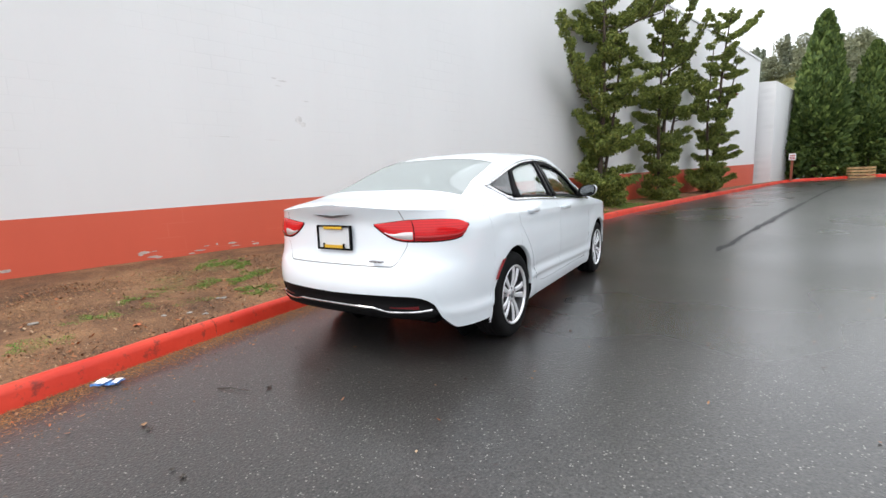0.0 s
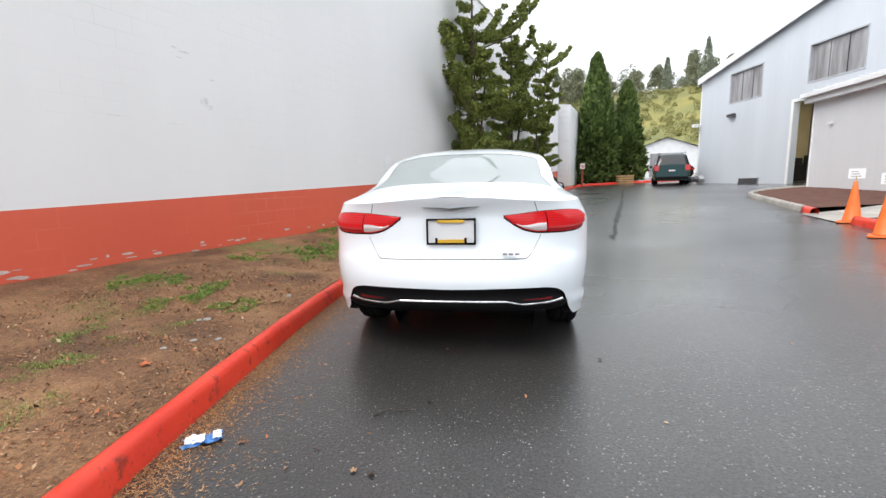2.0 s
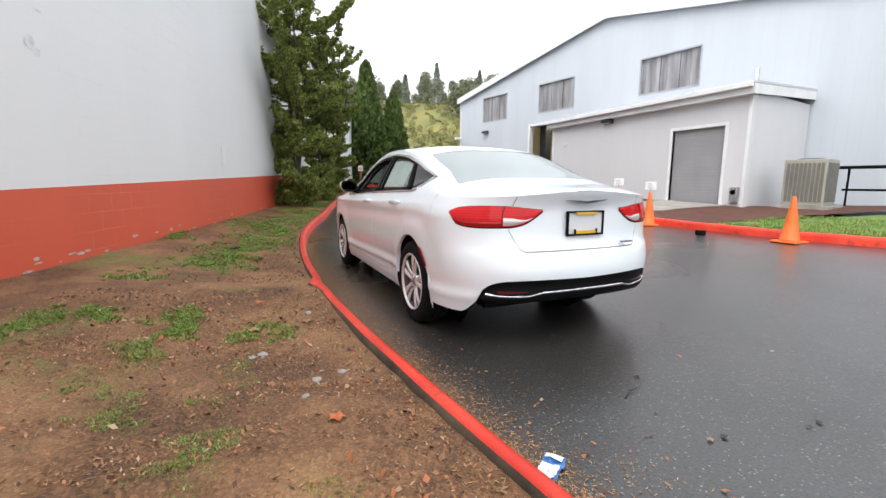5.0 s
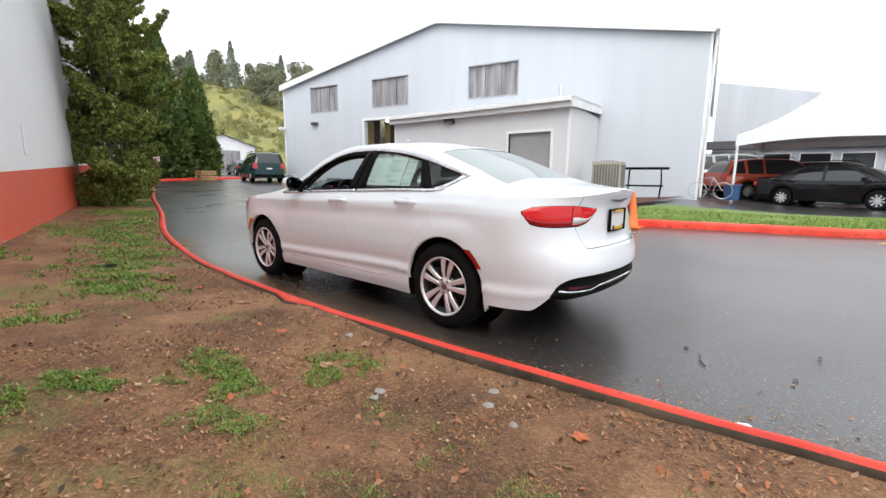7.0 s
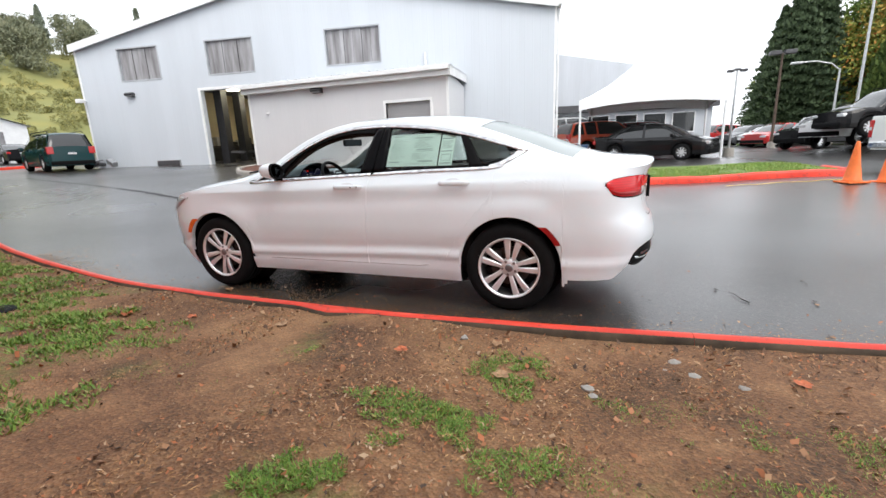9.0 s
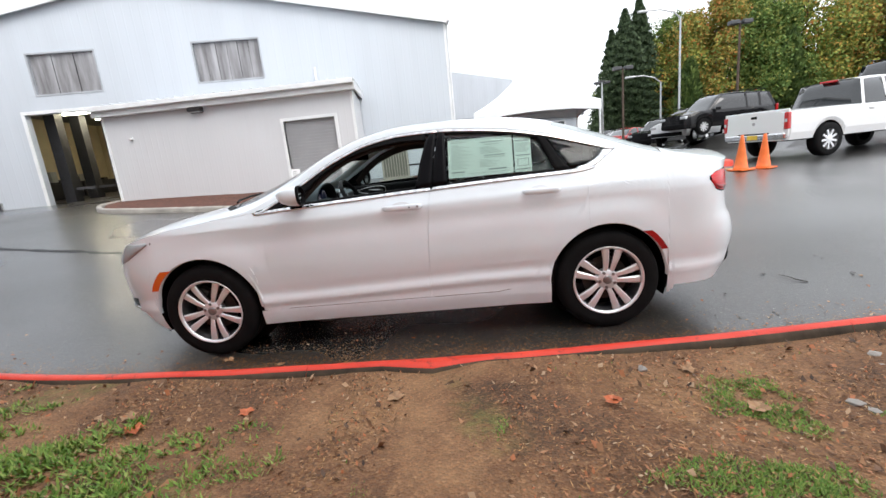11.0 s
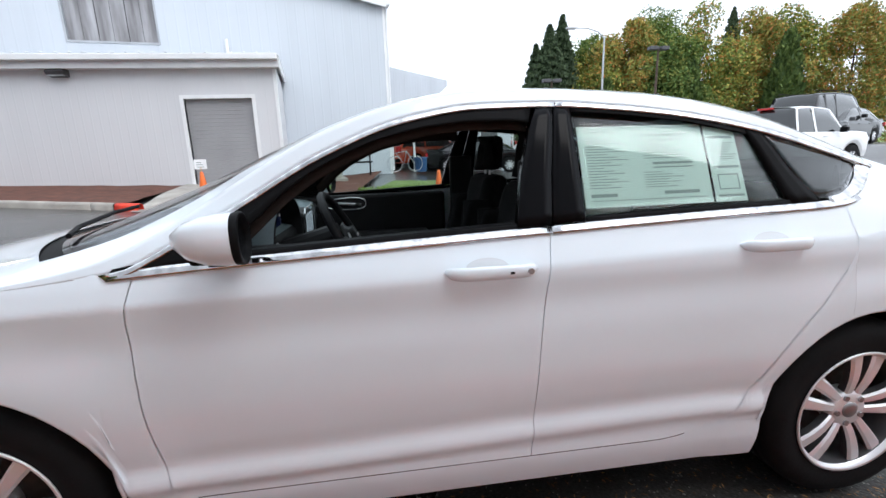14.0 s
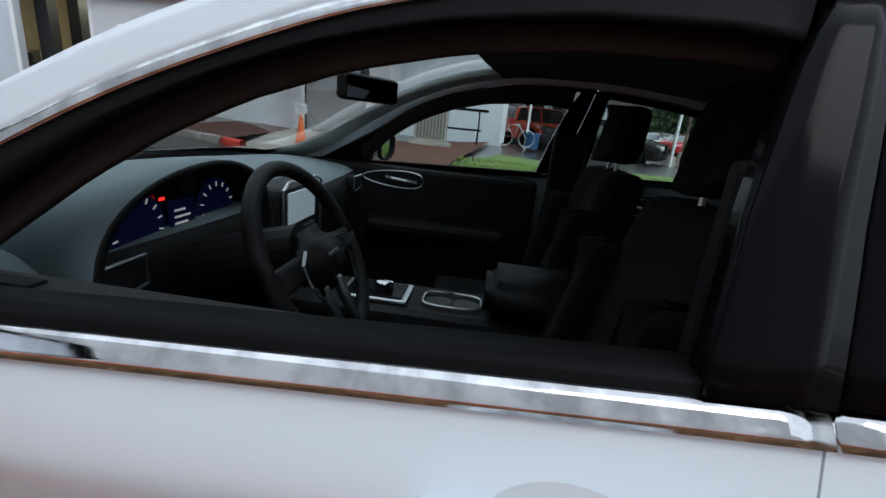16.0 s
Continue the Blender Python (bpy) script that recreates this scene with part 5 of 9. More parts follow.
both("window_sill_seal", ribbon(seg(BELT, 0.22, 1.0, 0.007), seg(BELT, 0.22, 1.0, 0.022), 16, -0.002, 0.03), satin_black)
RG_TOP = [(1.0, 1.392), (0.81, 1.376), (0.61, 1.351), (0.39, 1.305)]
RG_BOT = [(1.005, 1.052), (0.75, 1.062), (0.52, 1.070), (0.30, 1.076)]
both("rear_side_glass", ribbon(RG_BOT, RG_TOP, 16, -0.008, 0.004, 6), tint_glass, "tinted rear side glass")
QG_TOP = [(0.345, 1.308), (0.20, 1.267), (0.09, 1.232), (-0.04, 1.188)]
QG_BOT = [(0.20, 1.086), (0.14, 1.090), (0.07, 1.112), (-0.03, 1.180)]
both("quarter_glass", ribbon(QG_BOT, QG_TOP, 12, -0.004, 0.004, 6), dark_tint, "dark quarter window")
# the right front window is closed
rg = ribbon([(2.0, 1.03), (1.7, 1.035), (1.45, 1.045), (1.20, 1.05)], [(1.99, 1.07), (1.71, 1.29), (1.47, 1.355), (1.20, 1.365)], 14, -0.02, 0.004, 6)
part("front_side_glass", mirrored(rg), clear_glass, car, "clear front side glass", smooth=True)
rg.free()

# dark liner behind the gaps and in the wheel houses, and the underbody
for yw in (0.0, 2.742):
    grid = []
    for k in range(25):
        a = math.pi * (-0.12 + 1.24 * k / 24)
        y, z = yw + 0.386 * math.cos(a), 0.345 + 0.386 * math.sin(a)
        grid.append([(-(side_half(y, max(z, 0.24)) - 0.006), y, z), (-0.60, y, z), (-0.55, y, z)])
    both("wheel_house", grid_bm(grid), satin_black, "black wheel-house liner")
    cap = bmesh.new()
    cap.faces.new([cap.verts.new((-0.56, yw + 0.40 * math.cos(a), 0.345 + 0.40 * math.sin(a))) for a in (2 * math.pi * k / 32 for k in range(32))])
    both("wheel_house_back", cap, satin_black)
    grid = []
    for k in range(25):
        a = math.pi * k / 24
        ri, ro = 0.374, 0.388
        row = []
        for r, o in ((ro, 0.0006), (ro - 0.006, 0.0012), (ri + 0.002, 0.0006), (ri, -0.03)):
            y, z = yw + r * math.cos(a), 0.345 + r * math.sin(a)
            row.append((-(side_half(y, z) + o), y, z))
        grid.append(row)
    bm = grid_bm(grid)
    both("arch_lip", bm, paint)
bm = bmesh.new()
box(bm, -0.80, 0.80, 0.45, 2.30, 0.20, 0.26, 0.02)
box(bm, -0.56, 0.56, -0.60, 3.2, 0.22, 0.30, 0.02)
part("underbody", bm, satin_black, car)
part("bulkhead", boxed(-0.56, 0.56, -0.55, -0.53, 0.25, 1.0), satin_black, car)


# ---- wheels ----
def wheel():
    w = new("wheel")
    prof = [(0.222, -0.105), (0.252, -0.113), (0.285, -0.116), (0.312, -0.108), (0.328, -0.092), (0.335, -0.070), (0.3355, -0.03), (0.331, -0.028), (0.331, -0.022), (0.3355, -0.02), (0.3355, 0.02), (0.331, 0.022), (0.331, 0.028), (0.3355, 0.03), (0.335, 0.07), (0.326, 0.095), (0.28, 0.112), (0.222, 0.105)]
    part("tyre", lathe(prof, 56, "X", False), tyre_mat, w, "black tyre", smooth=True)
    rim_prof = [(0.224, -0.106), (0.232, -0.112), (0.229, -0.117), (0.221, -0.114), (0.213, -0.100)]
    part("rim", lathe(rim_prof, 56, "X", False), alloy, w, "bright alloy rim", smooth=True)
    # Barrel coloured darker than the lip to paint the shade behind the spokes.
    part("barrel", lathe([(0.213, -0.100), (0.206, -0.060), (0.202, 0.06), (0.217, 0.10), (0.224, 0.10)], 56, "X", False), pocket_shade_grey, w, "rim barrel in a grey that paints its shade", smooth=True)
    # twin spokes in five pairs
    for k in range(5):
        a0 = 2 * math.pi * k / 5 + math.pi / 2
        for side in (-1, 1):
            bm = bmesh.new()
            rings = []
            for t in (0.0, 0.18, 0.4, 0.65, 0.85, 1.0):
                r = 0.052 + (0.217 - 0.052) * t
                spread = 0.019 + 0.028 * t ** 1.2
                half = 0.0145 + 0.0125 * t
                face = -0.086 - 0.020 * math.sin(t * 2.2) * (1 - 0.4 * t)
                back = face + 0.034
                c = side * spread
                ring = []
                for dx, dt in ((face + 0.007, c - half), (face, c - half * 0.62), (face, c + half * 0.62), (face + 0.007, c + half), (back, c + half * 0.8), (back, c - half * 0.8)):
                    ring.append(bm.verts.new((dx, r * math.cos(a0) - dt * math.sin(a0), r * math.sin(a0) + dt * math.cos(a0))))
                rings.append(ring)
            for p, q in zip(rings, rings[1:]):
                for i in range(6):
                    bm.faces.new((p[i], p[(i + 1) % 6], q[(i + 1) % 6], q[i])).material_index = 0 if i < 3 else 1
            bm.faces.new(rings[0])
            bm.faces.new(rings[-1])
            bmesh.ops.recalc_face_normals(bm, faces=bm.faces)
            part("spoke", bm, [alloy, pocket_shade_grey], w, smooth=False)
    part("hub", lathe([(0.001, -0.090), (0.06, -0.090), (0.070, -0.082), (0.072, -0.05), (0.06, 0.0), (0.001, 0.0)], 32, "X"), alloy, w, smooth=True)
    part("centre_cap", lathe([(0.001, -0.099), (0.020, -0.098), (0.029, -0.094), (0.031, -0.088), (0.001, -0.088)], 28, "X"), badge_metal, w, "chrome centre cap", smooth=True)
    for k in range(5):
        a = 2 * math.pi * (k + 0.5) / 5 + math.pi / 2
        bm = tube(bmesh.new(), (-0.096, 0.052 * math.cos(a), 0.052 * math.sin(a)), (-0.075, 0.052 * math.cos(a), 0.052 * math.sin(a)), 0.0105, n=8)
        part("wheel_nut", bm, badge_metal, w)
    part("brake_disc", lathe([(0.06, -0.03), (0.148, -0.03), (0.148, -0.01), (0.06, -0.01)], 40, "X", False), brake, w, "dull iron brake disc", smooth=False)
    part("caliper", boxed(-0.055, 0.01, 0.08, 0.16, 0.0, 0.11, 0.015), brake, w)
    part("wheel_back", lathe([(0.001, 0.03), (0.205, 0.03), (0.205, 0.04), (0.001, 0.04)], 40, "X"), satin_black, w)
    return w


w0 = wheel()
w0.parent = car
spots = [(-0.795, 0.0, 0.335, 0, 9), (-0.795, 2.742, 0.335, 0, 31), (0.795, 0.0, 0.335, 180, 20), (0.795, 2.742, 0.335, 180, 50)]
w0.matrix_basis = pose(*spots[0][:3], spots[0][4], 0, spots[0][3])
for x, y, z, rz, spin in spots[1:]:
    copy_thing(w0, pose(x, y, z, 0, 0, rz) @ pose(0, 0, 0, spin, 0, 0))

# ---- lamps, plate, badges ----
def lamp_patch(tail, x0, x1, zb, zt, off, cols=18, rows=6, thick=0.012):
    """A lens on the wrap between two distances from the centre line; zb and zt are heights by |x|."""
    grid = []
    for i in range(cols + 1):
        x = x0 + (x1 - x0) * i / cols
        p = phi_at(tail, x, 0.9)
        line = []
        for j in range(rows + 1):
            v = j / rows
            z = zb(x) + (zt(x) - zb(x)) * v
            bulge = off * (1 - 0.7 * abs(2 * v - 1) ** 4)
            line.append(wrap_point(tail, p, z, bulge))
        grid.append(line)
    bm = grid_bm(grid)
    bmesh.ops.recalc_face_normals(bm, faces=bm.faces)
    return bm


LT = lambda x: curve([(0.34, 0.958), (0.45, 0.968), (0.60, 0.982), (0.75, 0.985), (0.84, 0.978), (0.87, 0.968), (0.885, 0.948)], x)
LB = lambda x: curve([(0.34, 0.952), (0.40, 0.905), (0.48, 0.866), (0.56, 0.852), (0.70, 0.850), (0.80, 0.856), (0.85, 0.872), (0.875, 0.905), (0.885, 0.945)], x)
both("lamp_bezel", lamp_patch(True, 0.338, 0.886, lambda x: LB(x) - 0.010, lambda x: LT(x) + 0.003, 0.004), gloss_black, "black lamp bezel")
inner, _ = both("tail_lamp", lamp_patch(True, 0.345, 0.606, LB, LT, 0.010), red_lens, "red inner tail lamp in the boot lid")
outer, _ = both("tail_lamp", lamp_patch(True, 0.612, 0.882, LB, LT, 0.010), red_lens, "red outer tail lamp")
both("reversing_lens", lamp_patch(True, 0.415, 0.600, lambda x: LB(x) + 0.005, lambda x: LB(x) + 0.006 + (LT(x) - LB(x)) * (0.10 + 0.38 * smooth_step(0.41, 0.56, x)), 0.0125, 10, 4), clear_lens, "clear silver reversing lens")
both("dark_lens", lamp_patch(True, 0.615, 0.868, lambda x: LB(x) + 0.004, lambda x: LB(x) + (LT(x) - LB(x)) * 0.30, 0.0122, 10, 3), red_dark, "darker red lower lens")

# black lower valance with the bright strip
grid = []
for i in range(41):
    x = V_END * i / 40
    p = phi_at(True, x, 0.42)
    grid.append([wrap_point(True, p, VB(x) + (VT(x) - VB(x)) * v, o) for v, o in ((0, -0.03), (0.02, 0.006), (0.2, 0.008), (0.45, 0.006), (0.55, -0.008), (0.92, -0.012), (0.97, 0.001), (1.0, 0.001))])
full("rear_valance", grid_bm(grid), satin_black, "matt black lower bumper insert")
CH = lambda x: curve([(0.0, 0.418), (0.34, 0.416), (0.40, 0.404), (0.45, 0.394), (0.60, 0.398), (0.715, 0.412)], x)
grid = []
for i in range(41):
    x = 0.712 * i / 40
    p = phi_at(True, x, 0.42)
    grid.append([wrap_point(True, p, CH(x) + dz, o) for dz, o in ((-0.009, -0.004), (-0.007, 0.009), (0.004, 0.010), (0.009, -0.004))])
full("valance_strip", grid_bm(grid), chrome, "bright chrome strip across the valance")
reflector_dark = material("smoky_red_reflector", (0.12, 0.006, 0.008), 0.25, 0.0, 0.3)
both("bumper_reflector", lamp_patch(True, 0.47, 0.66, lambda x: CH(x) + 0.012, lambda x: CH(x) + 0.034, 0.002, 10, 3), reflector_dark, "dark red bumper reflector")

# number plate in its frame: the digits stay blank
plate = part("number_plate", boxed(-0.150, 0.150, -0.972, -0.966, 0.790, 0.940, 0.002), material("plate_white", (0.70, 0.72, 0.74), 0.35), car, "blank white plate in a black and yellow frame")
fr = bmesh.new()
for x0, x1, z0, z1 in ((-0.158, 0.158, 0.936, 0.948), (-0.158, 0.158, 0.782, 0.794), (-0.158, -0.147, 0.794, 0.936), (0.147, 0.158, 0.794, 0.936)):
    box(fr, x0, x1, -0.984, -0.962, z0, z1, 0.002)
part("plate_frame", fr, satin_black, plate, "black plate frame")
plate_yellow = material("plate_frame_yellow", (0.70, 0.42, 0.03), 0.4)
part("frame_band", boxed(-0.085, 0.085, -0.987, -0.981, 0.794, 0.816, 0.002), plate_yellow, plate, "yellow dealer strip")
part("frame_band", boxed(-0.085, 0.085, -0.987, -0.981, 0.922, 0.940, 0.002), plate_yellow, plate, "yellow dealer strip")
for x in (-0.093, 0.093):
    part("plate_clip", boxed(x - 0.008, x + 0.008, -0.985, -0.98, 0.790, 0.826, 0.001), satin_black, plate)
# winged badge on the lid and the plain bar badge below
bm = bmesh.new()
for s in (-1, 1):
    v = [bm.verts.new(p) for p in ((0, -0.991, 1.012), (s * 0.06, -0.992, 1.018), (s * 0.185, -0.984, 1.022), (s * 0.10, -0.990, 1.010), (s * 0.04, -0.991, 1.002), (0, -0.991, 0.998))]
    bm.faces.new(v if s > 0 else v[::-1])
r = bmesh.ops.extrude_face_region(bm, geom=bm.faces[:])
for v in r["geom"]:
    if isinstance(v, bmesh.types.BMVert):
        v.co.y += 0.02
bmesh.ops.recalc_face_normals(bm, faces=bm.faces)
part("wing_badge", bm, material("smoked_chrome", (0.11, 0.11, 0.115), 0.3, 0.6), car, "chrome wing-shaped badge")
bm = bmesh.new()
for k in range(3):
    box(bm, 0.325 + 0.038 * k, 0.353 + 0.038 * k, -1.000, -0.975, 0.717, 0.729, 0.002)
part("model_badge", bm, badge_metal, car, "small chrome badge bars")
# lid shut line
grid = []
for i in range(31):
    p = P_SEAM * i / 30
    z = bump_top(p)
    grid.append([wrap_point(True, p, z - 0.0035, 0.0008), wrap_point(True, p, z + 0.0035, 0.0008)])
full("lid_gap", grid_bm(grid), seam_black)
both("lid_gap", grid_bm([[wrap_point(True, P_SEAM - 0.004, 0.853 + 0.19 * k / 12, 0.0008), wrap_point(True, P_SEAM + 0.004, 0.853 + 0.19 * k / 12, 0.0008)] for k in range(13)]), seam_black)
# side markers
round_arch = lambda yw, r, z: yw + r / abs(r) * math.sqrt(r * r - (z - 0.335) ** 2)
both("side_marker", side_panel(lambda z: round_arch(0.0, -0.418, z), lambda z: round_arch(0.0, -0.382, z), lambda y: 0.525, lambda y: 0.655, 4, 10, 0.006), red_dark, "dark red side marker")
both("side_marker", side_panel(lambda z: round_arch(2.742, 0.378, z), lambda z: round_arch(2.742, 0.426, z), lambda y: 0.520, lambda y: 0.658, 4, 10, 0.008), amber, "amber side marker")
# headlamp on the nose
HZ_T = lambda x: curve([(0.40, 0.775), (0.60, 0.805), (0.75, 0.838), (0.85, 0.850), (0.885, 0.854), (0.914, 0.858)], x)
HZ_B = lambda x: curve([(0.40, 0.71), (0.60, 0.70), (0.75, 0.70), (0.80, 0.712), (0.85, 0.740), (0.885, 0.785), (0.914, 0.853)], x)
both("headlamp_housing", lamp_patch(False, 0.39, 0.916, lambda x: HZ_B(x) - 0.003, lambda x: HZ_T(x) + 0.005, 0.0008), gloss_black, "black headlamp surround")
both("headlamp_lens", lamp_patch(False, 0.40, 0.912, HZ_B, HZ_T, 0.013), material("headlamp_clear", (0.42, 0.44, 0.47), 0.16, 0.1, 0.5), "clear headlamp lens")
both("fog_lamp", lamp_patch(False, 0.60, 0.84, lambda x: 0.395, lambda x: 0.43 + 0.10 * (x - 0.6), 0.006, 8, 3), gloss_black, "black fog-lamp recess")
both("fog_trim", lamp_patch(False, 0.58, 0.85, lambda x: 0.375, lambda x: 0.390, 0.016, 8, 2), chrome, "bright strip under the fog lamp")
grid = []
for i in range(25):
    p = phi_at(False, 0.52 * i / 24, 0.55)
    grid.append([wrap_point(False, p, z, o) for z, o in ((0.42, -0.01), (0.43, 0.004), (0.62, 0.004), (0.63, -0.01))])
full("lower_grille", grid_bm(grid), satin_black, "black lower grille")
grid = []
for i in range(25):
    p = phi_at(False, 0.40 * i / 24, 0.72)
    grid.append([wrap_point(False, p, z, o) for z, o in ((0.685, 0.002), (0.69, 0.008), (0.74, 0.008), (0.745, 0.002))])
full("upper_grille", grid_bm(grid), gloss_black, "slim black upper grille")


# ---- door handles, mirrors ----
def handle(y0, y1, z):
    """A pull handle over a scoop painted in shade grey; y0 is the rear end."""
    bm = bmesh.new()
    rings = []
    n = 18
    for k in range(n + 1):
        t = k / n
        y = y0 + (y1 - y0) * t
        half = 0.002 + 0.0180 * math.sqrt(max(0, 1 - abs(2 * t - 1) ** 7))
        out = 0.006 + 0.034 * (1 - abs(2 * t - 1) ** 6)
        b = side_half(y, z)
        ring = []
        for q in range(10):
            a = 2 * math.pi * q / 10
            ring.append(bm.verts.new((-(b + out - 0.010 + 0.010 * math.cos(a)), y, z + half * math.sin(a))))
        rings.append(ring)
    for p, q in zip(rings, rings[1:]):
        for i in range(10):
            bm.faces.new((p[i], p[(i + 1) % 10], q[(i + 1) % 10], q[i]))
    bm.faces.new(rings[0])
    bm.faces.new(rings[-1])
    bmesh.ops.recalc_face_normals(bm, faces=bm.faces)
    both("door_handle", bm, paint, "white pull handle")
    # Slightly proud ellipse; its grey stands for the shade of a scoop.
    grid = []
    ym = (y0 + y1) / 2 + 0.01
    for i in range(9):
        r = i / 8
        row = []
        for k in range(25):
            a = 2 * math.pi * k / 24
            y, zz = ym + 0.064 * r * math.cos(a), z + 0.004 + 0.029 * r * math.sin(a)
            row.append((-(side_half(y, zz) + 0.0015 * (1 - r) + 0.0006), y, zz))
        grid.append(row)
    both("handle_cup_shade", grid_bm(grid), cup_shade_mat, "grey ellipse painting the scoop's shade behind the handle")


cup_shade_mat = material("cup_shade_paint", (0.66, 0.68, 0.70), 0.4, 0.0, 0.3)
handle(1.172, 1.44, 0.945)
handle(0.285, 0.53, 0.968)
lock = bmesh.new()
lx = -(side_half(1.2, 0.945) + 0.039)
tube(lock, (lx + 0.004, 1.203, 0.946), (lx - 0.002, 1.203, 0.946), 0.0085, n=16)
part("key_lock", lock, galv, car, "small key lock", smooth=False)
part("handle_button", boxed(lx - 0.002, lx + 0.004, 1.250, 1.262, 0.941, 0.948, 0.001), gloss_black, car)


def door_mirror(s):
    bm = bmesh.new()
    rings = []
    prof = [(0.0, 0.30), (0.03, 0.70), (0.07, 0.93), (0.11, 1.0), (0.14, 1.0)]
    for d, k in prof:
        ring = []
        for q in range(20):
            a = 2 * math.pi * q / 20
            cx, cz = 0.098 * k, 0.064 * k
            ex = abs(math.cos(a)) ** 0.75 * math.copysign(1, math.cos(a))
            ez = abs(math.sin(a)) ** 0.75 * math.copysign(1, math.sin(a))
            taper = 1 - 0.22 * (ex > 0) * ex
            ring.append(bm.verts.new((-(0.975 - cx * ex), 2.085 - d, 1.085 + cz * ez * taper + 0.012 * -ex)))
        rings.append(ring)
    for p, q in zip(rings, rings[1:]):
        for i in range(20):
            bm.faces.new((p[i], p[(i + 1) % 20], q[(i + 1) % 20], q[i]))
    bm.faces.new(rings[0])
    bmesh.ops.recalc_face_normals(bm, faces=bm.faces)
    rim = bmesh.new()
    last = [v.co.copy() for v in rings[-1]]
    c = sum(last, Vector()) / len(last)
    r0 = [rim.verts.new(v + Vector((0, 0.004, 0))) for v in last]
    r1 = [rim.verts.new(c + (v - c) * 1.015 + Vector((0, -0.012, 0))) for v in last]
    r2 = [rim.verts.new(c + (v - c) * 0.88 + Vector((0, -0.014, 0))) for v in last]
    r3 = [rim.verts.new(c + (v - c) * 0.86 + Vector((0, 0.002, 0))) for v in last]
    for p, q in ((r0, r1), (r1, r2), (r2, r3)):
        for i in range(20):
            rim.faces.new((p[i], p[(i + 1) % 20], q[(i + 1) % 20], q[i]))
    gl = bmesh.new()
    gl.faces.new([gl.verts.new(c + (v - c) * 0.868 + Vector((0, 0.001, 0))) for v in last])
    arm = bmesh.new()
    box(arm, -0.93, -0.80, 1.985, 2.07, 1.022, 1.048, 0.010)
    box(arm, -0.99, -0.90, 1.99, 2.06, 1.025, 1.052, 0.010)
    swing = Matrix.Translation((-0.96, 1.99, 1.09)) @ Matrix.Rotation(radians(8), 4, "Z") @ Matrix.Translation((0.96, -1.99, -1.09))
    for b in (bm, rim, gl):
        bmesh.ops.transform(b, matrix=swing, verts=b.verts)
    if s > 0:
        bm, rim, gl, arm = [mirrored(b) for b in (bm, rim, gl, arm)]
    m = part("door_mirror", bm, paint, car, "white door mirror", smooth=True)
    part("mirror_rim", rim, satin_black, m, "black mirror rim", smooth=True)
    part("mirror_glass", gl, mirror_glass, m, "silver mirror glass")
    part("mirror_arm", arm, satin_black, m, "black mirror foot", smooth=False)


door_mirror(-1)
door_mirror(1)
# wiper and small badge by the cowl
part("wiper", piped([(-0.62, 2.545, 1.058), (-0.45, 2.62, 1.062), (-0.10, 2.70, 1.068), (0.10, 2.71, 1.070)], 0.008), satin_black, car, "black wiper arm")


# ---- cabin of the sedan ----
cloth = varied("black_seat_cloth", (0.014, 0.014, 0.015), 0.95, scale=8.0, amount=0.3, grain=160.0, relief=0.35, spec=0.1)
dash_top = varied("slate_dash_vinyl", (0.15, 0.19, 0.205), 0.62, scale=5.0, amount=0.12, grain=150.0, relief=0.25, spec=0.25)
cabin_black = varied("black_cabin_plastic", (0.009, 0.009, 0.010), 0.55, scale=8.0, amount=0.25, grain=140.0, relief=0.2, spec=0.2)
pillar_grey = varied("grey_pillar_trim", (0.72, 0.70, 0.66), 0.8, scale=5.0, amount=0.08, grain=120.0, relief=0.15)
headliner = varied("dark_headliner", (0.045, 0.042, 0.040), 0.95, scale=5.0, amount=0.1, grain=120.0, relief=0.2)
satin_metal = material("satin_metal", (0.62, 0.63, 0.64), 0.28, 1.0)


def rounded(bm, radius, segments=3):
    bmesh.ops.bevel(bm, geom=bm.edges[:], offset=radius, segments=segments, affect="EDGES", profile=0.6)
    return bm


def block(x0, x1, y0, y1, z0, z1, r, shear=0.0, taper=1.0):
    """A cushion: a rounded block, sheared backwards with height and narrowed at the top."""
    bm = boxed(x0, x1, y0, y1, z0, z1)
    bmesh.ops.subdivide_edges(bm, edges=bm.edges[:], cuts=2, use_grid_fill=True)
    cx = (x0 + x1) / 2
    for v in bm.verts:
        t = (v.co.z - z0) / (z1 - z0)
        u = (v.co.x - cx) / ((x1 - x0) / 2)
        v.co.y -= shear * (v.co.z - z0)
        v.co.x = cx + (v.co.x - cx) * (1 + (taper - 1) * t)
        v.co.y -= 0.02 * (1 - u * u) * (v.co.y > (y0 + y1) / 2 - shear * (v.co.z - z0))
    bmesh.ops.bevel(bm, geom=[e for e in bm.edges if e.calc_face_angle(0) > 0.6], offset=r, segments=3, affect="EDGES", profile=0.6)
    return bm


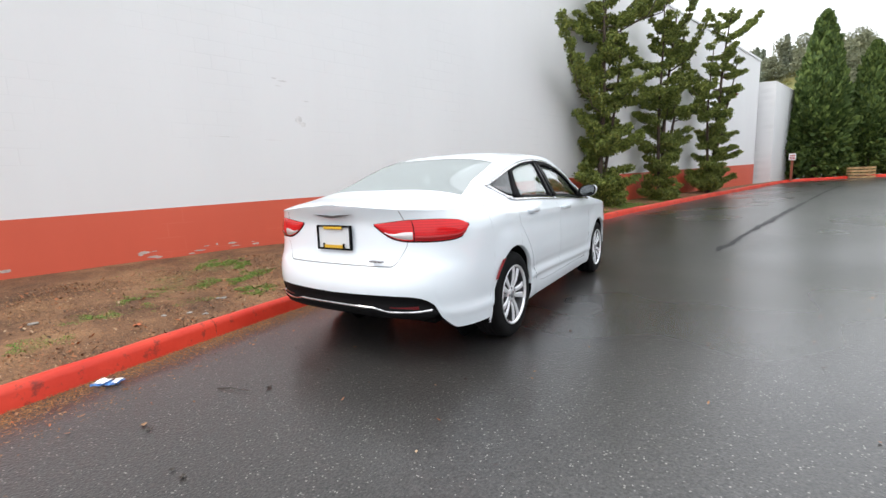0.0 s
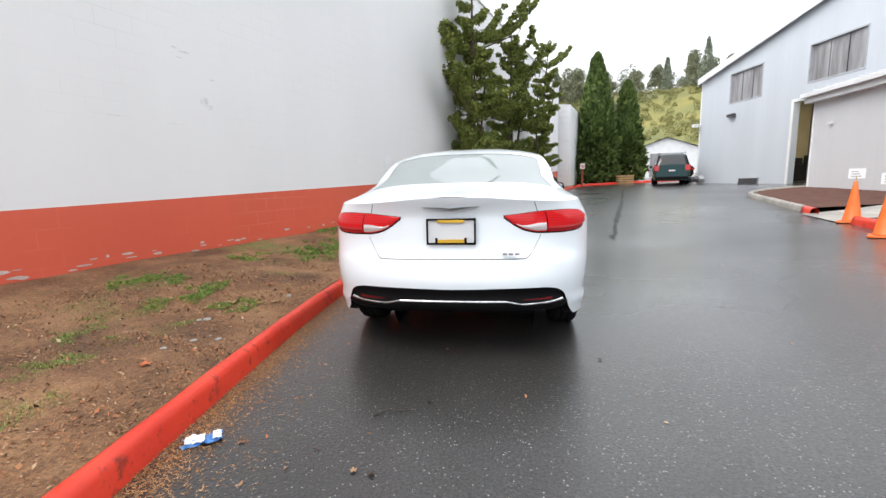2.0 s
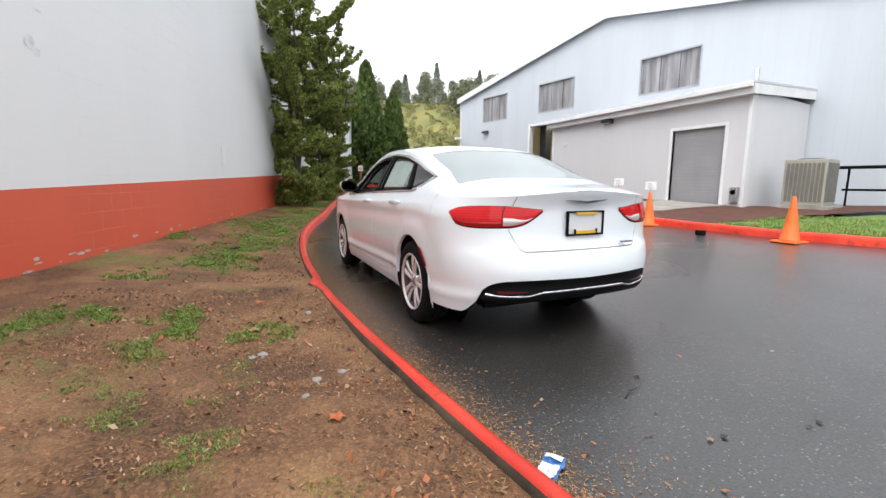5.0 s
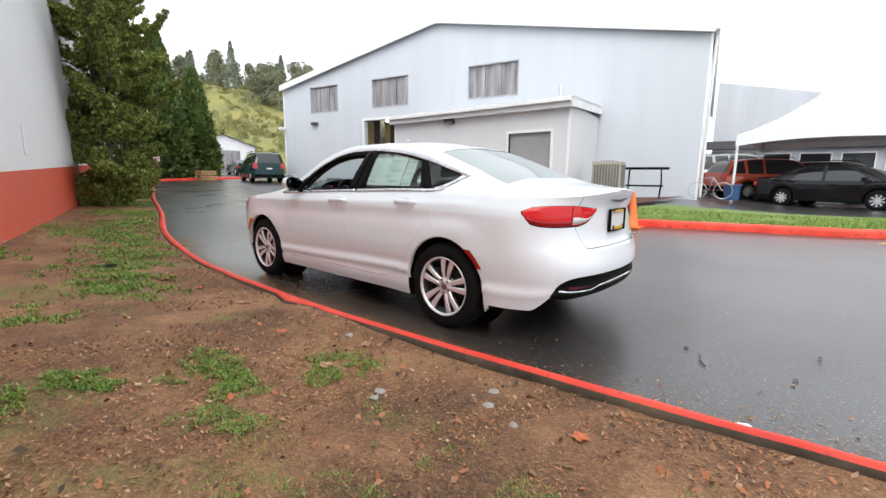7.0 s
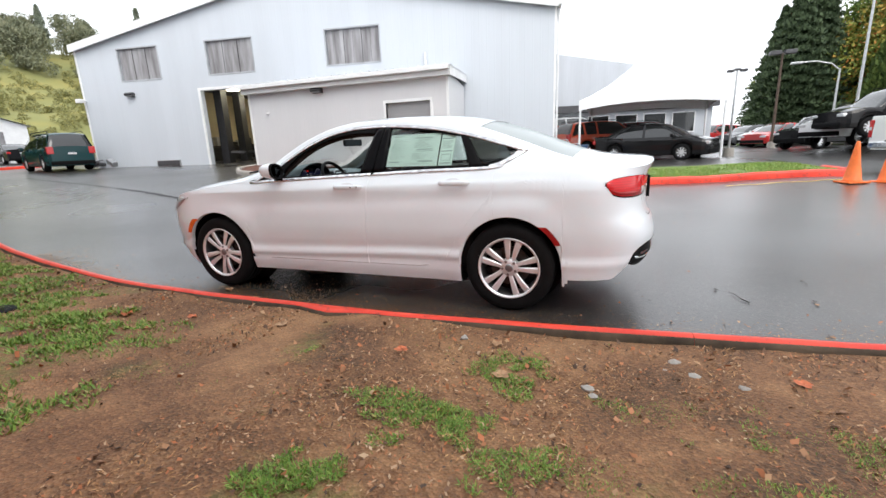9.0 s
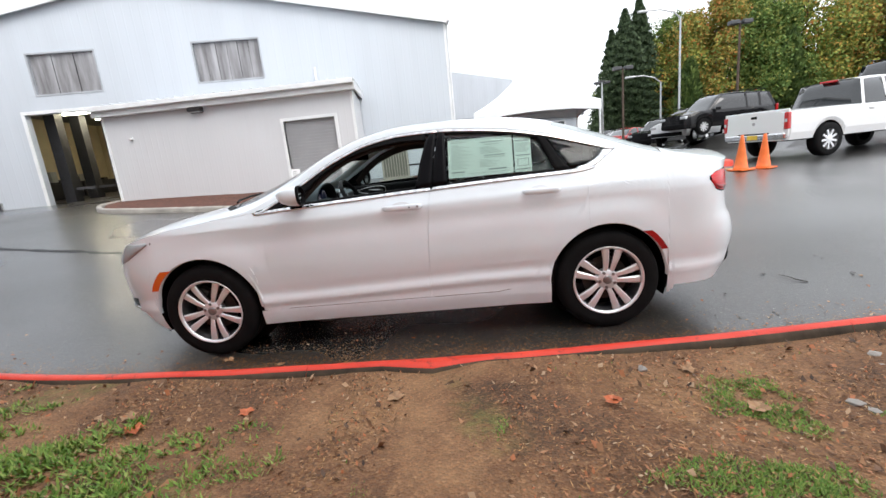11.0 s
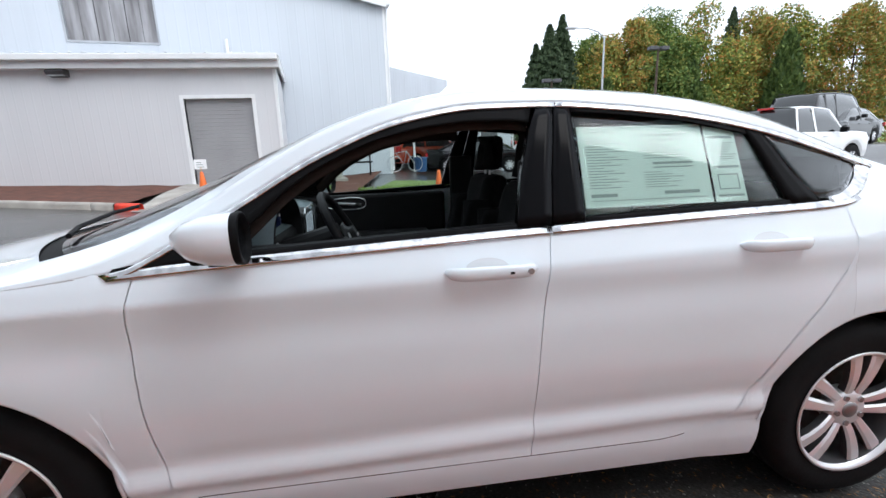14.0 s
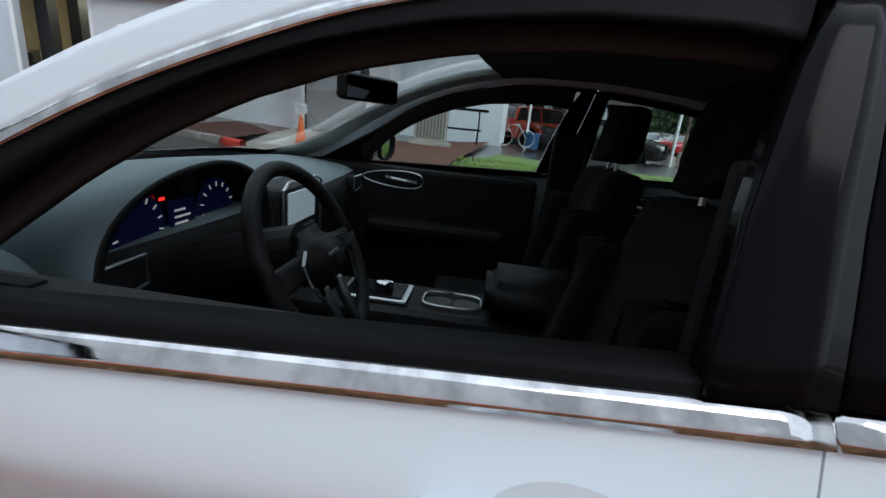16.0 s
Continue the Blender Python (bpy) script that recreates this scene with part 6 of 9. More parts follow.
def front_seat(cx):
    s = part("seat", block(cx - 0.25, cx + 0.25, 1.10, 1.60, 0.42, 0.60, 0.05), cloth, car, "black cloth front seat", smooth=True)
    part("backrest", block(cx - 0.24, cx + 0.24, 1.06, 1.20, 0.56, 1.14, 0.05, 0.22, 0.80), cloth, s, smooth=True)
    for d in (-0.19, 0.19):
        part("bolster", block(cx + d - 0.05, cx + d + 0.05, 1.12, 1.26, 0.62, 1.02, 0.03, 0.22, 0.8), cloth, s, smooth=True)
    part("headrest", block(cx - 0.125, cx + 0.125, 0.955, 1.055, 1.165, 1.345, 0.04, 0.10, 0.85), cloth, s, smooth=True)
    for d in (-0.05, 0.05):
        part("headrest_post", tube(bmesh.new(), (cx + d, 1.01, 1.10), (cx + d, 1.005, 1.20), 0.006), satin_metal, s)


front_seat(-0.37)
front_seat(0.36)
bench = part("rear_bench", block(-0.66, 0.66, 0.05, 0.55, 0.42, 0.62, 0.06), cloth, car, "black cloth rear bench", smooth=True)
part("bench_back", block(-0.64, 0.64, -0.10, 0.06, 0.58, 1.08, 0.05, 0.30), cloth, bench, smooth=True)
for cx in (-0.36, 0.36):
    part("headrest", block(cx - 0.12, cx + 0.12, -0.30, -0.21, 1.06, 1.20, 0.035), cloth, bench, smooth=True)
part("parcel_shelf", boxed(-0.62, 0.62, -0.55, -0.18, 1.02, 1.05, 0.01), cabin_black, car)
part("cabin_floor", boxed(-0.80, 0.80, -0.2, 2.4, 0.25, 0.30), cabin_black, car)
part("firewall", boxed(-0.75, 0.75, 2.40, 2.44, 0.28, 0.95), cabin_black, car)
# headliner, roof lining just under the roof
part("headliner", top_panel(-0.93, 0.93, lambda s: RW_TOP(s) + 0.02, lambda s: WS_TOP(s) - 0.02, 20, 14, -0.035), headliner, car, "dark grey roof lining", smooth=True)
for s in (-1, 1):
    part("pillar_lining", top_panel(s * 0.835, s * 0.985, lambda q: WS_TOP(q) - 0.05, lambda q: COWL(q) - 0.02, 5, 18, -0.028), pillar_grey, car, "light grey pillar lining", smooth=True)
    part("rear_pillar_lining", top_panel(s * 0.78, s * 0.985, lambda q: RW_BOT(q) + 0.05, lambda q: RW_TOP(q) + 0.3, 5, 14, -0.03), headliner, car, smooth=True)
    part("pillar_inner", boxed(min(s * 0.735, s * 0.70), max(s * 0.735, s * 0.70), 1.03, 1.17, 0.9, 1.24, 0.01), cabin_black, car)


# door cards with a bright handle in a teardrop cup
def door_card(s, y0, y1, hy):
    bm = boxed(min(s * 0.76, s * 0.835), max(s * 0.76, s * 0.835), y0, y1, 0.32, 1.020, 0.02)
    card = part("door_card", bm, cabin_black, car, "black door card")
    part("arm_rest", boxed(min(s * 0.66, s * 0.765), max(s * 0.66, s * 0.765), y0 + 0.12, y1 - 0.25, 0.73, 0.79, 0.02), cabin_black, card)
    bm = bmesh.new()
    ring = [bm.verts.new((s * 0.757, hy + 0.14 * math.cos(a) + 0.05 * math.cos(a) ** 2, 0.965 + 0.038 * math.sin(a))) for a in (2 * math.pi * k / 28 for k in range(28))]
    bm.faces.new(ring)
    r = bmesh.ops.inset_region(bm, faces=bm.faces[:], thickness=0.005)
    cup = part("handle_surround", piped([v.co.copy() for v in ring] + [ring[0].co.copy()], 0.003, 6), satin_metal, card, "satin handle surround")
    bm.free()
    part("inner_handle", piped([(s * 0.752, hy - 0.06, 0.955), (s * 0.735, hy - 0.02, 0.962), (s * 0.737, hy + 0.05, 0.968), (s * 0.755, hy + 0.08, 0.970)], 0.008, 8), satin_metal, card, "satin metal inner handle")


for s in (-1, 1):
    door_card(s, 1.20, 2.20, 1.80)
    door_card(s, 0.30, 1.10, 0.78)

# dashboard: one swept top with a hooded cluster
def dash_z(x, y):
    t = (y - 1.98) / 0.50
    return 1.005 + 0.035 * math.sin(min(1, max(0, t)) * 2.4) - 0.02 * (x / 0.75) ** 2


rows = []
for i in range(33):
    x = -0.75 + 1.5 * i / 32
    front = 1.96 + 0.06 * (abs(x) / 0.75) ** 2 + (0.03 if abs(x) < 0.14 else 0)
    row = [(x, front + 0.05, 0.74), (x, front + 0.01, 0.84), (x, front - 0.005, 0.93), (x, front + 0.0, 0.975)]
    for j in range(10):
        y = front + 0.015 + (2.52 - 0.18 * (x / 0.75) ** 2 - front) * j / 9
        row.append((x, y, dash_z(x, y) - (0.012 if j == 0 else 0)))
    rows.append(row)
dash_bm = grid_bm(rows)
for k, face in enumerate(dash_bm.faces):
    face.material_index = 1 if k % 13 < 4 else 0
dash = part("dashboard", dash_bm, [dash_top, cabin_black], car, "slate-black dashboard with hooded dials", smooth=True)
part("lower_dash", boxed(-0.72, 0.72, 2.06, 2.3, 0.45, 0.80, 0.03), cabin_black, dash)
# instrument hood and cluster
CX, CY, CS = -0.40, 1.975, 1.22
rows = []
for i in range(25):
    a = math.pi * i / 24
    px, pz = CX - (0.285 if a < math.pi / 2 else 0.225) * math.cos(a), 0.945 + 0.182 * math.sin(a) ** 0.75
    rows.append([(px, CY + 0.16, pz - 0.02), (px, CY + 0.02, pz), (px, CY - 0.035, pz + 0.002), (CX + (px - CX) * 0.94, CY - 0.036, 0.99 + (pz - 0.99) * 0.93), (CX + (px - CX) * 0.90, CY + 0.06, 0.985 + (pz - 0.985) * 0.88)])
hood_bm = grid_bm(rows)
for k, face in enumerate(hood_bm.faces):
    face.material_index = 0 if k % 4 < 2 else 1
part("dial_hood", hood_bm, [dash_top, cabin_black], dash, "slate dial hood, black inside", smooth=True)
bm = bmesh.new()
ring = []
for i in range(25):
    a = math.pi * i / 24
    ring.append(bm.verts.new((CX - 0.200 * math.cos(a), CY + 0.045, 0.968 + 0.138 * math.sin(a) ** 0.8)))
for i in range(13):
    a = math.pi * i / 12
    if 0 < i < 12:
        ring.append(bm.verts.new((CX + 0.200 * math.cos(a), CY + 0.045, 0.968 - (0.05 * math.sin(a)) - 0.02 * math.sin(2 * a) ** 2)))
bm.faces.new(ring)
cluster_mat = material("dial_glass", (0.008, 0.009, 0.016), 0.12, 0.0, 0.6)
part("dial_face", bm, cluster_mat, dash, "black dial panel")
lit_blue = material("lit_blue_dial", (0.006, 0.007, 0.022), 0.3)
lit_blue.node_tree.nodes["Principled BSDF"].inputs["Emission Color"].default_value = (0.03, 0.06, 0.42, 1)
lit_blue.node_tree.nodes["Principled BSDF"].inputs["Emission Strength"].default_value = 0.015
lit_white = material("lit_white_mark", (0.6, 0.6, 0.6), 0.4)
lit_white.node_tree.nodes["Principled BSDF"].inputs["Emission Color"].default_value = (0.9, 0.85, 0.8, 1)
lit_white.node_tree.nodes["Principled BSDF"].inputs["Emission Strength"].default_value = 0.22
lit_red = material("lit_red_mark", (0.5, 0.02, 0.02), 0.4)
lit_red.node_tree.nodes["Principled BSDF"].inputs["Emission Color"].default_value = (1, 0.03, 0.02, 1)
lit_red.node_tree.nodes["Principled BSDF"].inputs["Emission Strength"].default_value = 1.0
for cx, r in ((CX - 0.112, 0.066), (CX + 0.112, 0.066)):
    bm = bmesh.new()
    bmesh.ops.create_cone(bm, cap_ends=True, segments=28, radius1=r, radius2=r * 0.97, depth=0.004, matrix=Matrix.Translation((cx, CY + 0.041, 1.008)) @ Matrix.Rotation(math.pi / 2, 4, "X"))
    part("dial", bm, lit_blue, dash, "faintly blue-lit dial")
    bm = bmesh.new()
    for k in range(11):
        a = math.radians(215 - 25 * k)
        box(bm, -0.0012, 0.0012, -0.0008, 0.0008, -0.005, 0.005, 0, Matrix.Translation((cx + r * 0.80 * math.cos(a), CY + 0.0375, 1.008 + r * 0.80 * math.sin(a))) @ Matrix.Rotation(math.pi / 2 - a, 4, "Y"))
    part("dial_ticks", bm, lit_white, dash, "white dial marks")
bm = boxed(CX - 0.036, CX + 0.036, CY + 0.036, CY + 0.042, 0.975, 1.045, 0.002)
part("trip_screen", bm, lit_blue, dash, "dim blue trip screen")
bm = bmesh.new()
for k in range(4):
    box(bm, CX - 0.026, CX - 0.026 + (0.05, 0.036, 0.044, 0.03)[k], CY + 0.0340, CY + 0.0355, 0.985 + 0.013 * k, 0.989 + 0.013 * k)
part("trip_bars", bm, lit_white, dash)
part("warning_mark", boxed(CX - 0.064, CX - 0.050, CY + 0.034, CY + 0.0355, 1.052, 1.058), lit_red, dash, "small red warning light")
part("dial_rim", piped([(CX - 0.152, CY + 0.036, 0.985), (CX - 0.10, CY + 0.034, 0.953), (CX - 0.04, CY + 0.034, 0.962), (CX, CY + 0.034, 0.968), (CX + 0.06, CY + 0.034, 0.953), (CX + 0.11, CY + 0.034, 0.955), (CX + 0.155, CY + 0.036, 0.99), (CX + 0.15, CY + 0.036, 1.03)], 0.0035, 6), satin_metal, dash, "bright dial rim")

# steering wheel
WHEEL = pose(-0.395, 1.735, 0.965) @ pose(0, 0, 0, -28, 0, 0)
sw = new("steering_wheel")
sw.parent = car
sw.matrix_basis = WHEEL
sw["label"] = "black leather steering wheel"
rim_pts = [(0.182 * math.cos(a), 0, 0.182 * math.sin(a)) for a in (2 * math.pi * k / 48 for k in range(49))]
part("wheel_rim", piped(rim_pts, 0.0155, 10), cabin_black, sw, smooth=True)
bm = boxed(-0.075, 0.075, -0.035, 0.03, -0.075, 0.055)
bmesh.ops.bevel(bm, geom=bm.edges[:], offset=0.028, segments=3, affect="EDGES")
part("airbag_pad", bm, cabin_black, sw, smooth=True)
for s in (-1, 1):
    part("wheel_spoke", boxed(min(s * 0.06, s * 0.172), max(s * 0.06, s * 0.172), -0.012, 0.012, -0.030, 0.018, 0.008), cabin_black, sw)
    part("spoke_trim", piped([(s * 0.07, -0.02, 0.02), (s * 0.10, -0.02, 0.0), (s * 0.105, -0.02, -0.04), (s * 0.08, -0.02, -0.09)], 0.0035, 6), satin_metal, sw, "satin spoke trim")
for s in (-1, 1):
    part("lower_spoke", boxed(s * 0.035 - 0.012, s * 0.035 + 0.012, -0.010, 0.010, -0.170, -0.06, 0.006), satin_metal, sw)
part("wheel_badge", boxed(-0.022, 0.022, -0.038, -0.034, -0.012, -0.004, 0.001), satin_metal, sw, "small wing-shaped badge")
part("column_shroud", tube(bmesh.new(), (-0.395, 1.76, 0.97), (-0.395, 2.05, 0.88), 0.055, 0.07, 16), cabin_black, car)

# centre stack, console
stack = part("radio_panel", boxed(-0.125, 0.125, 1.945, 2.06, 0.72, 1.030, 0.02), cabin_black, car, "black radio and climate panel")
scr = material("grey_screen", (0.30, 0.33, 0.35), 0.12, 0.0, 0.5)
scr.node_tree.nodes["Principled BSDF"].inputs["Emission Color"].default_value = (0.5, 0.6, 0.66, 1)
scr.node_tree.nodes["Principled BSDF"].inputs["Emission Strength"].default_value = 0.25
part("touch_screen", boxed(-0.085, 0.085, 1.938, 1.946, 0.925, 1.015, 0.003), scr, stack, "pale lit touch screen")
part("stack_rim", piped([(-0.125, 1.938, 0.86), (-0.125, 1.936, 1.03), (-0.09, 1.94, 1.045), (0.09, 1.94, 1.045), (0.125, 1.936, 1.03), (0.125, 1.938, 0.86)], 0.004, 6), satin_metal, stack, "satin stack rim")
for k in range(3):
    part("button_row", boxed(-0.08, 0.08, 1.936, 1.946, 0.895 - 0.028 * k, 0.908 - 0.028 * k, 0.002), dark_grey, stack)
for x in (0.56, -0.62):
    bm = boxed(x - 0.045, x + 0.045, 1.955, 1.99, 0.935, 0.99, 0.012)
    v = part("air_vent", bm, cabin_black, dash, "black air vent")
    part("vent_rim", piped([(x - 0.048, 1.953, 0.94), (x - 0.03, 1.951, 0.932), (x + 0.048, 1.953, 0.94), (x + 0.048, 1.953, 0.99), (x - 0.048, 1.953, 0.99), (x - 0.048, 1.953, 0.94)], 0.003, 6), satin_metal, dash, "satin vent rim")
console = part("console", boxed(-0.13, 0.11, 1.05, 2.0, 0.45, 0.735, 0.03), cabin_black, car, "black centre console")
part("shift_plate", boxed(-0.085, 0.055, 1.60, 1.80, 0.736, 0.748, 0.006), satin_metal, console, "satin shifter surround")
part("shift_inset", boxed(-0.072, 0.042, 1.615, 1.785, 0.745, 0.752, 0.004), gloss_black, console)
part("shift_dial", lathe([(0.001, 0.026), (0.026, 0.025), (0.029, 0.020), (0.029, 0.0), (0.001, 0.0)], 24), chrome, console, "chrome rotary shifter", smooth=True).location = (-0.015, 1.68, 0.752)
cup_pts = [(-0.015 + 0.052 * math.copysign(abs(math.cos(a)) ** 0.5, math.cos(a)), 1.475 + 0.085 * math.copysign(abs(math.sin(a)) ** 0.5, math.sin(a)), 0.742) for a in (2 * math.pi * k / 32 for k in range(33))]
part("cup_rim", piped(cup_pts, 0.004, 6), satin_metal, console, "bright cup-holder rim", smooth=True)
for y in (1.435, 1.515):
    part("cup_well", lathe([(0.038, 0.0), (0.038, 0.001)], 20), gloss_black, console).location = (-0.015, y, 0.7355)
bm = boxed(-0.125, 0.105, 1.06, 1.385, 0.735, 0.85)
bmesh.ops.bevel(bm, geom=bm.edges[:], offset=0.03, segments=3, affect="EDGES")
part("arm_rest", bm, cabin_black, console, "padded black arm rest", smooth=True)
# mirror on the windscreen
rvm = part("cabin_mirror", boxed(-0.105, 0.105, 1.735, 1.765, 1.270, 1.335, 0.012), cabin_black, car, "black rear-view mirror")
rvm.matrix_basis = Matrix.Translation((-0.03, 1.75, 0)) @ Matrix.Rotation(radians(-26), 4, "Z") @ Matrix.Translation((0, -1.75, 0))
part("cabin_mirror_glass", boxed(-0.095, 0.095, 1.732, 1.7355, 1.277, 1.328), material("dimmed_mirror", (0.10, 0.10, 0.11), 0.03, 1.0), rvm)
part("mirror_stalk", tube(bmesh.new(), (0, 1.76, 1.32), (0.02, 1.80, 1.395), 0.012), cabin_black, rvm)
# window ledge on the driver's door
part("window_ledge", boxed(-0.835, -0.752, 1.20, 2.16, 0.995, 1.024, 0.010), cabin_black, car, "black window ledge")
part("ledge_vent", boxed(-0.80, -0.775, 1.90, 2.06, 1.022, 1.028, 0.002), satin_black, car)

# price sheets inside the rear side window: a wide one and a narrow one
paper = material("pale_green_paper", (0.66, 0.74, 0.70), 0.8)
put(paper, "Base Color", ramp(paper, noise_tex(paper, 3.0, 3.0), [(0.3, (0.62, 0.70, 0.66)), (0.7, (0.72, 0.79, 0.75))]))
ink = material("grey_print", (0.30, 0.34, 0.33), 0.8)


def sheet_bm(y0, y1, z0, z1, off):
    return ribbon([(y0, z0), (y1, z0)], [(y0 - 0.012, z1), (y1 - 0.012, z1)], 6, off, 0.0015, 6)


OFF = -0.0145
for y0, y1, bars in ((0.990, 0.565, 1), (0.555, 0.445, 2)):
    sh = part("price_sheet", sheet_bm(y1, y0, 1.092, 1.335, OFF), paper, car, "pale green printed price sheet in the window", smooth=False)
    bm = bmesh.new()
    items = []
    if bars == 1:
        items += [(0.05, 0.30, 0.92, 0.935), (0.05, 0.95, 0.075, 0.083), (0.02, 0.98, 0.965, 0.972), (0.56, 0.88, 0.50, 0.53), (0.56, 0.88, 0.455, 0.47), (0.62, 0.90, 0.13, 0.17), (0.50, 0.86, 0.86, 0.885), (0.05, 0.25, 0.12, 0.16), (0.56, 0.80, 0.80, 0.815)]
        items += [(0.05, 0.05 + 0.12 + 0.22 * ((k * 37) % 11) / 11, 0.84 - 0.034 * k, 0.850 - 0.034 * k) for k in range(19)]
        items += [(0.50, 0.50 + 0.20 + 0.2 * ((k * 29) % 7) / 7, 0.74 - 0.033 * k, 0.750 - 0.033 * k) for k in range(6)]
        items += [(0.48, 0.62 + 0.2 * ((k * 17) % 7) / 7, 0.40 - 0.03 * k, 0.409 - 0.03 * k) for k in range(7)]
    else:
        items += [(0.10, 0.90, 0.80, 0.835), (0.10, 0.92, 0.42, 0.45), (0.10, 0.92, 0.06, 0.09)]
        items += [(0.12, 0.9 - 0.3 * ((k * 31) % 5) / 5, 0.74 - 0.03 * k, 0.750 - 0.03 * k) for k in range(8)]
        items += [(0.16, 0.20, 0.16, 0.34), (0.80, 0.84, 0.16, 0.34), (0.16, 0.84, 0.33, 0.345), (0.16, 0.84, 0.15, 0.165)]
    for a, b, c, d in items:
        ya, yb = y0 + (y1 - y0) * a, y0 + (y1 - y0) * b
        za, zb = 1.092 + 0.243 * c, 1.092 + 0.243 * d
        q = [(ya, za), (yb, za), (yb, zb), (ya, zb)]
        bm.faces.new([bm.verts.new(gx_point(y - 0.012 * (z - 1.092) / 0.243, z, OFF + 0.0008)) for y, z in q])
    part("print_bars", bm, ink, sh, "rows of small grey print")


# ---- trees ----
def leaf_mesh(name, centres, size, mat, parent, label="", aspect=1.6, seed=1, up=0.0, out_from=None):
    """Many small leaf quads, one at each centre, turned at random or outward."""
    rs = np.random.RandomState(seed)
    c = np.asarray(centres, dtype=float)
    n = len(c)
    d = rs.normal(size=(n, 3))
    if out_from is not None:
        d = d * 0.7 + (c - out_from) * 1.3 / (np.linalg.norm(c - out_from, axis=1, keepdims=True) + 1e-6)
    d[:, 2] += up
    d /= np.linalg.norm(d, axis=1, keepdims=True)
    r = rs.normal(size=(n, 3))
    s = np.cross(d, r)
    s /= np.linalg.norm(s, axis=1, keepdims=True) + 1e-9
    k = size * rs.uniform(0.6, 1.3, size=(n, 1))
    a, b = d * k * aspect, s * k * 0.5
    v = np.stack([c - b * 0.6, c + a * 0.5 - b, c + a, c + a * 0.5 + b], axis=1).reshape(-1, 3)
    f = np.arange(4 * n).reshape(-1, 4)
    me = bpy.data.meshes.new(name)
    me.vertices.add(4 * n)
    me.vertices.foreach_set("co", v.ravel())
    me.loops.add(4 * n)
    me.loops.foreach_set("vertex_index", f.ravel().astype(np.int32))
    me.polygons.add(n)
    me.polygons.foreach_set("loop_start", np.arange(0, 4 * n, 4, dtype=np.int32))
    me.polygons.foreach_set("loop_total", np.full(n, 4, dtype=np.int32))
    me.update()
    me.materials.append(mat)
    ob = new(name, me)
    if parent:
        ob.parent = parent
    if label:
        ob["label"] = label
    return ob


def ball(rs, centre, r, n):
    p = rs.normal(size=(n, 3))
    p /= np.linalg.norm(p, axis=1, keepdims=True)
    return centre + p * r * rs.uniform(0.35, 1.0, size=(n, 1)) ** 0.5


def juniper_tree(x, y, z, height, spread, leaders, seed, label, rust=False):
    """An upright, twisted juniper: several leaders with clumped, up-swept branches."""
    rs = np.random.RandomState(seed)
    t = base("juniper", pose(x, y, z), label, "tree", "junipers by the wall")
    centres, rusts, limbs = [], [], []
    for li, (dx, dy, top) in enumerate(leaders):
        pts = []
        for k in range(9):
            f = k / 8
            w = 0.10 * math.sin(5 * f + seed + li)
            pts.append(np.array((dx * f ** 0.8 + w * f, dy * f ** 0.8 + 0.06 * math.cos(4 * f + li), top * f)))
        limbs.append((pts, 0.085 if li == 0 else 0.06))
        nb = int((58 if li == 0 else 34) * top / height)
        tiers = 11
        for b in range(nb):
            f = (math.floor(b / nb * tiers) + 0.45 + rs.normal() * 0.30) / tiers
            f = min(0.985, max(0.02, f)) ** 1.08
            i = min(7, int(f * 8))
            p0 = pts[i] + (pts[i + 1] - pts[i]) * (f * 8 - i)
            a = b * 2.4 + rs.rand() * 1.2
            env = spread * (0.72 + 0.2 * math.sin(9 * f + seed + li)) * (1 - 0.50 * f) * (1.0 if li == 0 else 0.75)
            arm = rs.rand() < 0.15 and f > 0.35
            ln = env * rs.uniform(0.6, 1.3) + (0.65 * spread if arm else 0)
            rise_ = rs.uniform(0.1, 0.5) + (0.45 if arm else 0)
            tip = p0 + np.array((math.cos(a) * ln, math.sin(a) * ln, ln * rise_))
            mid = p0 * 0.4 + tip * 0.6 + np.array((0, 0, -0.30 * ln * rise_ - 0.10 * ln))
            limbs.append(([p0, mid, tip], 0.022))
            m = max(3, int(ln / 0.13))
            for q in range(m):
                g = 0.22 + 0.78 * (q + 0.5) / m
                c = p0 * (1 - g) ** 2 + 2 * mid * g * (1 - g) + tip * g * g
                r = (0.20 - 0.10 * g) * rs.uniform(0.75, 1.25) * (1.35 - 0.5 * f)
                cl = ball(rs, c + rs.normal(size=3) * 0.035, r, 190)
                cl[:, 2] = c[2] + (cl[:, 2] - c[2]) * 0.55
                if rust and 0.62 < f < 0.8 and rs.rand() < 0.10:
                    rusts.append(cl)
                else:
                    centres.append(cl)
        centres.append(ball(rs, pts[-1] + np.array((0, 0, 0.05)), 0.11, 90))
    bm = bmesh.new()
    for pts, r in limbs:
        b2 = piped([tuple(p) for p in pts], r, 6, 0.25)
        me = bpy.data.meshes.new("tmp")
        b2.to_mesh(me)
        b2.free()
        bm.from_mesh(me)
        bpy.data.meshes.remove(me)
    part("trunk", bm, bark, t, "dark twisted trunk and limbs")
    leaf_mesh("crown", np.concatenate(centres), 0.040, juniper, t, "yellow-green clumped needles", 1.9, seed, 0.35)
    if rusts:
        leaf_mesh("dead_sprays", np.concatenate(rusts), 0.05, rusty, t, "rusty dead needles", 1.9, seed, 0.2)
    return t


def wall_spot(lx, ly):
    p = on_wall(lx, ly)
    return p.x, p.y


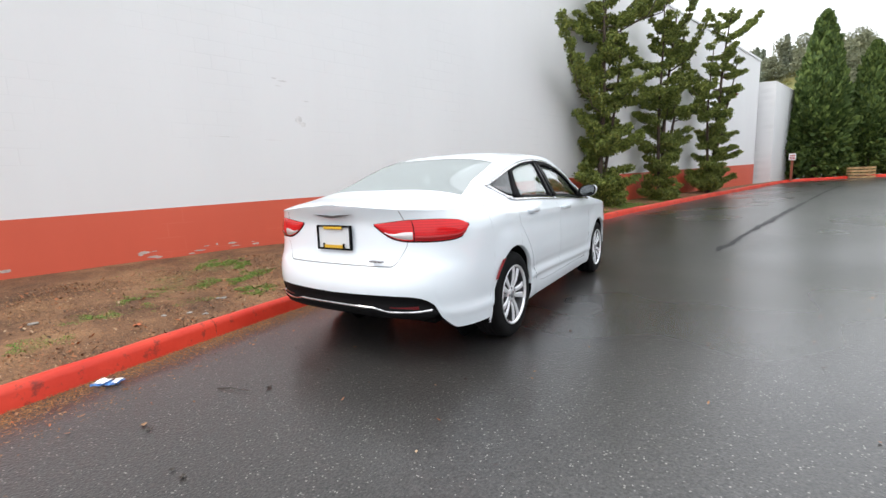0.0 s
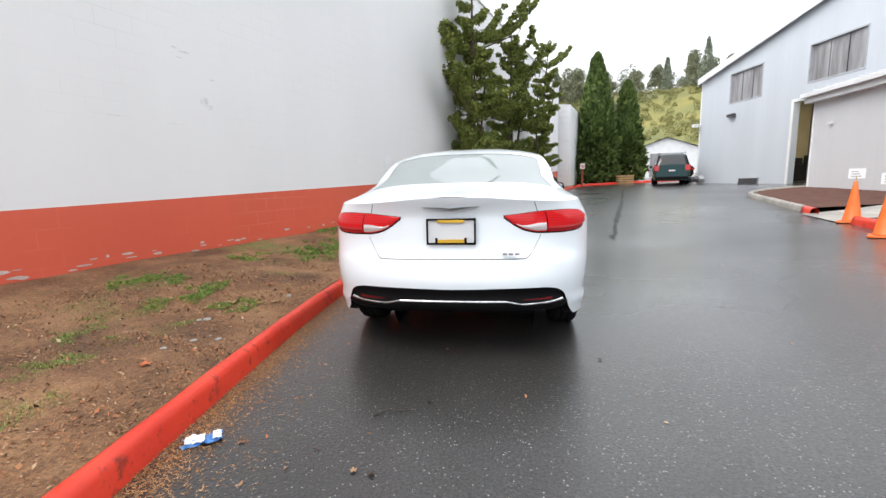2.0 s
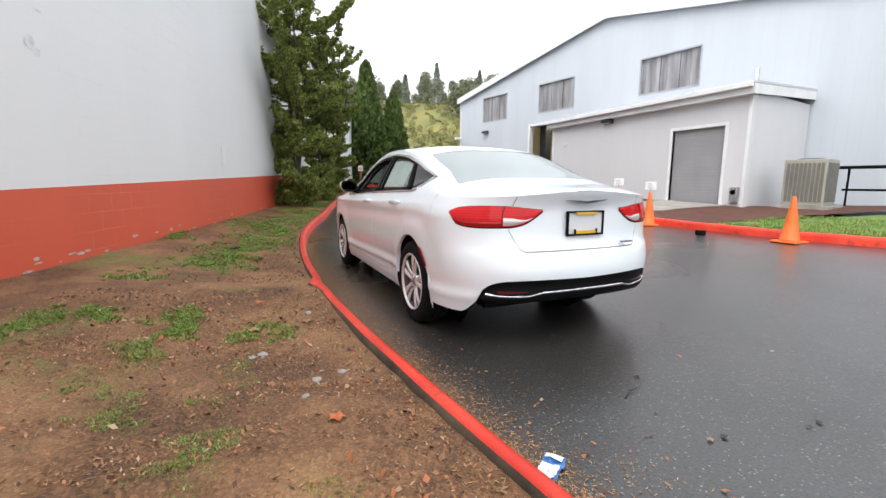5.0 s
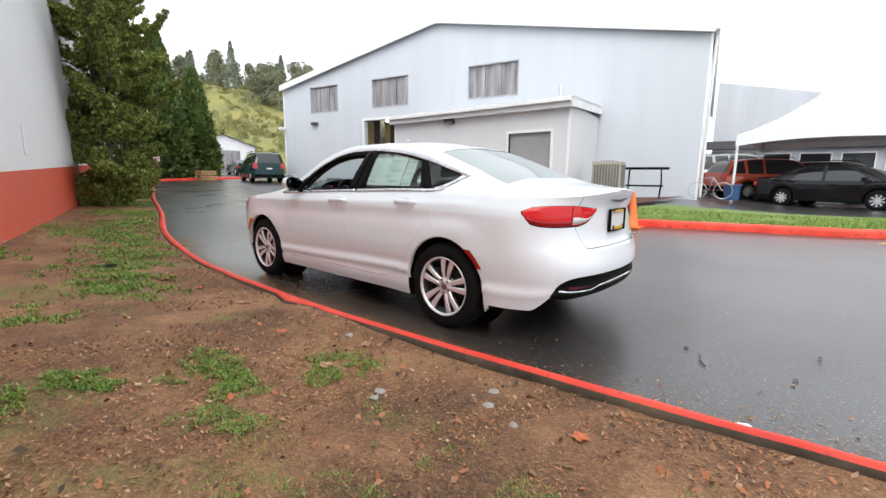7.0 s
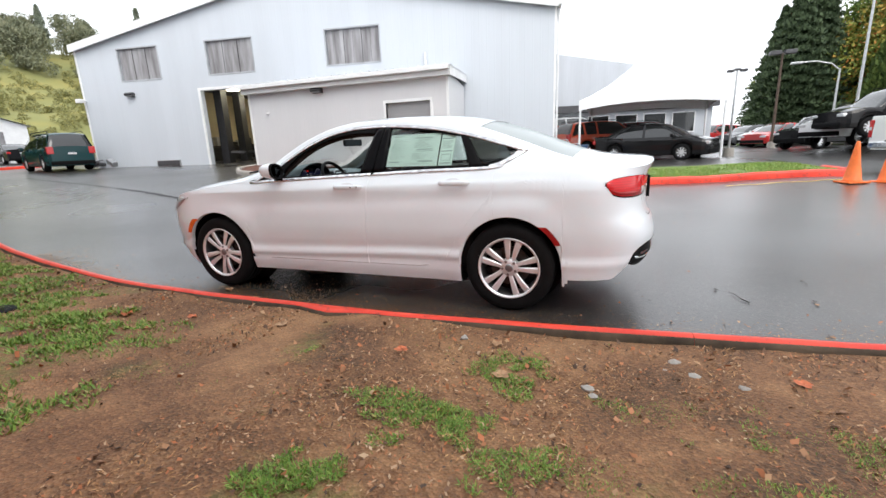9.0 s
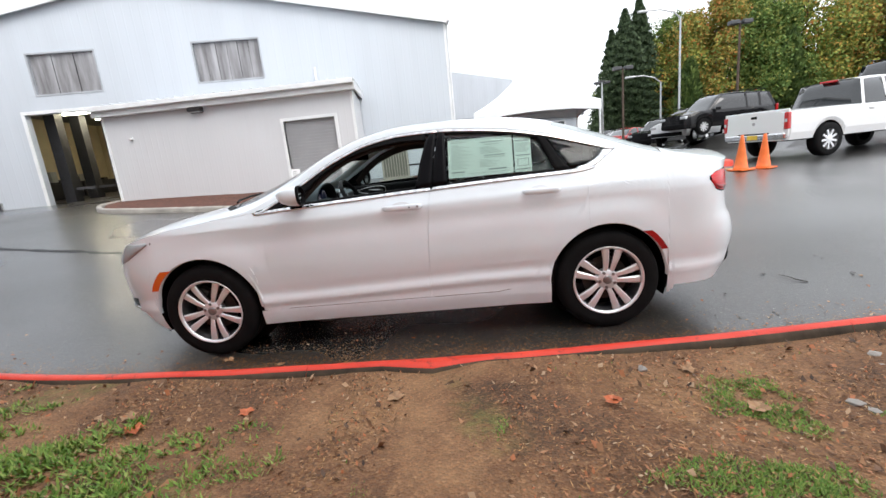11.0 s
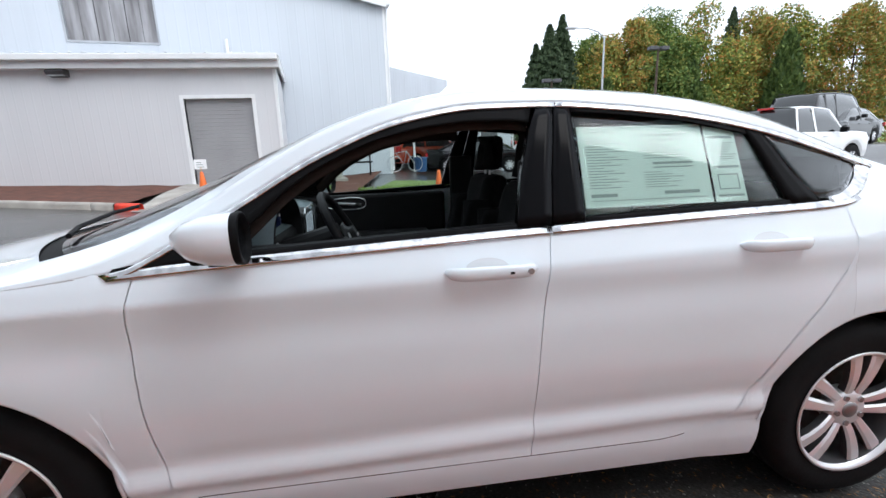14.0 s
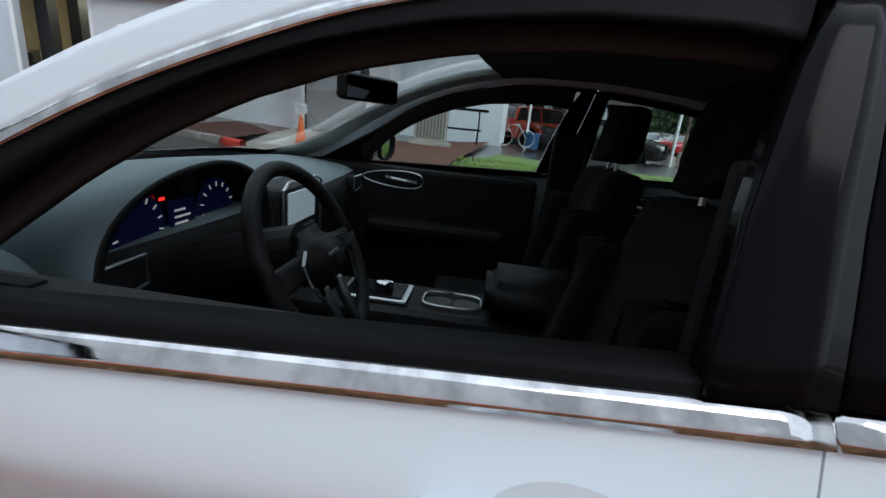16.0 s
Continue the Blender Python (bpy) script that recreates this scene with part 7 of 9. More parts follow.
for lx, ly, h, sp, ld, sd, lab, ru in (
    (-3.66, 9.75, 7.6, 1.75, [(0.0, 0.1, 7.5), (0.50, 0.25, 5.2), (0.2, -0.5, 6.3)], 4, "tall dark green juniper with up-swept arms by the wall", False),
    (-3.40, 13.3, 6.6, 1.15, [(0.2, 0.3, 6.0), (-0.05, -0.75, 6.4), (0.55, 0.55, 5.6)], 9, "dark green juniper with several spires by the wall", False),
    (-3.35, 17.9, 7.2, 1.2, [(0.5, 0.3, 7.0), (-0.1, -0.9, 5.6), (0.7, 0.3, 5.2)], 14, "leaning green juniper with rusty sprays by the wall", True),
):
    wx, wy = wall_spot(lx, ly)
    juniper_tree(wx, wy, lawn_z(wx, wy) - 0.03, h, sp, ld, sd, lab, ru)


def cone_tree(name, x, y, z, height, radius, mat, seed, label, n, size, group, blunt=0.75, gap=0.2, tiers=0):
    rs = np.random.RandomState(seed)
    t = base(name, pose(x, y, z), label, "tree", group)
    f = rs.uniform(0, 1, n) ** 0.85
    a = rs.uniform(0, 2 * math.pi, n)
    prof = radius * (1 - f ** (1 / (1 - blunt) if blunt < 0.99 else 60)) if blunt > 0.85 else radius * (1 - f) ** blunt
    prof = prof * np.minimum(1, 0.72 + f * 4)
    lump = 1 + 0.13 * np.sin(a * 5 + f * 22 + seed) + 0.09 * np.sin(a * 9 - f * 41)
    r = prof * lump * rs.uniform(0.72, 1.03, n)
    if tiers:
        arm = np.floor(a / (2 * math.pi) * 9)
        tier = (f * tiers + 0.37 * arm + 0.21 * np.sin(arm * 12.9 + seed)) % 1.0
        r = prof * (0.30 + 0.85 * (1 - tier) ** 1.2) * (0.75 + 0.35 * np.abs(np.sin(arm * 7.3 + seed))) * rs.uniform(0.3, 1.05, n) ** 0.5
    c = np.stack([r * np.cos(a), r * np.sin(a), gap + f * (height - gap)], axis=1)
    part("trunk", tube(bmesh.new(), (0, 0, 0), (0, 0, height * 0.8), 0.12 + 0.01 * height, 0.03, 8), bark, t)
    leaf_mesh("crown", c, size, mat, t, "", 2.0, seed, 0.9, np.array((0, 0, height * 0.3)))
    return t


cone_tree("cypress", 7.25, 32.3, gz(7.25, 32.3), 9.6, 1.75, cypress, 3, "dense dark green columnar cypress", 26000, 0.17, "cypresses by the kerb", 0.62)
cone_tree("cypress", 9.75, 33.2, gz(9.75, 33.2), 7.6, 1.45, cypress, 5, "dense dark green columnar cypress", 20000, 0.16, "cypresses by the kerb", 0.6)
cone_tree("cypress", 4.9, 33.0, gz(4.9, 33.0), 6.0, 1.3, cypress, 7, "dense dark green columnar cypress", 12000, 0.16, "cypresses by the kerb", 0.6)


def broad_tree(x, y, z, height, radius, mat, seed, label, group, n=26000, size=0.19, name="maple_tree"):
    rs = np.random.RandomState(seed)
    t = base(name, pose(x, y, z), label, "tree", group)
    bm = bmesh.new()
    cs = []
    tops = []
    for k in range(44):
        f = rs.uniform(0.10, 1.0)
        rr = radius * math.sin(math.pi * min(1, 0.18 + 0.80 * f)) ** 0.7 * rs.uniform(0.35, 1.0)
        a = rs.uniform(0, 2 * math.pi)
        c = np.array((rr * math.cos(a), rr * math.sin(a), height * (0.03 + 0.90 * f)))
        tops.append(c)
        cs.append(ball(rs, c, radius * rs.uniform(0.24, 0.42), n // 44) * np.array((1, 1, 1)))
    limb = [[(0, 0, 0), (0.1, 0, height * 0.35), (0, 0.1, height * 0.75)]] + [[(0, 0, height * 0.25 + 0.02 * i), tuple(c * 0.6 + np.array((0, 0, height * 0.08))), tuple(c)] for i, c in enumerate(tops[:9])]
    for i, q in enumerate(limb):
        b2 = piped(q, 0.22 if i == 0 else 0.07, 6, 0.3)
        me = bpy.data.meshes.new("tmp")
        b2.to_mesh(me)
        b2.free()
        bm.from_mesh(me)
        bpy.data.meshes.remove(me)
    part("trunk", bm, bark, t)
    leaf_mesh("crown", np.concatenate(cs), size, mat, t, "", 1.3, seed)
    return t


maple_red = foliage("reddening_maple_leaves", [(0.0, (0.12, 0.17, 0.04)), (0.4, (0.25, 0.27, 0.06)), (0.78, (0.40, 0.27, 0.06)), (1.0, (0.42, 0.14, 0.04))])
maple_green = foliage("green_maple_leaves", [(0.0, (0.06, 0.11, 0.025)), (0.6, (0.13, 0.20, 0.045)), (1.0, (0.26, 0.26, 0.06))])


def lot_z(x, y):
    """The wooded bank beyond the car park."""
    return gz(x, y) + 2.2 * smooth_step(48, 60, x)


for k, (x, y, h, r, m) in enumerate((
    (43, -21.5, 9.5, 3.2, maple), (43, -24.5, 13.0, 4.4, maple_red), (41, -28, 11, 3.8, maple_green), (43, -32.5, 14.5, 4.8, maple),
    (42, -38, 13.5, 4.4, maple_red), (44, -43, 14, 4.6, maple), (41, -49, 14.5, 4.6, maple_red), (43, -56, 14, 5.0, maple), (46, -19.0, 9.5, 3.6, maple), (50, -24, 13, 4.6, maple_green), (50, -30, 14, 5, maple), (52, -20, 10, 4, maple_green), (54, -35, 17, 5, maple_green))):
    broad_tree(x, y, lot_z(x, y) - 0.1, h * 1.06, r, m, 30 + k, "roadside maple turning yellow, orange and red", "maples beyond the car park")
for k, (x, y, h, r) in enumerate(((42, -15.4, 12.5, 3.4), (44, -17.5, 14.0, 3.6), (47, -15.8, 12.0, 3.2), (60, -50, 18.0, 4.0))):
    cone_tree("fir", x, y, lot_z(x, y) - 0.1, h, r, fir, 50 + k, "tall dark green fir", 34000, 0.17, "firs beyond the car park", 0.84, 0.6, 15)
for k, (x, y, h, r) in enumerate(((39, -28.5, 8.5, 1.5), (38, -38.0, 11, 1.9), (40, -20.5, 7.0, 1.2))):
    cone_tree("hornbeam", x, y, lot_z(x, y) - 0.1, h, r, maple_green if k == 3 else cypress, 60 + k, "slim upright green street tree", 7000, 0.26, "upright trees by the lot", 0.55, 1.2)
gxs, gys = np.linspace(40, 97, 20), np.linspace(-95, 4, 30)
v = [(x, y, lot_z(x, y) + 0.02) for y in gys for x in gxs]
f = [(j * 20 + i, j * 20 + i + 1, j * 20 + i + 21, j * 20 + i + 20) for j in range(29) for i in range(19)]
tagged(mesh_part("bank_east", v, f, grass_mat, smooth=True), "grassy bank under the maples", "bank", kind="structure")


# ---- wooded hillside behind ----
def hill_z(x, y):
    b = math.atan2(y, x)
    d = math.hypot(x, y)
    side = smooth_step(radians(38), radians(52), b) * smooth_step(radians(112), radians(96), b)
    return gz(x, y) - 0.6 + side * (5.5 * smooth_step(50, 68, d) + 15 * smooth_step(62, 120, d) + 6 * smooth_step(110, 170, d))


rows_, cols_ = 40, 50
v, f = [], []
for j in range(rows_ + 1):
    d = 46 + (230 - 46) * (j / rows_) ** 1.3
    for i in range(cols_ + 1):
        b = radians(36 + (114 - 36) * i / cols_)
        x, y = d * math.cos(b), d * math.sin(b)
        v.append((x, y, hill_z(x, y) + 0.5 * noise.noise(Vector((x * 0.15, y * 0.15, 2)))))
for j in range(rows_):
    for i in range(cols_):
        k = j * (cols_ + 1) + i
        f.append((k, k + 1, k + cols_ + 2, k + cols_ + 1))
hill_mat = material("scrubby_hillside", (0.2, 0.22, 0.07), 0.9)
put(hill_mat, "Base Color", ramp(hill_mat, noise_tex(hill_mat, 0.12, 6.0), [(0.3, (0.14, 0.155, 0.055)), (0.5, (0.195, 0.195, 0.065)), (0.72, (0.29, 0.245, 0.065))]))
tagged(mesh_part("hillside", v, f, hill_mat, smooth=True), "scrub-covered hillside behind the buildings", "hillside", kind="structure")
rs = np.random.RandomState(77)
shrub, trees_b, trees_f = [], [], []
for k in range(760):
    b, d = radians(rs.uniform(52, 93)), rs.uniform(50, 112)
    x, y = d * math.cos(b), d * math.sin(b)
    r = rs.uniform(0.4, 1.0)
    shrub.append(ball(rs, np.array((x, y, hill_z(x, y) + 0.3 * r)), r, 200))
for k in range(135):
    b, d = radians(rs.uniform(52, 93)), rs.uniform(88, 150)
    x, y = d * math.cos(b), d * math.sin(b)
    h = rs.uniform(3.5, 7.5)
    for q in range(12):
        up_ = rs.uniform(0.12, 0.95)
        trees_b.append(ball(rs, np.array((x + rs.normal() * h * 0.20 * (1.05 - up_), y + rs.normal() * h * 0.20 * (1.05 - up_), hill_z(x, y) + h * up_)), h * 0.16, 170))
for k in range(16):
    b, d = radians(rs.uniform(52, 93)), rs.uniform(95, 150)
    x, y = d * math.cos(b), d * math.sin(b)
    h = rs.uniform(6, 10)
    n = 1600
    fr = rs.uniform(0, 1, n)
    a = rs.uniform(0, 6.28, n)
    r = h * 0.17 * (1 - fr) ** 0.8 * rs.uniform(0.6, 1.05, n)
    trees_f.append(np.stack([x + r * np.cos(a), y + r * np.sin(a), hill_z(x, y) + h * (0.08 + 0.92 * fr)], axis=1))
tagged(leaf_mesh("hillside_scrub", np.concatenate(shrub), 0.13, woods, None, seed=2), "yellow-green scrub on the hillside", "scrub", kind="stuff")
# Hilltop leaves are paler and greyer: distance haze is painted into their colours.
tagged(leaf_mesh("hillside_woods", np.concatenate(trees_b), 0.21, foliage("hazed_green_leaves", [(0.0, (0.16, 0.18, 0.12)), (0.6, (0.21, 0.225, 0.145)), (1.0, (0.26, 0.255, 0.155))]), None, seed=3), "mixed green woods along the hilltop, haze put into their colour", "woods", kind="stuff")
tagged(leaf_mesh("hillside_firs", np.concatenate(trees_f), 0.28, foliage("hazed_fir_needles", [(0.0, (0.20, 0.23, 0.18)), (1.0, (0.28, 0.31, 0.23))]), None, seed=4), "firs along the hilltop, haze put into their colour", "woods", kind="stuff")


# ---- parked vehicles ----
dark_glass = material("dark_car_glass", (0.012, 0.014, 0.015), 0.05, 0.0, 0.7, 0.5)
lamp_red = material("red_lamp", (0.45, 0.015, 0.015), 0.15, 0.0, 0.6)
lamp_white = material("clear_lamp", (0.65, 0.66, 0.68), 0.12, 0.4, 0.6)
PAINTS = {}


def car_paint(name, rgb):
    if name not in PAINTS:
        PAINTS[name] = material(name, rgb, 0.28 if max(rgb) > 0.3 else 0.12, 0.0, 0.9 if max(rgb) > 0.3 else 0.15, 0.5 if max(rgb) > 0.3 else 0.25)
    return PAINTS[name]


def road_wheel(parent, x, y, r, w, rim=0.62):
    g = new("wheel")
    g.parent = parent
    g.matrix_basis = pose(x, y, r, 0, 0, 0 if x < 0 else 180)
    part("tyre", lathe([(r * rim, -w / 2), (r * 0.9, -w / 2 - 0.008), (r * 0.985, -w * 0.40), (r, -w * 0.2), (r, w * 0.3), (r * 0.95, w / 2), (r * rim, w / 2)], 28, "X", False), tyre_mat, g, smooth=True)
    part("rim", lathe([(r * rim, -w / 2), (r * rim * 0.93, -w / 2 + 0.02), (r * rim * 0.9, -w / 2 + 0.06), (0.001, -w / 2 + 0.065)], 28, "X", False), dark_grey, g, smooth=True)
    for k in range(9):
        a = 2 * math.pi * k / 9 + 0.4
        bm = box(bmesh.new(), -w / 2 + 0.015, -w / 2 + 0.05, -r * 0.06, r * 0.06, 0.02, r * rim * 0.96, 0, Matrix.Rotation(a, 4, "X"))
        part("spoke", bm, alloy, g)
    part("hub", lathe([(0.001, -w / 2 + 0.005), (r * 0.16, -w / 2 + 0.01), (r * 0.18, -w / 2 + 0.05)], 16, "X", False), alloy, g)


def vehicle(name, kind, x, y, heading, colour, label, category, group="cars in the car park", length=4.7, width=1.84, height=1.46, tint=None, z=None):
    """A parked car: +y is its nose. kind: sedan, suv, van or pickup."""
    z = gz(x, y) if z is None else z
    c = base(name, pose(x, y, z, 0, 0, heading), label, category, group)
    paint_ = colour
    L, W, Hh = length / 2, width / 2, height
    wr = {"sedan": 0.325, "suv": 0.36, "van": 0.34, "pickup": 0.42}[kind]
    fy, ry = L - 0.92, -L + 0.98
    if kind == "pickup":
        fy, ry = L - 0.95, -L + 1.25
    low = {"sedan": 0.24, "van": 0.24, "suv": 0.36, "pickup": 0.50}[kind]
    belt = {"sedan": 0.92, "suv": 1.05, "van": 1.02, "pickup": 1.22}[kind]
    hood = {"sedan": 0.90, "suv": 1.06, "van": 0.98, "pickup": 1.22}[kind]
    deck = {"sedan": 1.00, "suv": belt + 0.02, "van": belt + 0.02, "pickup": 1.20}[kind]
    ra = wr + 0.06
    ys = sorted({-L, -L + 0.03, -L + 0.12, L - 0.25, L - 0.12, L - 0.03, L, *[fy + ra * math.cos(math.pi * k / 10) for k in range(11)], *[ry + ra * math.cos(math.pi * k / 10) for k in range(11)], ry + ra + 1e-3, fy - ra - 1e-3, ry - ra - 1e-3, fy + ra + 1e-3, 0.0, 0.4, -0.4})
    grid = []
    for q in ys:
        e = 1 - 0.16 * max(0, (abs(q) - (L - 0.30)) / 0.30) ** 2
        zl = low
        for yw in (fy, ry):
            d = abs(q - yw)
            if d < ra:
                zl = max(zl, wr + math.sqrt(ra * ra - d * d))
        endz = 0.10 * max(0, (abs(q) - (L - 0.12)) / 0.12) ** 2
        top = belt + (hood - belt) * smooth_step(0.8, L, q) - (0.14 if kind != "pickup" else 0.05) * smooth_step(L - 0.8, L, q) + (deck - belt) * smooth_step(-L * 0.5, -L, q)
        w = W * e
        row = []
        for t, k in ((0, 0.965), (0.25, 1.0), (0.55, 1.0), (0.82, 0.985), (1.0, 0.93)):
            zz = zl + (top - zl) * t
            row.append((-w * k, q, zz))
        row += [(-w * 0.80, q, top + 0.02), (-w * 0.4, q, top + 0.045), (0, q, top + 0.05)]
        row += [(-a, b, cc) for a, b, cc in row[-2::-1]]
        grid.append(row)
    bm = grid_bm(grid)
    for end in (0, -1):
        row = grid[end]
        vs = [bm.verts.new(p) for p in row]
        bm.faces.new(vs if end else vs[::-1])
    bmesh.ops.remove_doubles(bm, verts=bm.verts, dist=1e-4)
    bmesh.ops.recalc_face_normals(bm, faces=bm.faces)
    part("body", bm, paint_, c)
    # dark floor and wheel houses
    part("underside", boxed(-W * 0.86, W * 0.86, -L + 0.15, L - 0.15, low - 0.03, belt - 0.25), satin_black, c)
    # glasshouse
    prof = {
        "sedan": [(-L * 0.80, belt + 0.06), (-L * 0.34, Hh - 0.04), (0.05, Hh), (L * 0.22, Hh - 0.07), (L * 0.60, belt + 0.02)],
        "suv": [(-L * 0.97, belt + 0.04), (-L * 0.84, Hh - 0.08), (-0.2, Hh), (L * 0.18, Hh - 0.05), (L * 0.50, belt + 0.03)],
        "van": [(-L * 0.98, belt + 0.04), (-L * 0.90, Hh - 0.06), (-0.2, Hh), (L * 0.30, Hh - 0.08), (L * 0.70, belt + 0.02)],
        "pickup": [(-L * 0.22, belt + 0.02), (-L * 0.17, Hh - 0.04), (0.25, Hh), (L * 0.33, Hh - 0.05), (L * 0.54, belt + 0.02)],
    }[kind]
    ys2 = [prof[0][0] + (prof[-1][0] - prof[0][0]) * k / 28 for k in range(29)]
    glass_rows, roof_rows = [], []
    for q in ys2:
        zt = curve(prof, q)
        zb = belt - 0.03
        wb = W * 0.925
        lean = 0.20 * (zt - zb) / (Hh - zb)
        wt = wb - lean
        glass_rows.append([(-wb, q, zb), (-(wb + wt) / 2 - 0.01, q, (zb + zt) / 2), (-wt, q, zt - 0.02), (-wt * 0.75, q, zt), (0, q, zt + 0.025), (wt * 0.75, q, zt), (wt, q, zt - 0.02), ((wb + wt) / 2 + 0.01, q, (zb + zt) / 2), (wb, q, zb)])
        if prof[1][0] - 0.05 <= q <= prof[3][0] + 0.05:
            roof_rows.append([(-wt - 0.012, q, zt - 0.075), (-wt - 0.006, q, zt - 0.02), (-wt * 0.78, q, zt + 0.012), (0, q, zt + 0.036), (wt * 0.78, q, zt + 0.012), (wt + 0.006, q, zt - 0.02), (wt + 0.012, q, zt - 0.075)])
    part("glasshouse", grid_bm(glass_rows), dark_glass if tint is None else tint, c, "dark glass", smooth=True)
    part("roof", grid_bm(roof_rows), paint_, c, smooth=True)

    def pillar(q0, q1, wd):
        for s in (-1, 1):
            rows = []
            for k in range(7):
                t = k / 6
                q = q0 + (q1 - q0) * t
                zt = curve(prof, max(prof[0][0], min(prof[-1][0], q1)))
                zz = belt - 0.03 + (zt - 0.03 - belt + 0.03) * t
                lean = 0.20 * (zz - belt + 0.03) / (Hh - belt + 0.03)
                xx = W * 0.925 - lean + 0.012
                rows.append([(s * xx, q - wd, zz), (s * (xx + 0.004), q, zz), (s * xx, q + wd, zz)])
            part("pillar", grid_bm(rows), paint_, c)

    pillar(prof[-1][0] - 0.03, prof[3][0], 0.035)
    pillar(prof[0][0] + 0.06, prof[1][0] + 0.02, 0.07 if kind != "pickup" else 0.05)
    mid = (prof[1][0] + prof[3][0]) / 2
    pillar(mid, mid - 0.02, 0.045)
    if kind in ("suv", "van"):
        q = prof[1][0] + (prof[3][0] - prof[1][0]) * 0.22
        pillar(q, q - 0.05, 0.06)
        for s in (-1, 1):
            part("roof_rail", piped([(s * W * 0.70, prof[1][0] + 0.1, Hh - 0.02), (s * W * 0.70, prof[1][0] + 0.2, Hh + 0.05), (s * W * 0.70, prof[3][0] - 0.1, Hh + 0.05), (s * W * 0.70, prof[3][0], Hh - 0.01)], 0.018, 6), satin_black, c)
    for s in (-1, 1):
        lz = belt - 0.14 if kind != "pickup" else belt - 0.28
        if kind == "pickup":
            part("tail_lamp", boxed(min(s * W * 0.845, s * W * 0.955), max(s * W * 0.845, s * W * 0.955), -L - 0.012, -L + 0.10, belt - 0.44, belt - 0.03, 0.02), lamp_red, c, "tall red tail lamp")
            part("lamp_window", boxed(min(s * W * 0.865, s * W * 0.935), max(s * W * 0.865, s * W * 0.935), -L - 0.016, -L + 0.02, belt - 0.27, belt - 0.19, 0.005), lamp_white, c, "clear reversing window")
        else:
            part("tail_lamp", boxed(min(s * W * 0.98, s * W * 0.70), max(s * W * 0.98, s * W * 0.70), -L - 0.012, -L + 0.10, lz - 0.07 - (0.06 if kind != "sedan" else 0), lz + 0.08 + (0.10 if kind in ("suv", "van") else 0), 0.02), lamp_red, c)
        part("headlamp", boxed(min(s * W * 0.92, s * W * 0.55), max(s * W * 0.92, s * W * 0.55), L - 0.16, L + 0.008, hood - 0.30, hood - 0.17, 0.03), lamp_white, c)
        part("door_mirror", boxed(min(s * W * 0.99, s * (W + 0.17)), max(s * W * 0.99, s * (W + 0.17)), prof[-1][0] - 0.42, prof[-1][0] - 0.28, belt - 0.02, belt + 0.12, 0.03), paint_ if kind != "pickup" else satin_black, c)
        for q in (mid + 0.30, mid - 0.62):
            if kind != "pickup" or q > -L * 0.2:
                part("door_handle", boxed(min(s * (W * 0.99), s * (W + 0.02)), max(s * (W * 0.99), s * (W + 0.02)), q - 0.09, q + 0.09, belt - 0.13, belt - 0.10, 0.008), paint_, c)
        for q in (fy, ry):
            road_wheel(c, s * (W - 0.12), q, wr, 0.23 if kind != "pickup" else 0.28)
    part("front_bumper", boxed(-W * 0.86, W * 0.86, L - 0.1, L + 0.03, low + 0.02, low + 0.22, 0.04), satin_black, c)
    part("rear_bumper", boxed(-W * 0.90, W * 0.90, -L - 0.03, -L + 0.1, low + 0.02, low + 0.20, 0.04), chrome if kind == "pickup" else satin_black, c)
    part("number_plate", boxed(-0.155, 0.155, -L - 0.036, -L - 0.01, (0.72 if kind != "pickup" else low + 0.05), (0.80 if kind != "pickup" else low + 0.17), 0.004), yellow if kind == "pickup" else lamp_white, c, "blank plate")
    if kind == "pickup":
        # open cargo bed behind the cab
        part("bed_floor", boxed(-W * 0.78, W * 0.78, -L + 0.06, -L * 0.24, 0.78, 0.82), satin_black, c)
        part("bed_rail", boxed(-W * 0.94, W * 0.94, -L + 0.02, -L + 0.08, belt - 0.62, belt + 0.055, 0.015), paint_, c, "white tailgate")
        part("gate_badge", lathe([(0.001, -0.008), (0.05, -0.008), (0.055, 0.0), (0.055, 0.02)], 16, "X"), chrome, c, "small chrome shield shape").matrix_basis = pose(0, -L + 0.008, belt - 0.26, 0, 0, 90)
        part("bumper_step", boxed(-W * 0.45, W * 0.45, -L - 0.04, -L + 0.05, low + 0.19, low + 0.215, 0.006), satin_black, c, "black bumper step pad")
        part("tailgate_handle", boxed(-0.09, 0.09, -L - 0.005, -L + 0.03, belt - 0.13, belt - 0.06, 0.01), satin_black, c)
        part("high_stop_lamp", boxed(-0.2, 0.2, prof[1][0] - 0.08, prof[1][0] + 0.02, Hh - 0.05, Hh, 0.01), lamp_red, c)
    return c


white_p, black_p = car_paint("white_car_paint", (0.78, 0.79, 0.80)), car_paint("black_car_paint", (0.010, 0.010, 0.011))
teal_p, red_p = car_paint("teal_car_paint", (0.010, 0.045, 0.050)), car_paint("red_car_paint", (0.40, 0.018, 0.018))
grey_p, blue_p = car_paint("grey_car_paint", (0.09, 0.095, 0.10)), car_paint("blue_car_paint", (0.02, 0.14, 0.42))
maroon_p, orange_p, silver_p = car_paint("maroon_car_paint", (0.09, 0.010, 0.014)), car_paint("orange_red_paint", (0.48, 0.07, 0.03)), car_paint("silver_car_paint", (0.42, 0.43, 0.44))
vehicle("minivan", "van", 10.0, 24.2, -16, teal_p, "dark teal minivan parked by the building, seen from behind", "minivan", "", 4.75, 1.80, 1.70)
vehicle("parked_car", "sedan", 17.0, 42.0, -10, black_p, "dark car parked far up the drive", "car", "", 4.6)
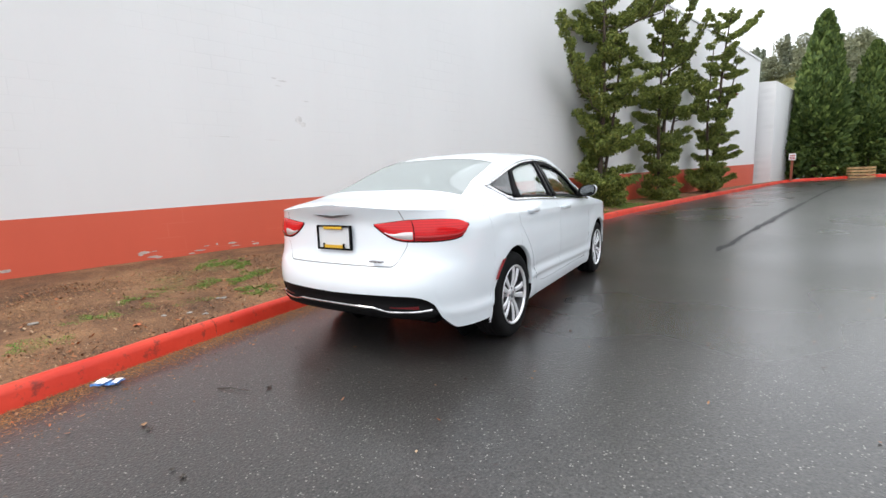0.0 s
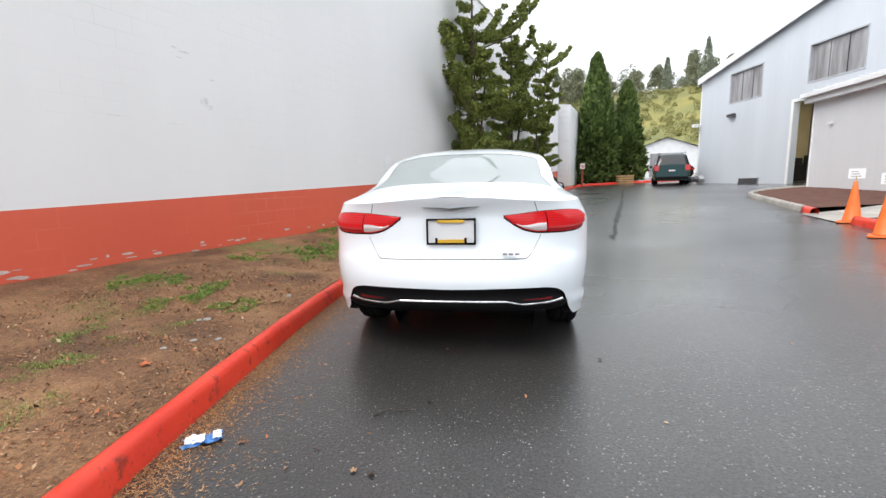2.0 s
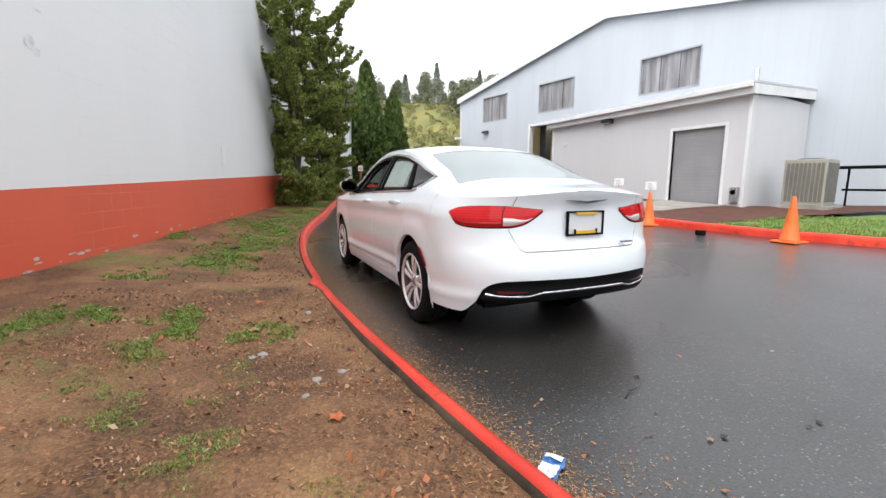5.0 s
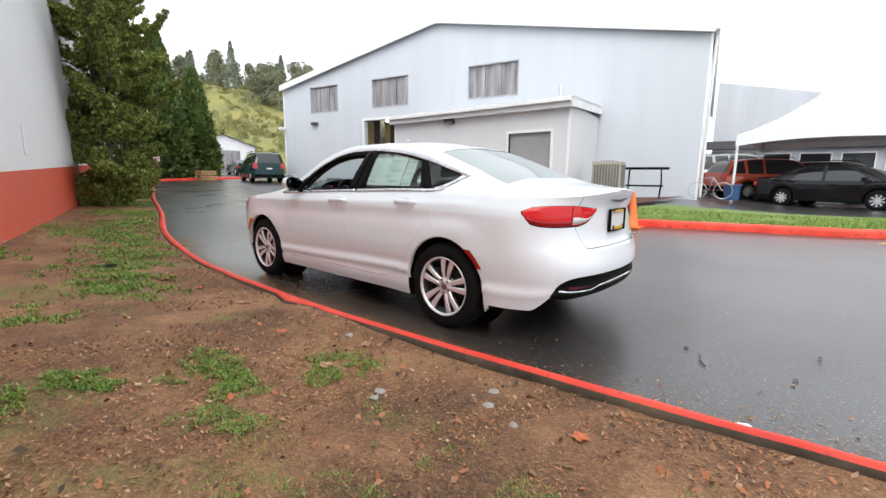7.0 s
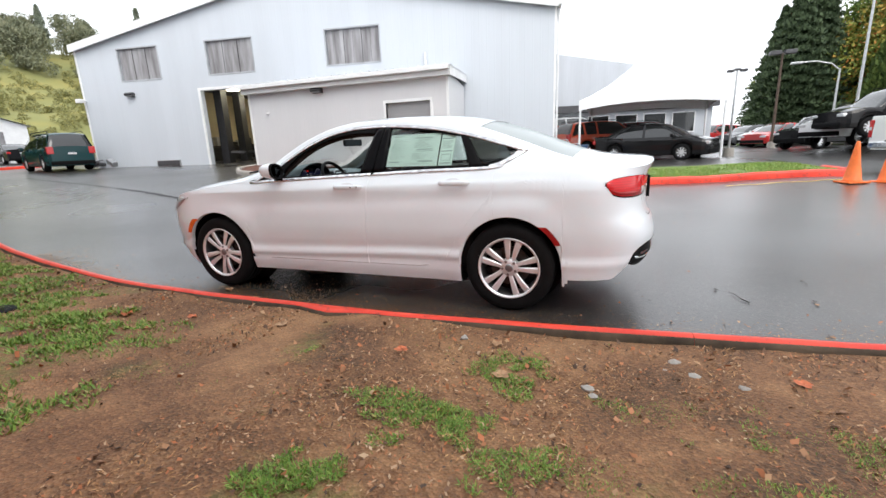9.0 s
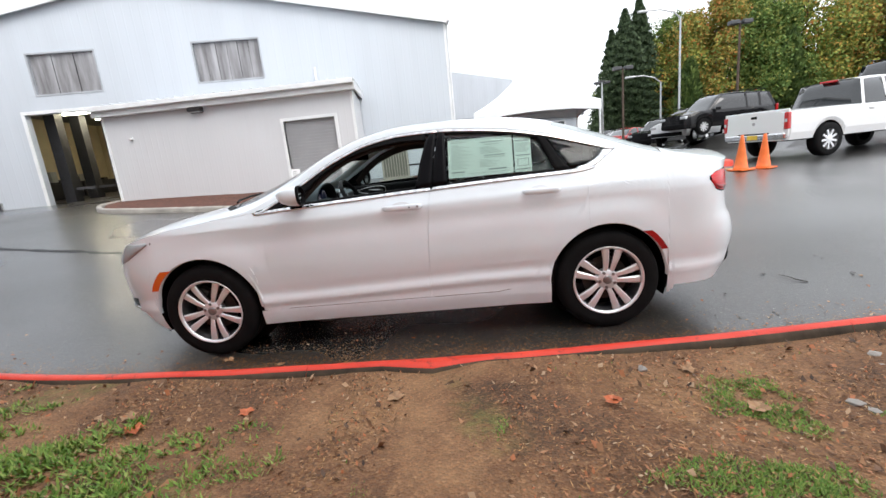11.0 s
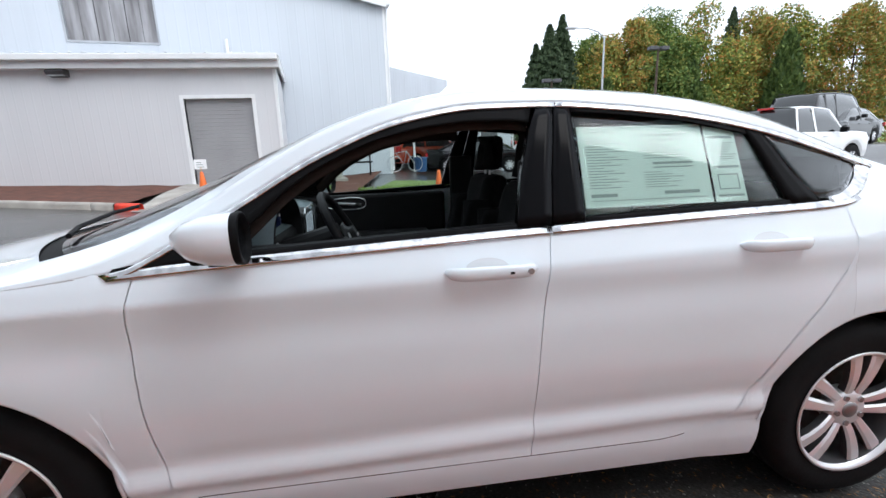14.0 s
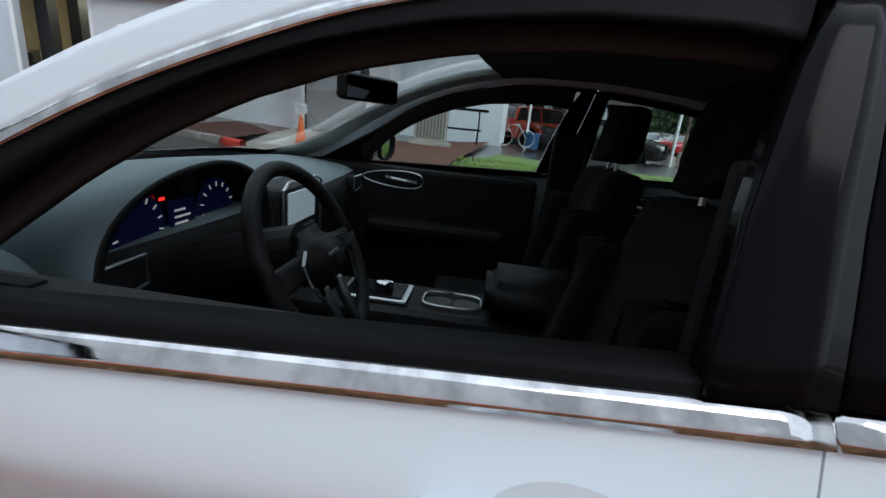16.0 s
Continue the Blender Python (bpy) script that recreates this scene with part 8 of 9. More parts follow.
vehicle("black_sedan", "sedan", 16.75, -2.7, 155, black_p, "black sedan parked beyond the grass strip", "car", length=4.55, height=1.46)
vehicle("pickup_truck", "pickup", 9.54, -9.76, 194.5, white_p, "white crew-cab pickup truck with dark windows", "pickup", "", 5.82, 2.02, 1.92)
vehicle("off_roader", "suv", 14.2, -16.4, 196, black_p, "tall black boxy off-road car", "car", length=4.7, width=1.95, height=2.0)
for nm, kd, x, y, hd, col, lab, ht in (
    ("red_crossover", "suv", 19.6, -0.6, 215, orange_p, "orange-red crossover under the tent", 1.66),
    ("maroon_crossover", "suv", 21.4, -2.6, 212, maroon_p, "maroon crossover under the tent", 1.68),
    ("white_off_roader", "suv", 22.5, 1.0, 215, silver_p, "silver off-road car by the annex", 1.8),
    ("white_car", "suv", 43, -6.6, 40, white_p, "white crossover in the car park", 1.65),
    ("blue_car", "sedan", 41.5, -8.4, 40, blue_p, "bright blue car in the car park", 1.5),
    ("red_car", "suv", 37, -9.0, 40, red_p, "dark red crossover in the car park", 1.62),
    ("grey_car", "sedan", 35.5, -11.2, 30, grey_p, "dark grey sedan in the car park", 1.46),
    ("red_sedan", "sedan", 31.0, -11.6, 35, red_p, "red sedan in the car park", 1.44),
    ("black_crossover", "suv", 25.0, -11.6, 35, black_p, "black crossover in the car park", 1.72),
    ("white_crossover", "suv", 20.2, -11.0, 35, white_p, "white crossover in the car park", 1.66),
    ("dark_crossover", "suv", 18.3, -11.2, 12, black_p, "black crossover in the car park", 1.76),
    ("grey_sedan", "sedan", 14.2, -17.0, 20, grey_p, "dark grey sedan in the car park", 1.46),
    ("silver_sedan", "sedan", 17.5, -19.5, 20, silver_p, "silver sedan in the car park", 1.46),
    ("white_sedan", "sedan", 33.0, -12.0, 30, white_p, "white sedan in the car park", 1.46),
    ("dark_sedan", "sedan", 30.5, -15.5, 30, grey_p, "grey sedan in the car park", 1.46),
    ("far_white_car", "suv", 36.5, -22.0, 10, white_p, "white crossover on the bank road", 1.65),
    ("far_dark_car", "suv", 35.5, -27.0, 10, grey_p, "dark crossover on the bank road", 1.65),
):
    vehicle(nm, kd, x, y, hd, col, lab, "car", height=ht, z=gz(x, y) + 0)


# ---- traffic cones, some with paper signs ----
paper_white = varied("white_sign_paper", (0.78, 0.79, 0.80), 0.7, scale=6.0, amount=0.05)


def traffic_cone(x, y, sign, label, turn=0.0):
    c = base("traffic_cone", pose(x, y, gz(x, y), 0, 0, turn), label, "traffic cone", "traffic cones")
    part("foot", boxed(-0.18, 0.18, -0.18, 0.18, 0.0, 0.03, 0.008), orange, c)
    part("cone", lathe([(0.145, 0.03), (0.13, 0.05), (0.085, 0.32), (0.045, 0.58), (0.028, 0.70), (0.02, 0.715), (0.001, 0.715)], 28), orange, c, smooth=True)
    if sign:
        part("sign_stick", tube(bmesh.new(), (0, 0, 0.70), (0, 0, 0.80), 0.008), wood, c)
        s = part("paper_sign", boxed(-0.11, 0.11, -0.004, 0.004, 0.76, 0.93, 0.002), paper_white, c, "white paper sign")
        bm = bmesh.new()
        for k in range(3):
            for side in (-0.0052, 0.0052):
                box(bm, -0.07, 0.06 - 0.02 * k, side - 0.0006, side + 0.0006, 0.79 + 0.04 * k, 0.805 + 0.04 * k)
        part("sign_bars", bm, ink, s)
    return c


traffic_cone(5.80, 3.42, True, "orange traffic cone with a small paper sign", -38)
traffic_cone(6.32, 4.80, True, "orange traffic cone with a small paper sign", -44)
traffic_cone(5.60, 0.62, False, "orange traffic cone leaning by the kerb", 0)
traffic_cone(5.72, -4.80, False, "plain orange traffic cone by the kerb end", 15)
traffic_cone(5.95, -5.40, False, "plain orange traffic cone by the kerb end", 30)
# yellow hose lying by the kerb and a small black box
hose = [(5.75 + 0.02 * k + 0.06 * math.sin(k * 0.9), -2.9 - 0.11 * k, gz(5.9, -2.9 - 0.11 * k) + 0.012) for k in range(20)]
tape_yellow = varied("faded_yellow_cord", (0.66, 0.52, 0.16), 0.6, scale=6.0)
tagged(part("yellow_cord", piped(hose, 0.006, 6), tape_yellow), "faded yellow cord lying along the kerb", "cord")
tagged(part("black_box", boxed(5.30, 5.44, 1.86, 1.98, gz(5.37, 1.9), gz(5.37, 1.9) + 0.08, 0.01), satin_black), "small black box on the asphalt", "box")

# ---- cooling unit, frame and odds by the east wall ----
beige = varied("beige_metal_case", (0.36, 0.35, 0.30), 0.5, scale=3.0, amount=0.1)


def on_bld(x, y, z=None, rz=0):
    p = BLD @ Vector((x, y, 0))
    return pose(p.x, p.y, gz(p.x, p.y) + 0.10 if z is None else z, 0, 0, 9.5 + rz)


ac_slot = varied("grey_green_louvre", (0.16, 0.16, 0.14), 0.5)
for ly, h in ((1.35, 1.25),):
    ac = base("cooling_unit", on_bld(11.9, ly), "beige outdoor cooling unit on a concrete pad", "air conditioner", "cooling units")
    part("pad", boxed(-0.6, 0.6, -0.6, 0.6, -0.04, 0.06, 0.01), concrete, ac)
    part("case", boxed(-0.45, 0.45, -0.45, 0.45, 0.06, h, 0.02), beige, ac)
    for k in range(9):
        part("louvre", boxed(-0.47, -0.452, -0.40 + 0.09 * k, -0.34 + 0.09 * k, 0.16, h - 0.1, 0.003), ac_slot, ac)
        part("louvre", boxed(-0.40 + 0.09 * k, -0.34 + 0.09 * k, -0.47, -0.452, 0.16, h - 0.1, 0.003), ac_slot, ac)
    part("fan_grille", lathe([(0.30, h), (0.30, h + 0.02), (0.27, h + 0.03), (0.001, h + 0.03)], 24), dark_grey, ac)
meter = base("meter_box", pose(EX - 0.001, 4.36, 0.62), "grey electric meter box on the extension wall", "meter")
part("case", boxed(-0.12, -0.001, -0.10, 0.10, 0, 0.42, 0.01), galv, meter)
part("dial_cover", lathe([(0.07, 0), (0.065, 0.05), (0.001, 0.055)], 20, "X"), lamp_white, meter).location = (-0.12, 0, 0.28)
rack = base("steel_rack", on_bld(13.0, 0.35, None, 0), "black steel rack frame by the wall", "rack")
for yy in (-0.5, 0.5):
    part("leg", piped([(0, yy, 0), (0.1, yy * 1.05, 0.55), (0, yy, 1.0)], 0.03, 6), satin_black, rack)
part("rail", boxed(-0.25, 0.05, -0.75, 0.75, 0.98, 1.06, 0.01), satin_black, rack)
part("rail", boxed(-0.04, 0.04, -0.6, 0.6, 0.40, 0.46, 0.01), satin_black, rack)
bike = base("bicycle_frame", on_bld(14.3, -1.6), "dull metal frame leaning by the corner", "frame")
part("frame_tube", piped([(0, -0.4, 0.3), (0, -0.1, 0.75), (0, 0.3, 0.7), (0, 0.0, 0.3), (0, -0.1, 0.75)], 0.02, 6), galv, bike)
for yy in (-0.42, 0.35):
    part("ring", piped([(0, yy + 0.28 * math.cos(a), 0.30 + 0.28 * math.sin(a)) for a in (2 * math.pi * k / 20 for k in range(21))], 0.015, 6), galv, bike)
tub = base("blue_bin", on_bld(14.6, -2.3), "blue plastic bin by the building corner", "bin")
part("bin_body", lathe([(0.22, 0), (0.26, 0.5), (0.27, 0.52), (0.24, 0.52), (0.20, 0.05), (0.001, 0.05)], 20), varied("blue_plastic", (0.03, 0.09, 0.22), 0.5), tub)
part("bin_rim", lathe([(0.27, 0.50), (0.29, 0.52), (0.29, 0.55), (0.26, 0.55)], 20, "Z", False), varied("pale_blue_plastic", (0.10, 0.16, 0.28), 0.5), tub)
vent = base("wall_hatch", BLD @ pose(FX - 0.001, 16.9, 0.80), "dark metal hatch low on the gable wall", "hatch")
part("hatch_frame", boxed(-0.05, -0.001, -0.65, 0.65, 0.0, 0.30, 0.01), galv, vent)
part("hatch_leaf", boxed(-0.07, -0.05, -0.6, 0.6, 0.03, 0.27, 0.01), dark_grey, vent)
pile = base("scrap_pile", on_bld(14.2, 20.0), "dark heap of scrap parts by the gable corner", "heap")
for k in range(7):
    rr = random.Random(k)
    part("scrap_piece", boxed(-0.25, 0.25, -0.12, 0.12, 0.0, 0.14 + 0.1 * rr.random(), 0.02), dark_grey if k % 2 else galv, pile).matrix_basis = pose(rr.uniform(-0.3, 0.3), rr.uniform(-0.8, 0.8), 0.0 + 0.15 * rr.random(), rr.uniform(-15, 25), rr.uniform(-25, 25), rr.uniform(0, 180))

# ---- annex behind the building, with a row of windows ----
annex = base("annex", BLD, "grey metal-clad annex behind the tent", "building", kind="structure")
bm = bmesh.new()
q = [(-1.6, 6.05), (-6.2, 5.15), (-6.2, -0.2), (-1.6, -0.2)]
lo = [bm.verts.new((23.0, y, z)) for y, z in q]
hi = [bm.verts.new((30.0, y, z)) for y, z in q]
bm.faces.new(lo)
bm.faces.new(hi)
for k in range(4):
    bm.faces.new((lo[k], lo[(k + 1) % 4], hi[(k + 1) % 4], hi[k]))
bmesh.ops.recalc_face_normals(bm, faces=bm.faces)
part("annex_wall", bm, annex_mat, annex)
part("annex_wing", boxed(23.0, 30.0, -10.2, -6.202, -0.2, 3.3), annex_mat, annex, "lower grey wing")
part("canopy_band", boxed(22.6, 22.99, -10.4, -1.3, 2.75, 3.15, 0.02), dark_grey, annex)
for k in range(5):
    y = -2.2 - 1.5 * k
    w = base("window_annex", BLD @ pose(22.99, y, 1.5), "dark window in the annex wall", "window", "annex windows", "structure")
    part("pane", boxed(-0.02, -0.004, -1.1, 0, 0, 1.0), dark_glass, w)
    for y0, y1, z0, z1 in ((-1.15, 0.05, -0.06, 0), (-1.15, 0.05, 1.0, 1.06), (-1.15, -1.1, 0, 1.0), (0, 0.05, 0, 1.0)):
        part("window_frame", boxed(-0.05, -0.002, y0, y1, z0, z1), trim_white, w)

# ---- white peaked tent ----
tent = base("tent", pose(18.3, -2.5, 0, 0, 0, -4), "white hipped frame tent over parked cars", "tent")
TW, TD, TE = 2.65, 2.65, 2.85
grid = []
for i in range(25):
    u = -1 + 2 * i / 24
    row = []
    for j in range(25):
        v_ = -1 + 2 * j / 24
        m_ = max(abs(u), max(0.0, abs(v_) - 0.22) / 0.78)
        e = (1 - m_)
        zz = TE + 1.65 * (0.6 * e + 0.4 * e ** 2.0)
        row.append((u * TW, v_ * TD, zz))
    grid.append(row)
part("canopy", grid_bm(grid), tent_white, tent, "white fabric roof", smooth=True)
for ax in range(4):
    rows = []
    for i in range(21):
        u = -1 + 2 * i / 20
        drop = 0.42 - 0.20 * (1 - abs(u) ** 2.2)
        p = [(u * TW, -TD), (TW, u * TD), (u * TW, TD), (-TW, u * TD)][ax]
        rows.append([(p[0], p[1], TE), (p[0] * 1.003, p[1] * 1.003, TE - drop)])
    part("valance", grid_bm(rows), tent_white, tent, "scalloped white edge")
for sx in (-1, 1):
    for sy in (-1, 1):
        px, py = sx * (TW - 0.05), sy * (TD - 0.05)
        wz = gz(18.3 + px, -2.5 + py)
        part("pole", tube(bmesh.new(), (px, py, wz), (px, py, TE - 0.02), 0.045), trim_white, tent, "white tent pole")
for k, (x, y, h, arm) in enumerate(((17.6, -5.65, 3.4, 0), (25.7, -16.4, 6.9, 1), (28.5, -10.4, 5.4, 1), (30.0, -14.9, 8.6, 3), (35.6, -16.0, 5.0, 3))):
    zz = gz(x, y)
    lp = base("lamp_post", pose(x, y, zz), "tall metal car-park lamp post", "street lamp", "lamp posts")
    part("pole", tube(bmesh.new(), (0, 0, 0), (0, 0, h), 0.05 if arm == 0 else 0.09, 0.035 if arm == 0 else 0.06, 10), galv if arm in (0, 3) else bark, lp)
    part("footing", tube(bmesh.new(), (0, 0, 0), (0, 0, 0.35), 0.22, 0.2, 14), concrete, lp)
    if arm == 3:
        part("lamp_arm", piped([(0, 0, h - 0.1), (0, 0.5, h + 0.35), (0, 1.4, h + 0.6), (0, 2.4, h + 0.6)], 0.05, 8), galv, lp)
        part("lamp_head", boxed(-0.14, 0.14, 2.2, 2.9, h + 0.50, h + 0.66, 0.04), galv, lp)
    else:
        for s in (-1, 1):
            hs = 0.4 if arm == 0 else 0.85
            part("lamp_head", boxed(-0.25 * hs, 0.25 * hs, min(0.1 * s, (0.1 + 0.65 * hs) * s), max(0.1 * s, (0.1 + 0.65 * hs) * s), h - 0.08, h - 0.08 + 0.26 * hs, 0.03), dark_grey, lp)
        part("lamp_arm", boxed(-0.04, 0.04, -0.12, 0.12, h - 0.02, h + 0.06), dark_grey, lp)

# ---- far end of the drive: sign, pallets, shed ----
sp = base("sign_post", pose(5.78, 28.9, lawn_z(5.3, 28.0), 0, 0, -10), "wooden post with a small red and white sign", "sign")
part("post", boxed(-0.06, 0.06, -0.06, 0.06, 0.0, 1.55, 0.01), varied("red_brown_post", (0.26, 0.075, 0.04), 0.8), sp)
sg = part("sign_board", boxed(-0.16, 0.16, -0.085, -0.062, 1.15, 1.52, 0.004), paper_white, sp, "small white sign with red bars")
bm = bmesh.new()
for k in range(3):
    box(bm, -0.12, 0.12, -0.089, -0.0855, 1.20 + 0.09 * k, 1.25 + 0.09 * k)
part("sign_bars", bm, material("red_sign_ink", (0.5, 0.04, 0.03), 0.5), sg)
for k in range(1):
    pl = base("pallet_stack", pose(8.9 + 1.25 * k, 29.75 + 0.1 * k, gz(8.3, 29.7) + 0.02, 0, 0, 8 * k), "stack of pale wooden pallets", "pallets", "pallet stacks")
    for lv in range(4 - k):
        for b in range(3):
            part("runner", boxed(-0.5, 0.5, -0.5 + 0.45 * b, -0.40 + 0.45 * b, 0.16 * lv + 0.02, 0.16 * lv + 0.11), wood, pl)
        for b in range(5):
            part("board", boxed(-0.5 + 0.22 * b, -0.38 + 0.22 * b, -0.52, 0.52, 0.16 * lv + 0.11, 0.16 * lv + 0.135), wood, pl)
shed = base("shed", pose(18.2, 50.5, gz(18.2, 50.5), 0, 0, -12), "small white gabled shed at the end of the drive", "shed", kind="structure")
bm = bmesh.new()
q = [(-3.2, -0.3), (3.2, -0.3), (3.2, 3.0), (0, 4.1), (-3.2, 3.0)]
lo = [bm.verts.new((x, -4, z)) for x, z in q]
hi = [bm.verts.new((x, 4, z)) for x, z in q]
bm.faces.new(lo)
bm.faces.new(hi)
for k in range(5):
    bm.faces.new((lo[k], lo[(k + 1) % 5], hi[(k + 1) % 5], hi[k]))
bmesh.ops.recalc_face_normals(bm, faces=bm.faces)
part("shed_wall", bm, trim_white, shed, "white painted boards")
part("shed_door", boxed(-1.6, 1.6, -4.05, -4.003, 0, 2.5), pane_grey, shed, "wide grey shed door")
for s in (-1, 1):
    rows = [[(s * 3.45, -4.3, 2.95), (s * 3.45, 4.3, 2.95)], [(0, -4.3, 4.18), (0, 4.3, 4.18)]]
    part("shed_roof", grid_bm(rows), roof_metal, shed)


# ---- ground cover and litter ----
def flat_stuff(name, pts, mat, label, category, seed, length, width, lift, bend, kind="stuff"):
    """Many small leaf, needle or blade shapes lying or standing at the given points."""
    rs = np.random.RandomState(seed)
    p = np.asarray(pts, dtype=float)
    n = len(p)
    a = rs.uniform(0, 2 * math.pi, n)
    ln = length * rs.uniform(0.55, 1.35, n)
    wd = width * rs.uniform(0.6, 1.3, n)
    d = np.stack([np.cos(a), np.sin(a), np.zeros(n)], axis=1)
    s = np.stack([-np.sin(a), np.cos(a), np.zeros(n)], axis=1)
    up = np.array((0, 0, 1.0))
    tilt = rs.uniform(lift[0], lift[1], n)[:, None]
    roll = rs.uniform(-bend, bend, n)[:, None]
    L, Wd = ln[:, None], wd[:, None]
    fwd = d * np.cos(tilt) + up * np.sin(tilt)
    side = s * np.cos(roll) + up * np.sin(roll)
    v = np.stack([p, p + fwd * L * 0.45 + side * Wd * 0.5, p + fwd * L + up * (bend * 0.15 * L), p + fwd * L * 0.45 - side * Wd * 0.5 + up * np.abs(roll) * Wd * 0.5], axis=1)
    v[:, :, 2] = np.maximum(v[:, :, 2], p[:, None, 2])
    me = bpy.data.meshes.new(name)
    me.vertices.add(4 * n)
    me.vertices.foreach_set("co", v.ravel())
    me.loops.add(4 * n)
    me.loops.foreach_set("vertex_index", np.arange(4 * n, dtype=np.int32))
    me.polygons.add(n)
    me.polygons.foreach_set("loop_start", np.arange(0, 4 * n, 4, dtype=np.int32))
    me.polygons.foreach_set("loop_total", np.full(n, 4, dtype=np.int32))
    me.update()
    me.materials.append(mat)
    return tagged(new(name, me), label, category, kind=kind)


EDGE_Y = [(p.y, p.x) for p in BACK]


def kerb_x(y):
    """The lawn-side face of the kerb at y."""
    return lerp_curve(EDGE_Y, y)


def wall_x(y):
    q = WALL_INV @ Vector((0, y, 0))
    return on_wall(WALL_X, q.y).x - 0.0 + (on_wall(WALL_X, q.y).y - y) * 0.296


rng = random.Random(41)
PATCHES = [(-1.7, 5.9, 0.75), (-1.55, 5.0, 0.45), (-1.9, 4.1, 0.5), (-2.35, 3.05, 0.42), (-2.48, 2.2, 0.40), (-2.05, 3.3, 0.35), (-2.63, 1.2, 0.20), (-2.60, 0.14, 0.17), (-3.0, 0.2, 0.10), (-2.55, -0.12, 0.15), (-2.68, -0.5, 0.21), (-2.64, -1.15, 0.24), (-2.84, -0.8, 0.12), (-3.1, 0.32, 0.13), (-3.1, 1.6, 0.22), (-3.1, 4.2, 0.3), (-2.37, -1.70, 0.16), (-2.19, -0.74, 0.13), (-2.24, -0.9, 0.12), (-2.3, -1.42, 0.22), (-2.28, 0.88, 0.12), (-2.12, -0.21, 0.13), (-1.97, -2.06, 0.20), (-2.43, -1.66, 0.14), (-3.43, 0.15, 0.22), (-1.95, -0.3, 0.14), (-2.2, 2.62, 0.20), (-2.35, 1.8, 0.14), (-1.1, 7.0, 0.6), (-0.6, 8.6, 0.7), (0.1, 11, 0.8), (0.8, 14, 0.8), (-2.5, -3.0, 0.35), (-3.2, -4.2, 0.5), (-2.0, -4.4, 0.4)]
blades, far_blades = [], []
for cx, cy, r in PATCHES:
    for k in range(int(80000 * r ** 1.5) if cy < 1.5 else int(36000 * r ** 1.5)):
        a, q = rng.uniform(0, 6.2832), 1.35 * r * rng.random() ** 0.62
        x, y = cx + q * math.cos(a) * 1.05, cy + q * math.sin(a) * 1.3
        if x > kerb_x(y) - 0.04 or noise.noise(Vector((x * 5, y * 5, 3))) + 0.6 * noise.noise(Vector((x * 14, y * 14, 5))) < 0.75 * (q / r) - 0.50:
            continue
        (blades if cy < 1.5 else far_blades).append((x, y, lawn_z(x, y) - 0.004))
for k in range(9000):
    y = rng.uniform(-5, 16)
    x = kerb_x(y) - 0.03 - rng.random() * 2.6
    if noise.noise(Vector((x * 1.7, y * 1.7, 9))) > 0.18:
        blades.append((x, y, lawn_z(x, y) - 0.004))
flat_stuff("grass_blades", blades, blade_mat, "short bright green grass tufts in the bare soil", "grass", 3, 0.021, 0.0048, (0.15, 0.95), 0.5)
flat_stuff("lawn_grass", far_blades, blade_mat, "patches of green lawn grass by the kerb", "grass", 8, 0.038, 0.0095, (0.15, 0.95), 0.5)
strip_blades = []
for k in range(26000):
    y = rng.uniform(-5.3, 2.2)
    x0 = lerp_curve([(-5.4, 7.2), (-4.7, 6.98), (-2.9, 6.68), (-1.1, 6.33), (0.0, 6.13), (1.2, 6.03), (2.4, 6.05)], y)
    x = x0 + rng.random() ** 1.4 * 3.0
    if noise.noise(Vector((x * 1.3, y * 1.3, 2))) > -0.25:
        strip_blades.append((x, y, gz(x, y) + 0.095 + 0.02 * noise.noise(Vector((x * 2, y * 2, 0)))))
flat_stuff("strip_grass", strip_blades, blade_mat, "short green grass on the strip behind the kerb", "grass", 4, 0.06, 0.012, (0.4, 1.3), 0.4)
needles, crumbs, leaves = [], [], []
for k in range(52000):
    y = rng.uniform(-4.5, 7.5)
    x = kerb_x(y) - 0.02 - rng.random() * 2.9
    if x < wall_x(y) + 0.05 or noise.noise(Vector((x * 2.2, y * 2.2, 5))) < -0.18 + 0.3 * rng.random():
        continue
    needles.append((x, y, lawn_z(x, y) + 0.003))
flat_stuff("lawn_needles", needles, needle_mat, "dry brown needles strewn over the lawn", "needles", 5, 0.026, 0.0045, (0.0, 0.3), 0.3)
for k in range(70000):
    y = rng.uniform(-4.5, 8)
    x = kerb_x(y) - 0.03 - rng.random() * 2.8
    if x < wall_x(y) + 0.05 or noise.noise(Vector((x * 1.6, y * 1.6, 7))) + 0.5 * noise.noise(Vector((x * 6, y * 6, 8))) < rng.uniform(-0.5, 0.35):
        continue
    crumbs.append((x, y, lawn_z(x, y) + 0.004))
flat_stuff("leaf_crumbs", crumbs, leaf_mat, "small brown leaf crumbs on the lawn", "leaves", 6, 0.019, 0.010, (0.0, 0.6), 0.7)
for k in range(2600):
    y = rng.uniform(-4.5, 9)
    x = kerb_x(y) - 0.05 - rng.random() ** 1.3 * 2.6
    if x < wall_x(y) + 0.08:
        continue
    leaves.append((x, y, lawn_z(x, y) + 0.006))
flat_stuff("fallen_leaves", leaves, leaf_mat, "fallen brown and orange leaves on the lawn", "leaves", 7, 0.033, 0.024, (0.0, 0.6), 0.9)
# needles washed against the road side of the kerb
strip = []
road_x = lambda y: lerp_curve([(p.y, p.x) for p in KERB_LINE], y)
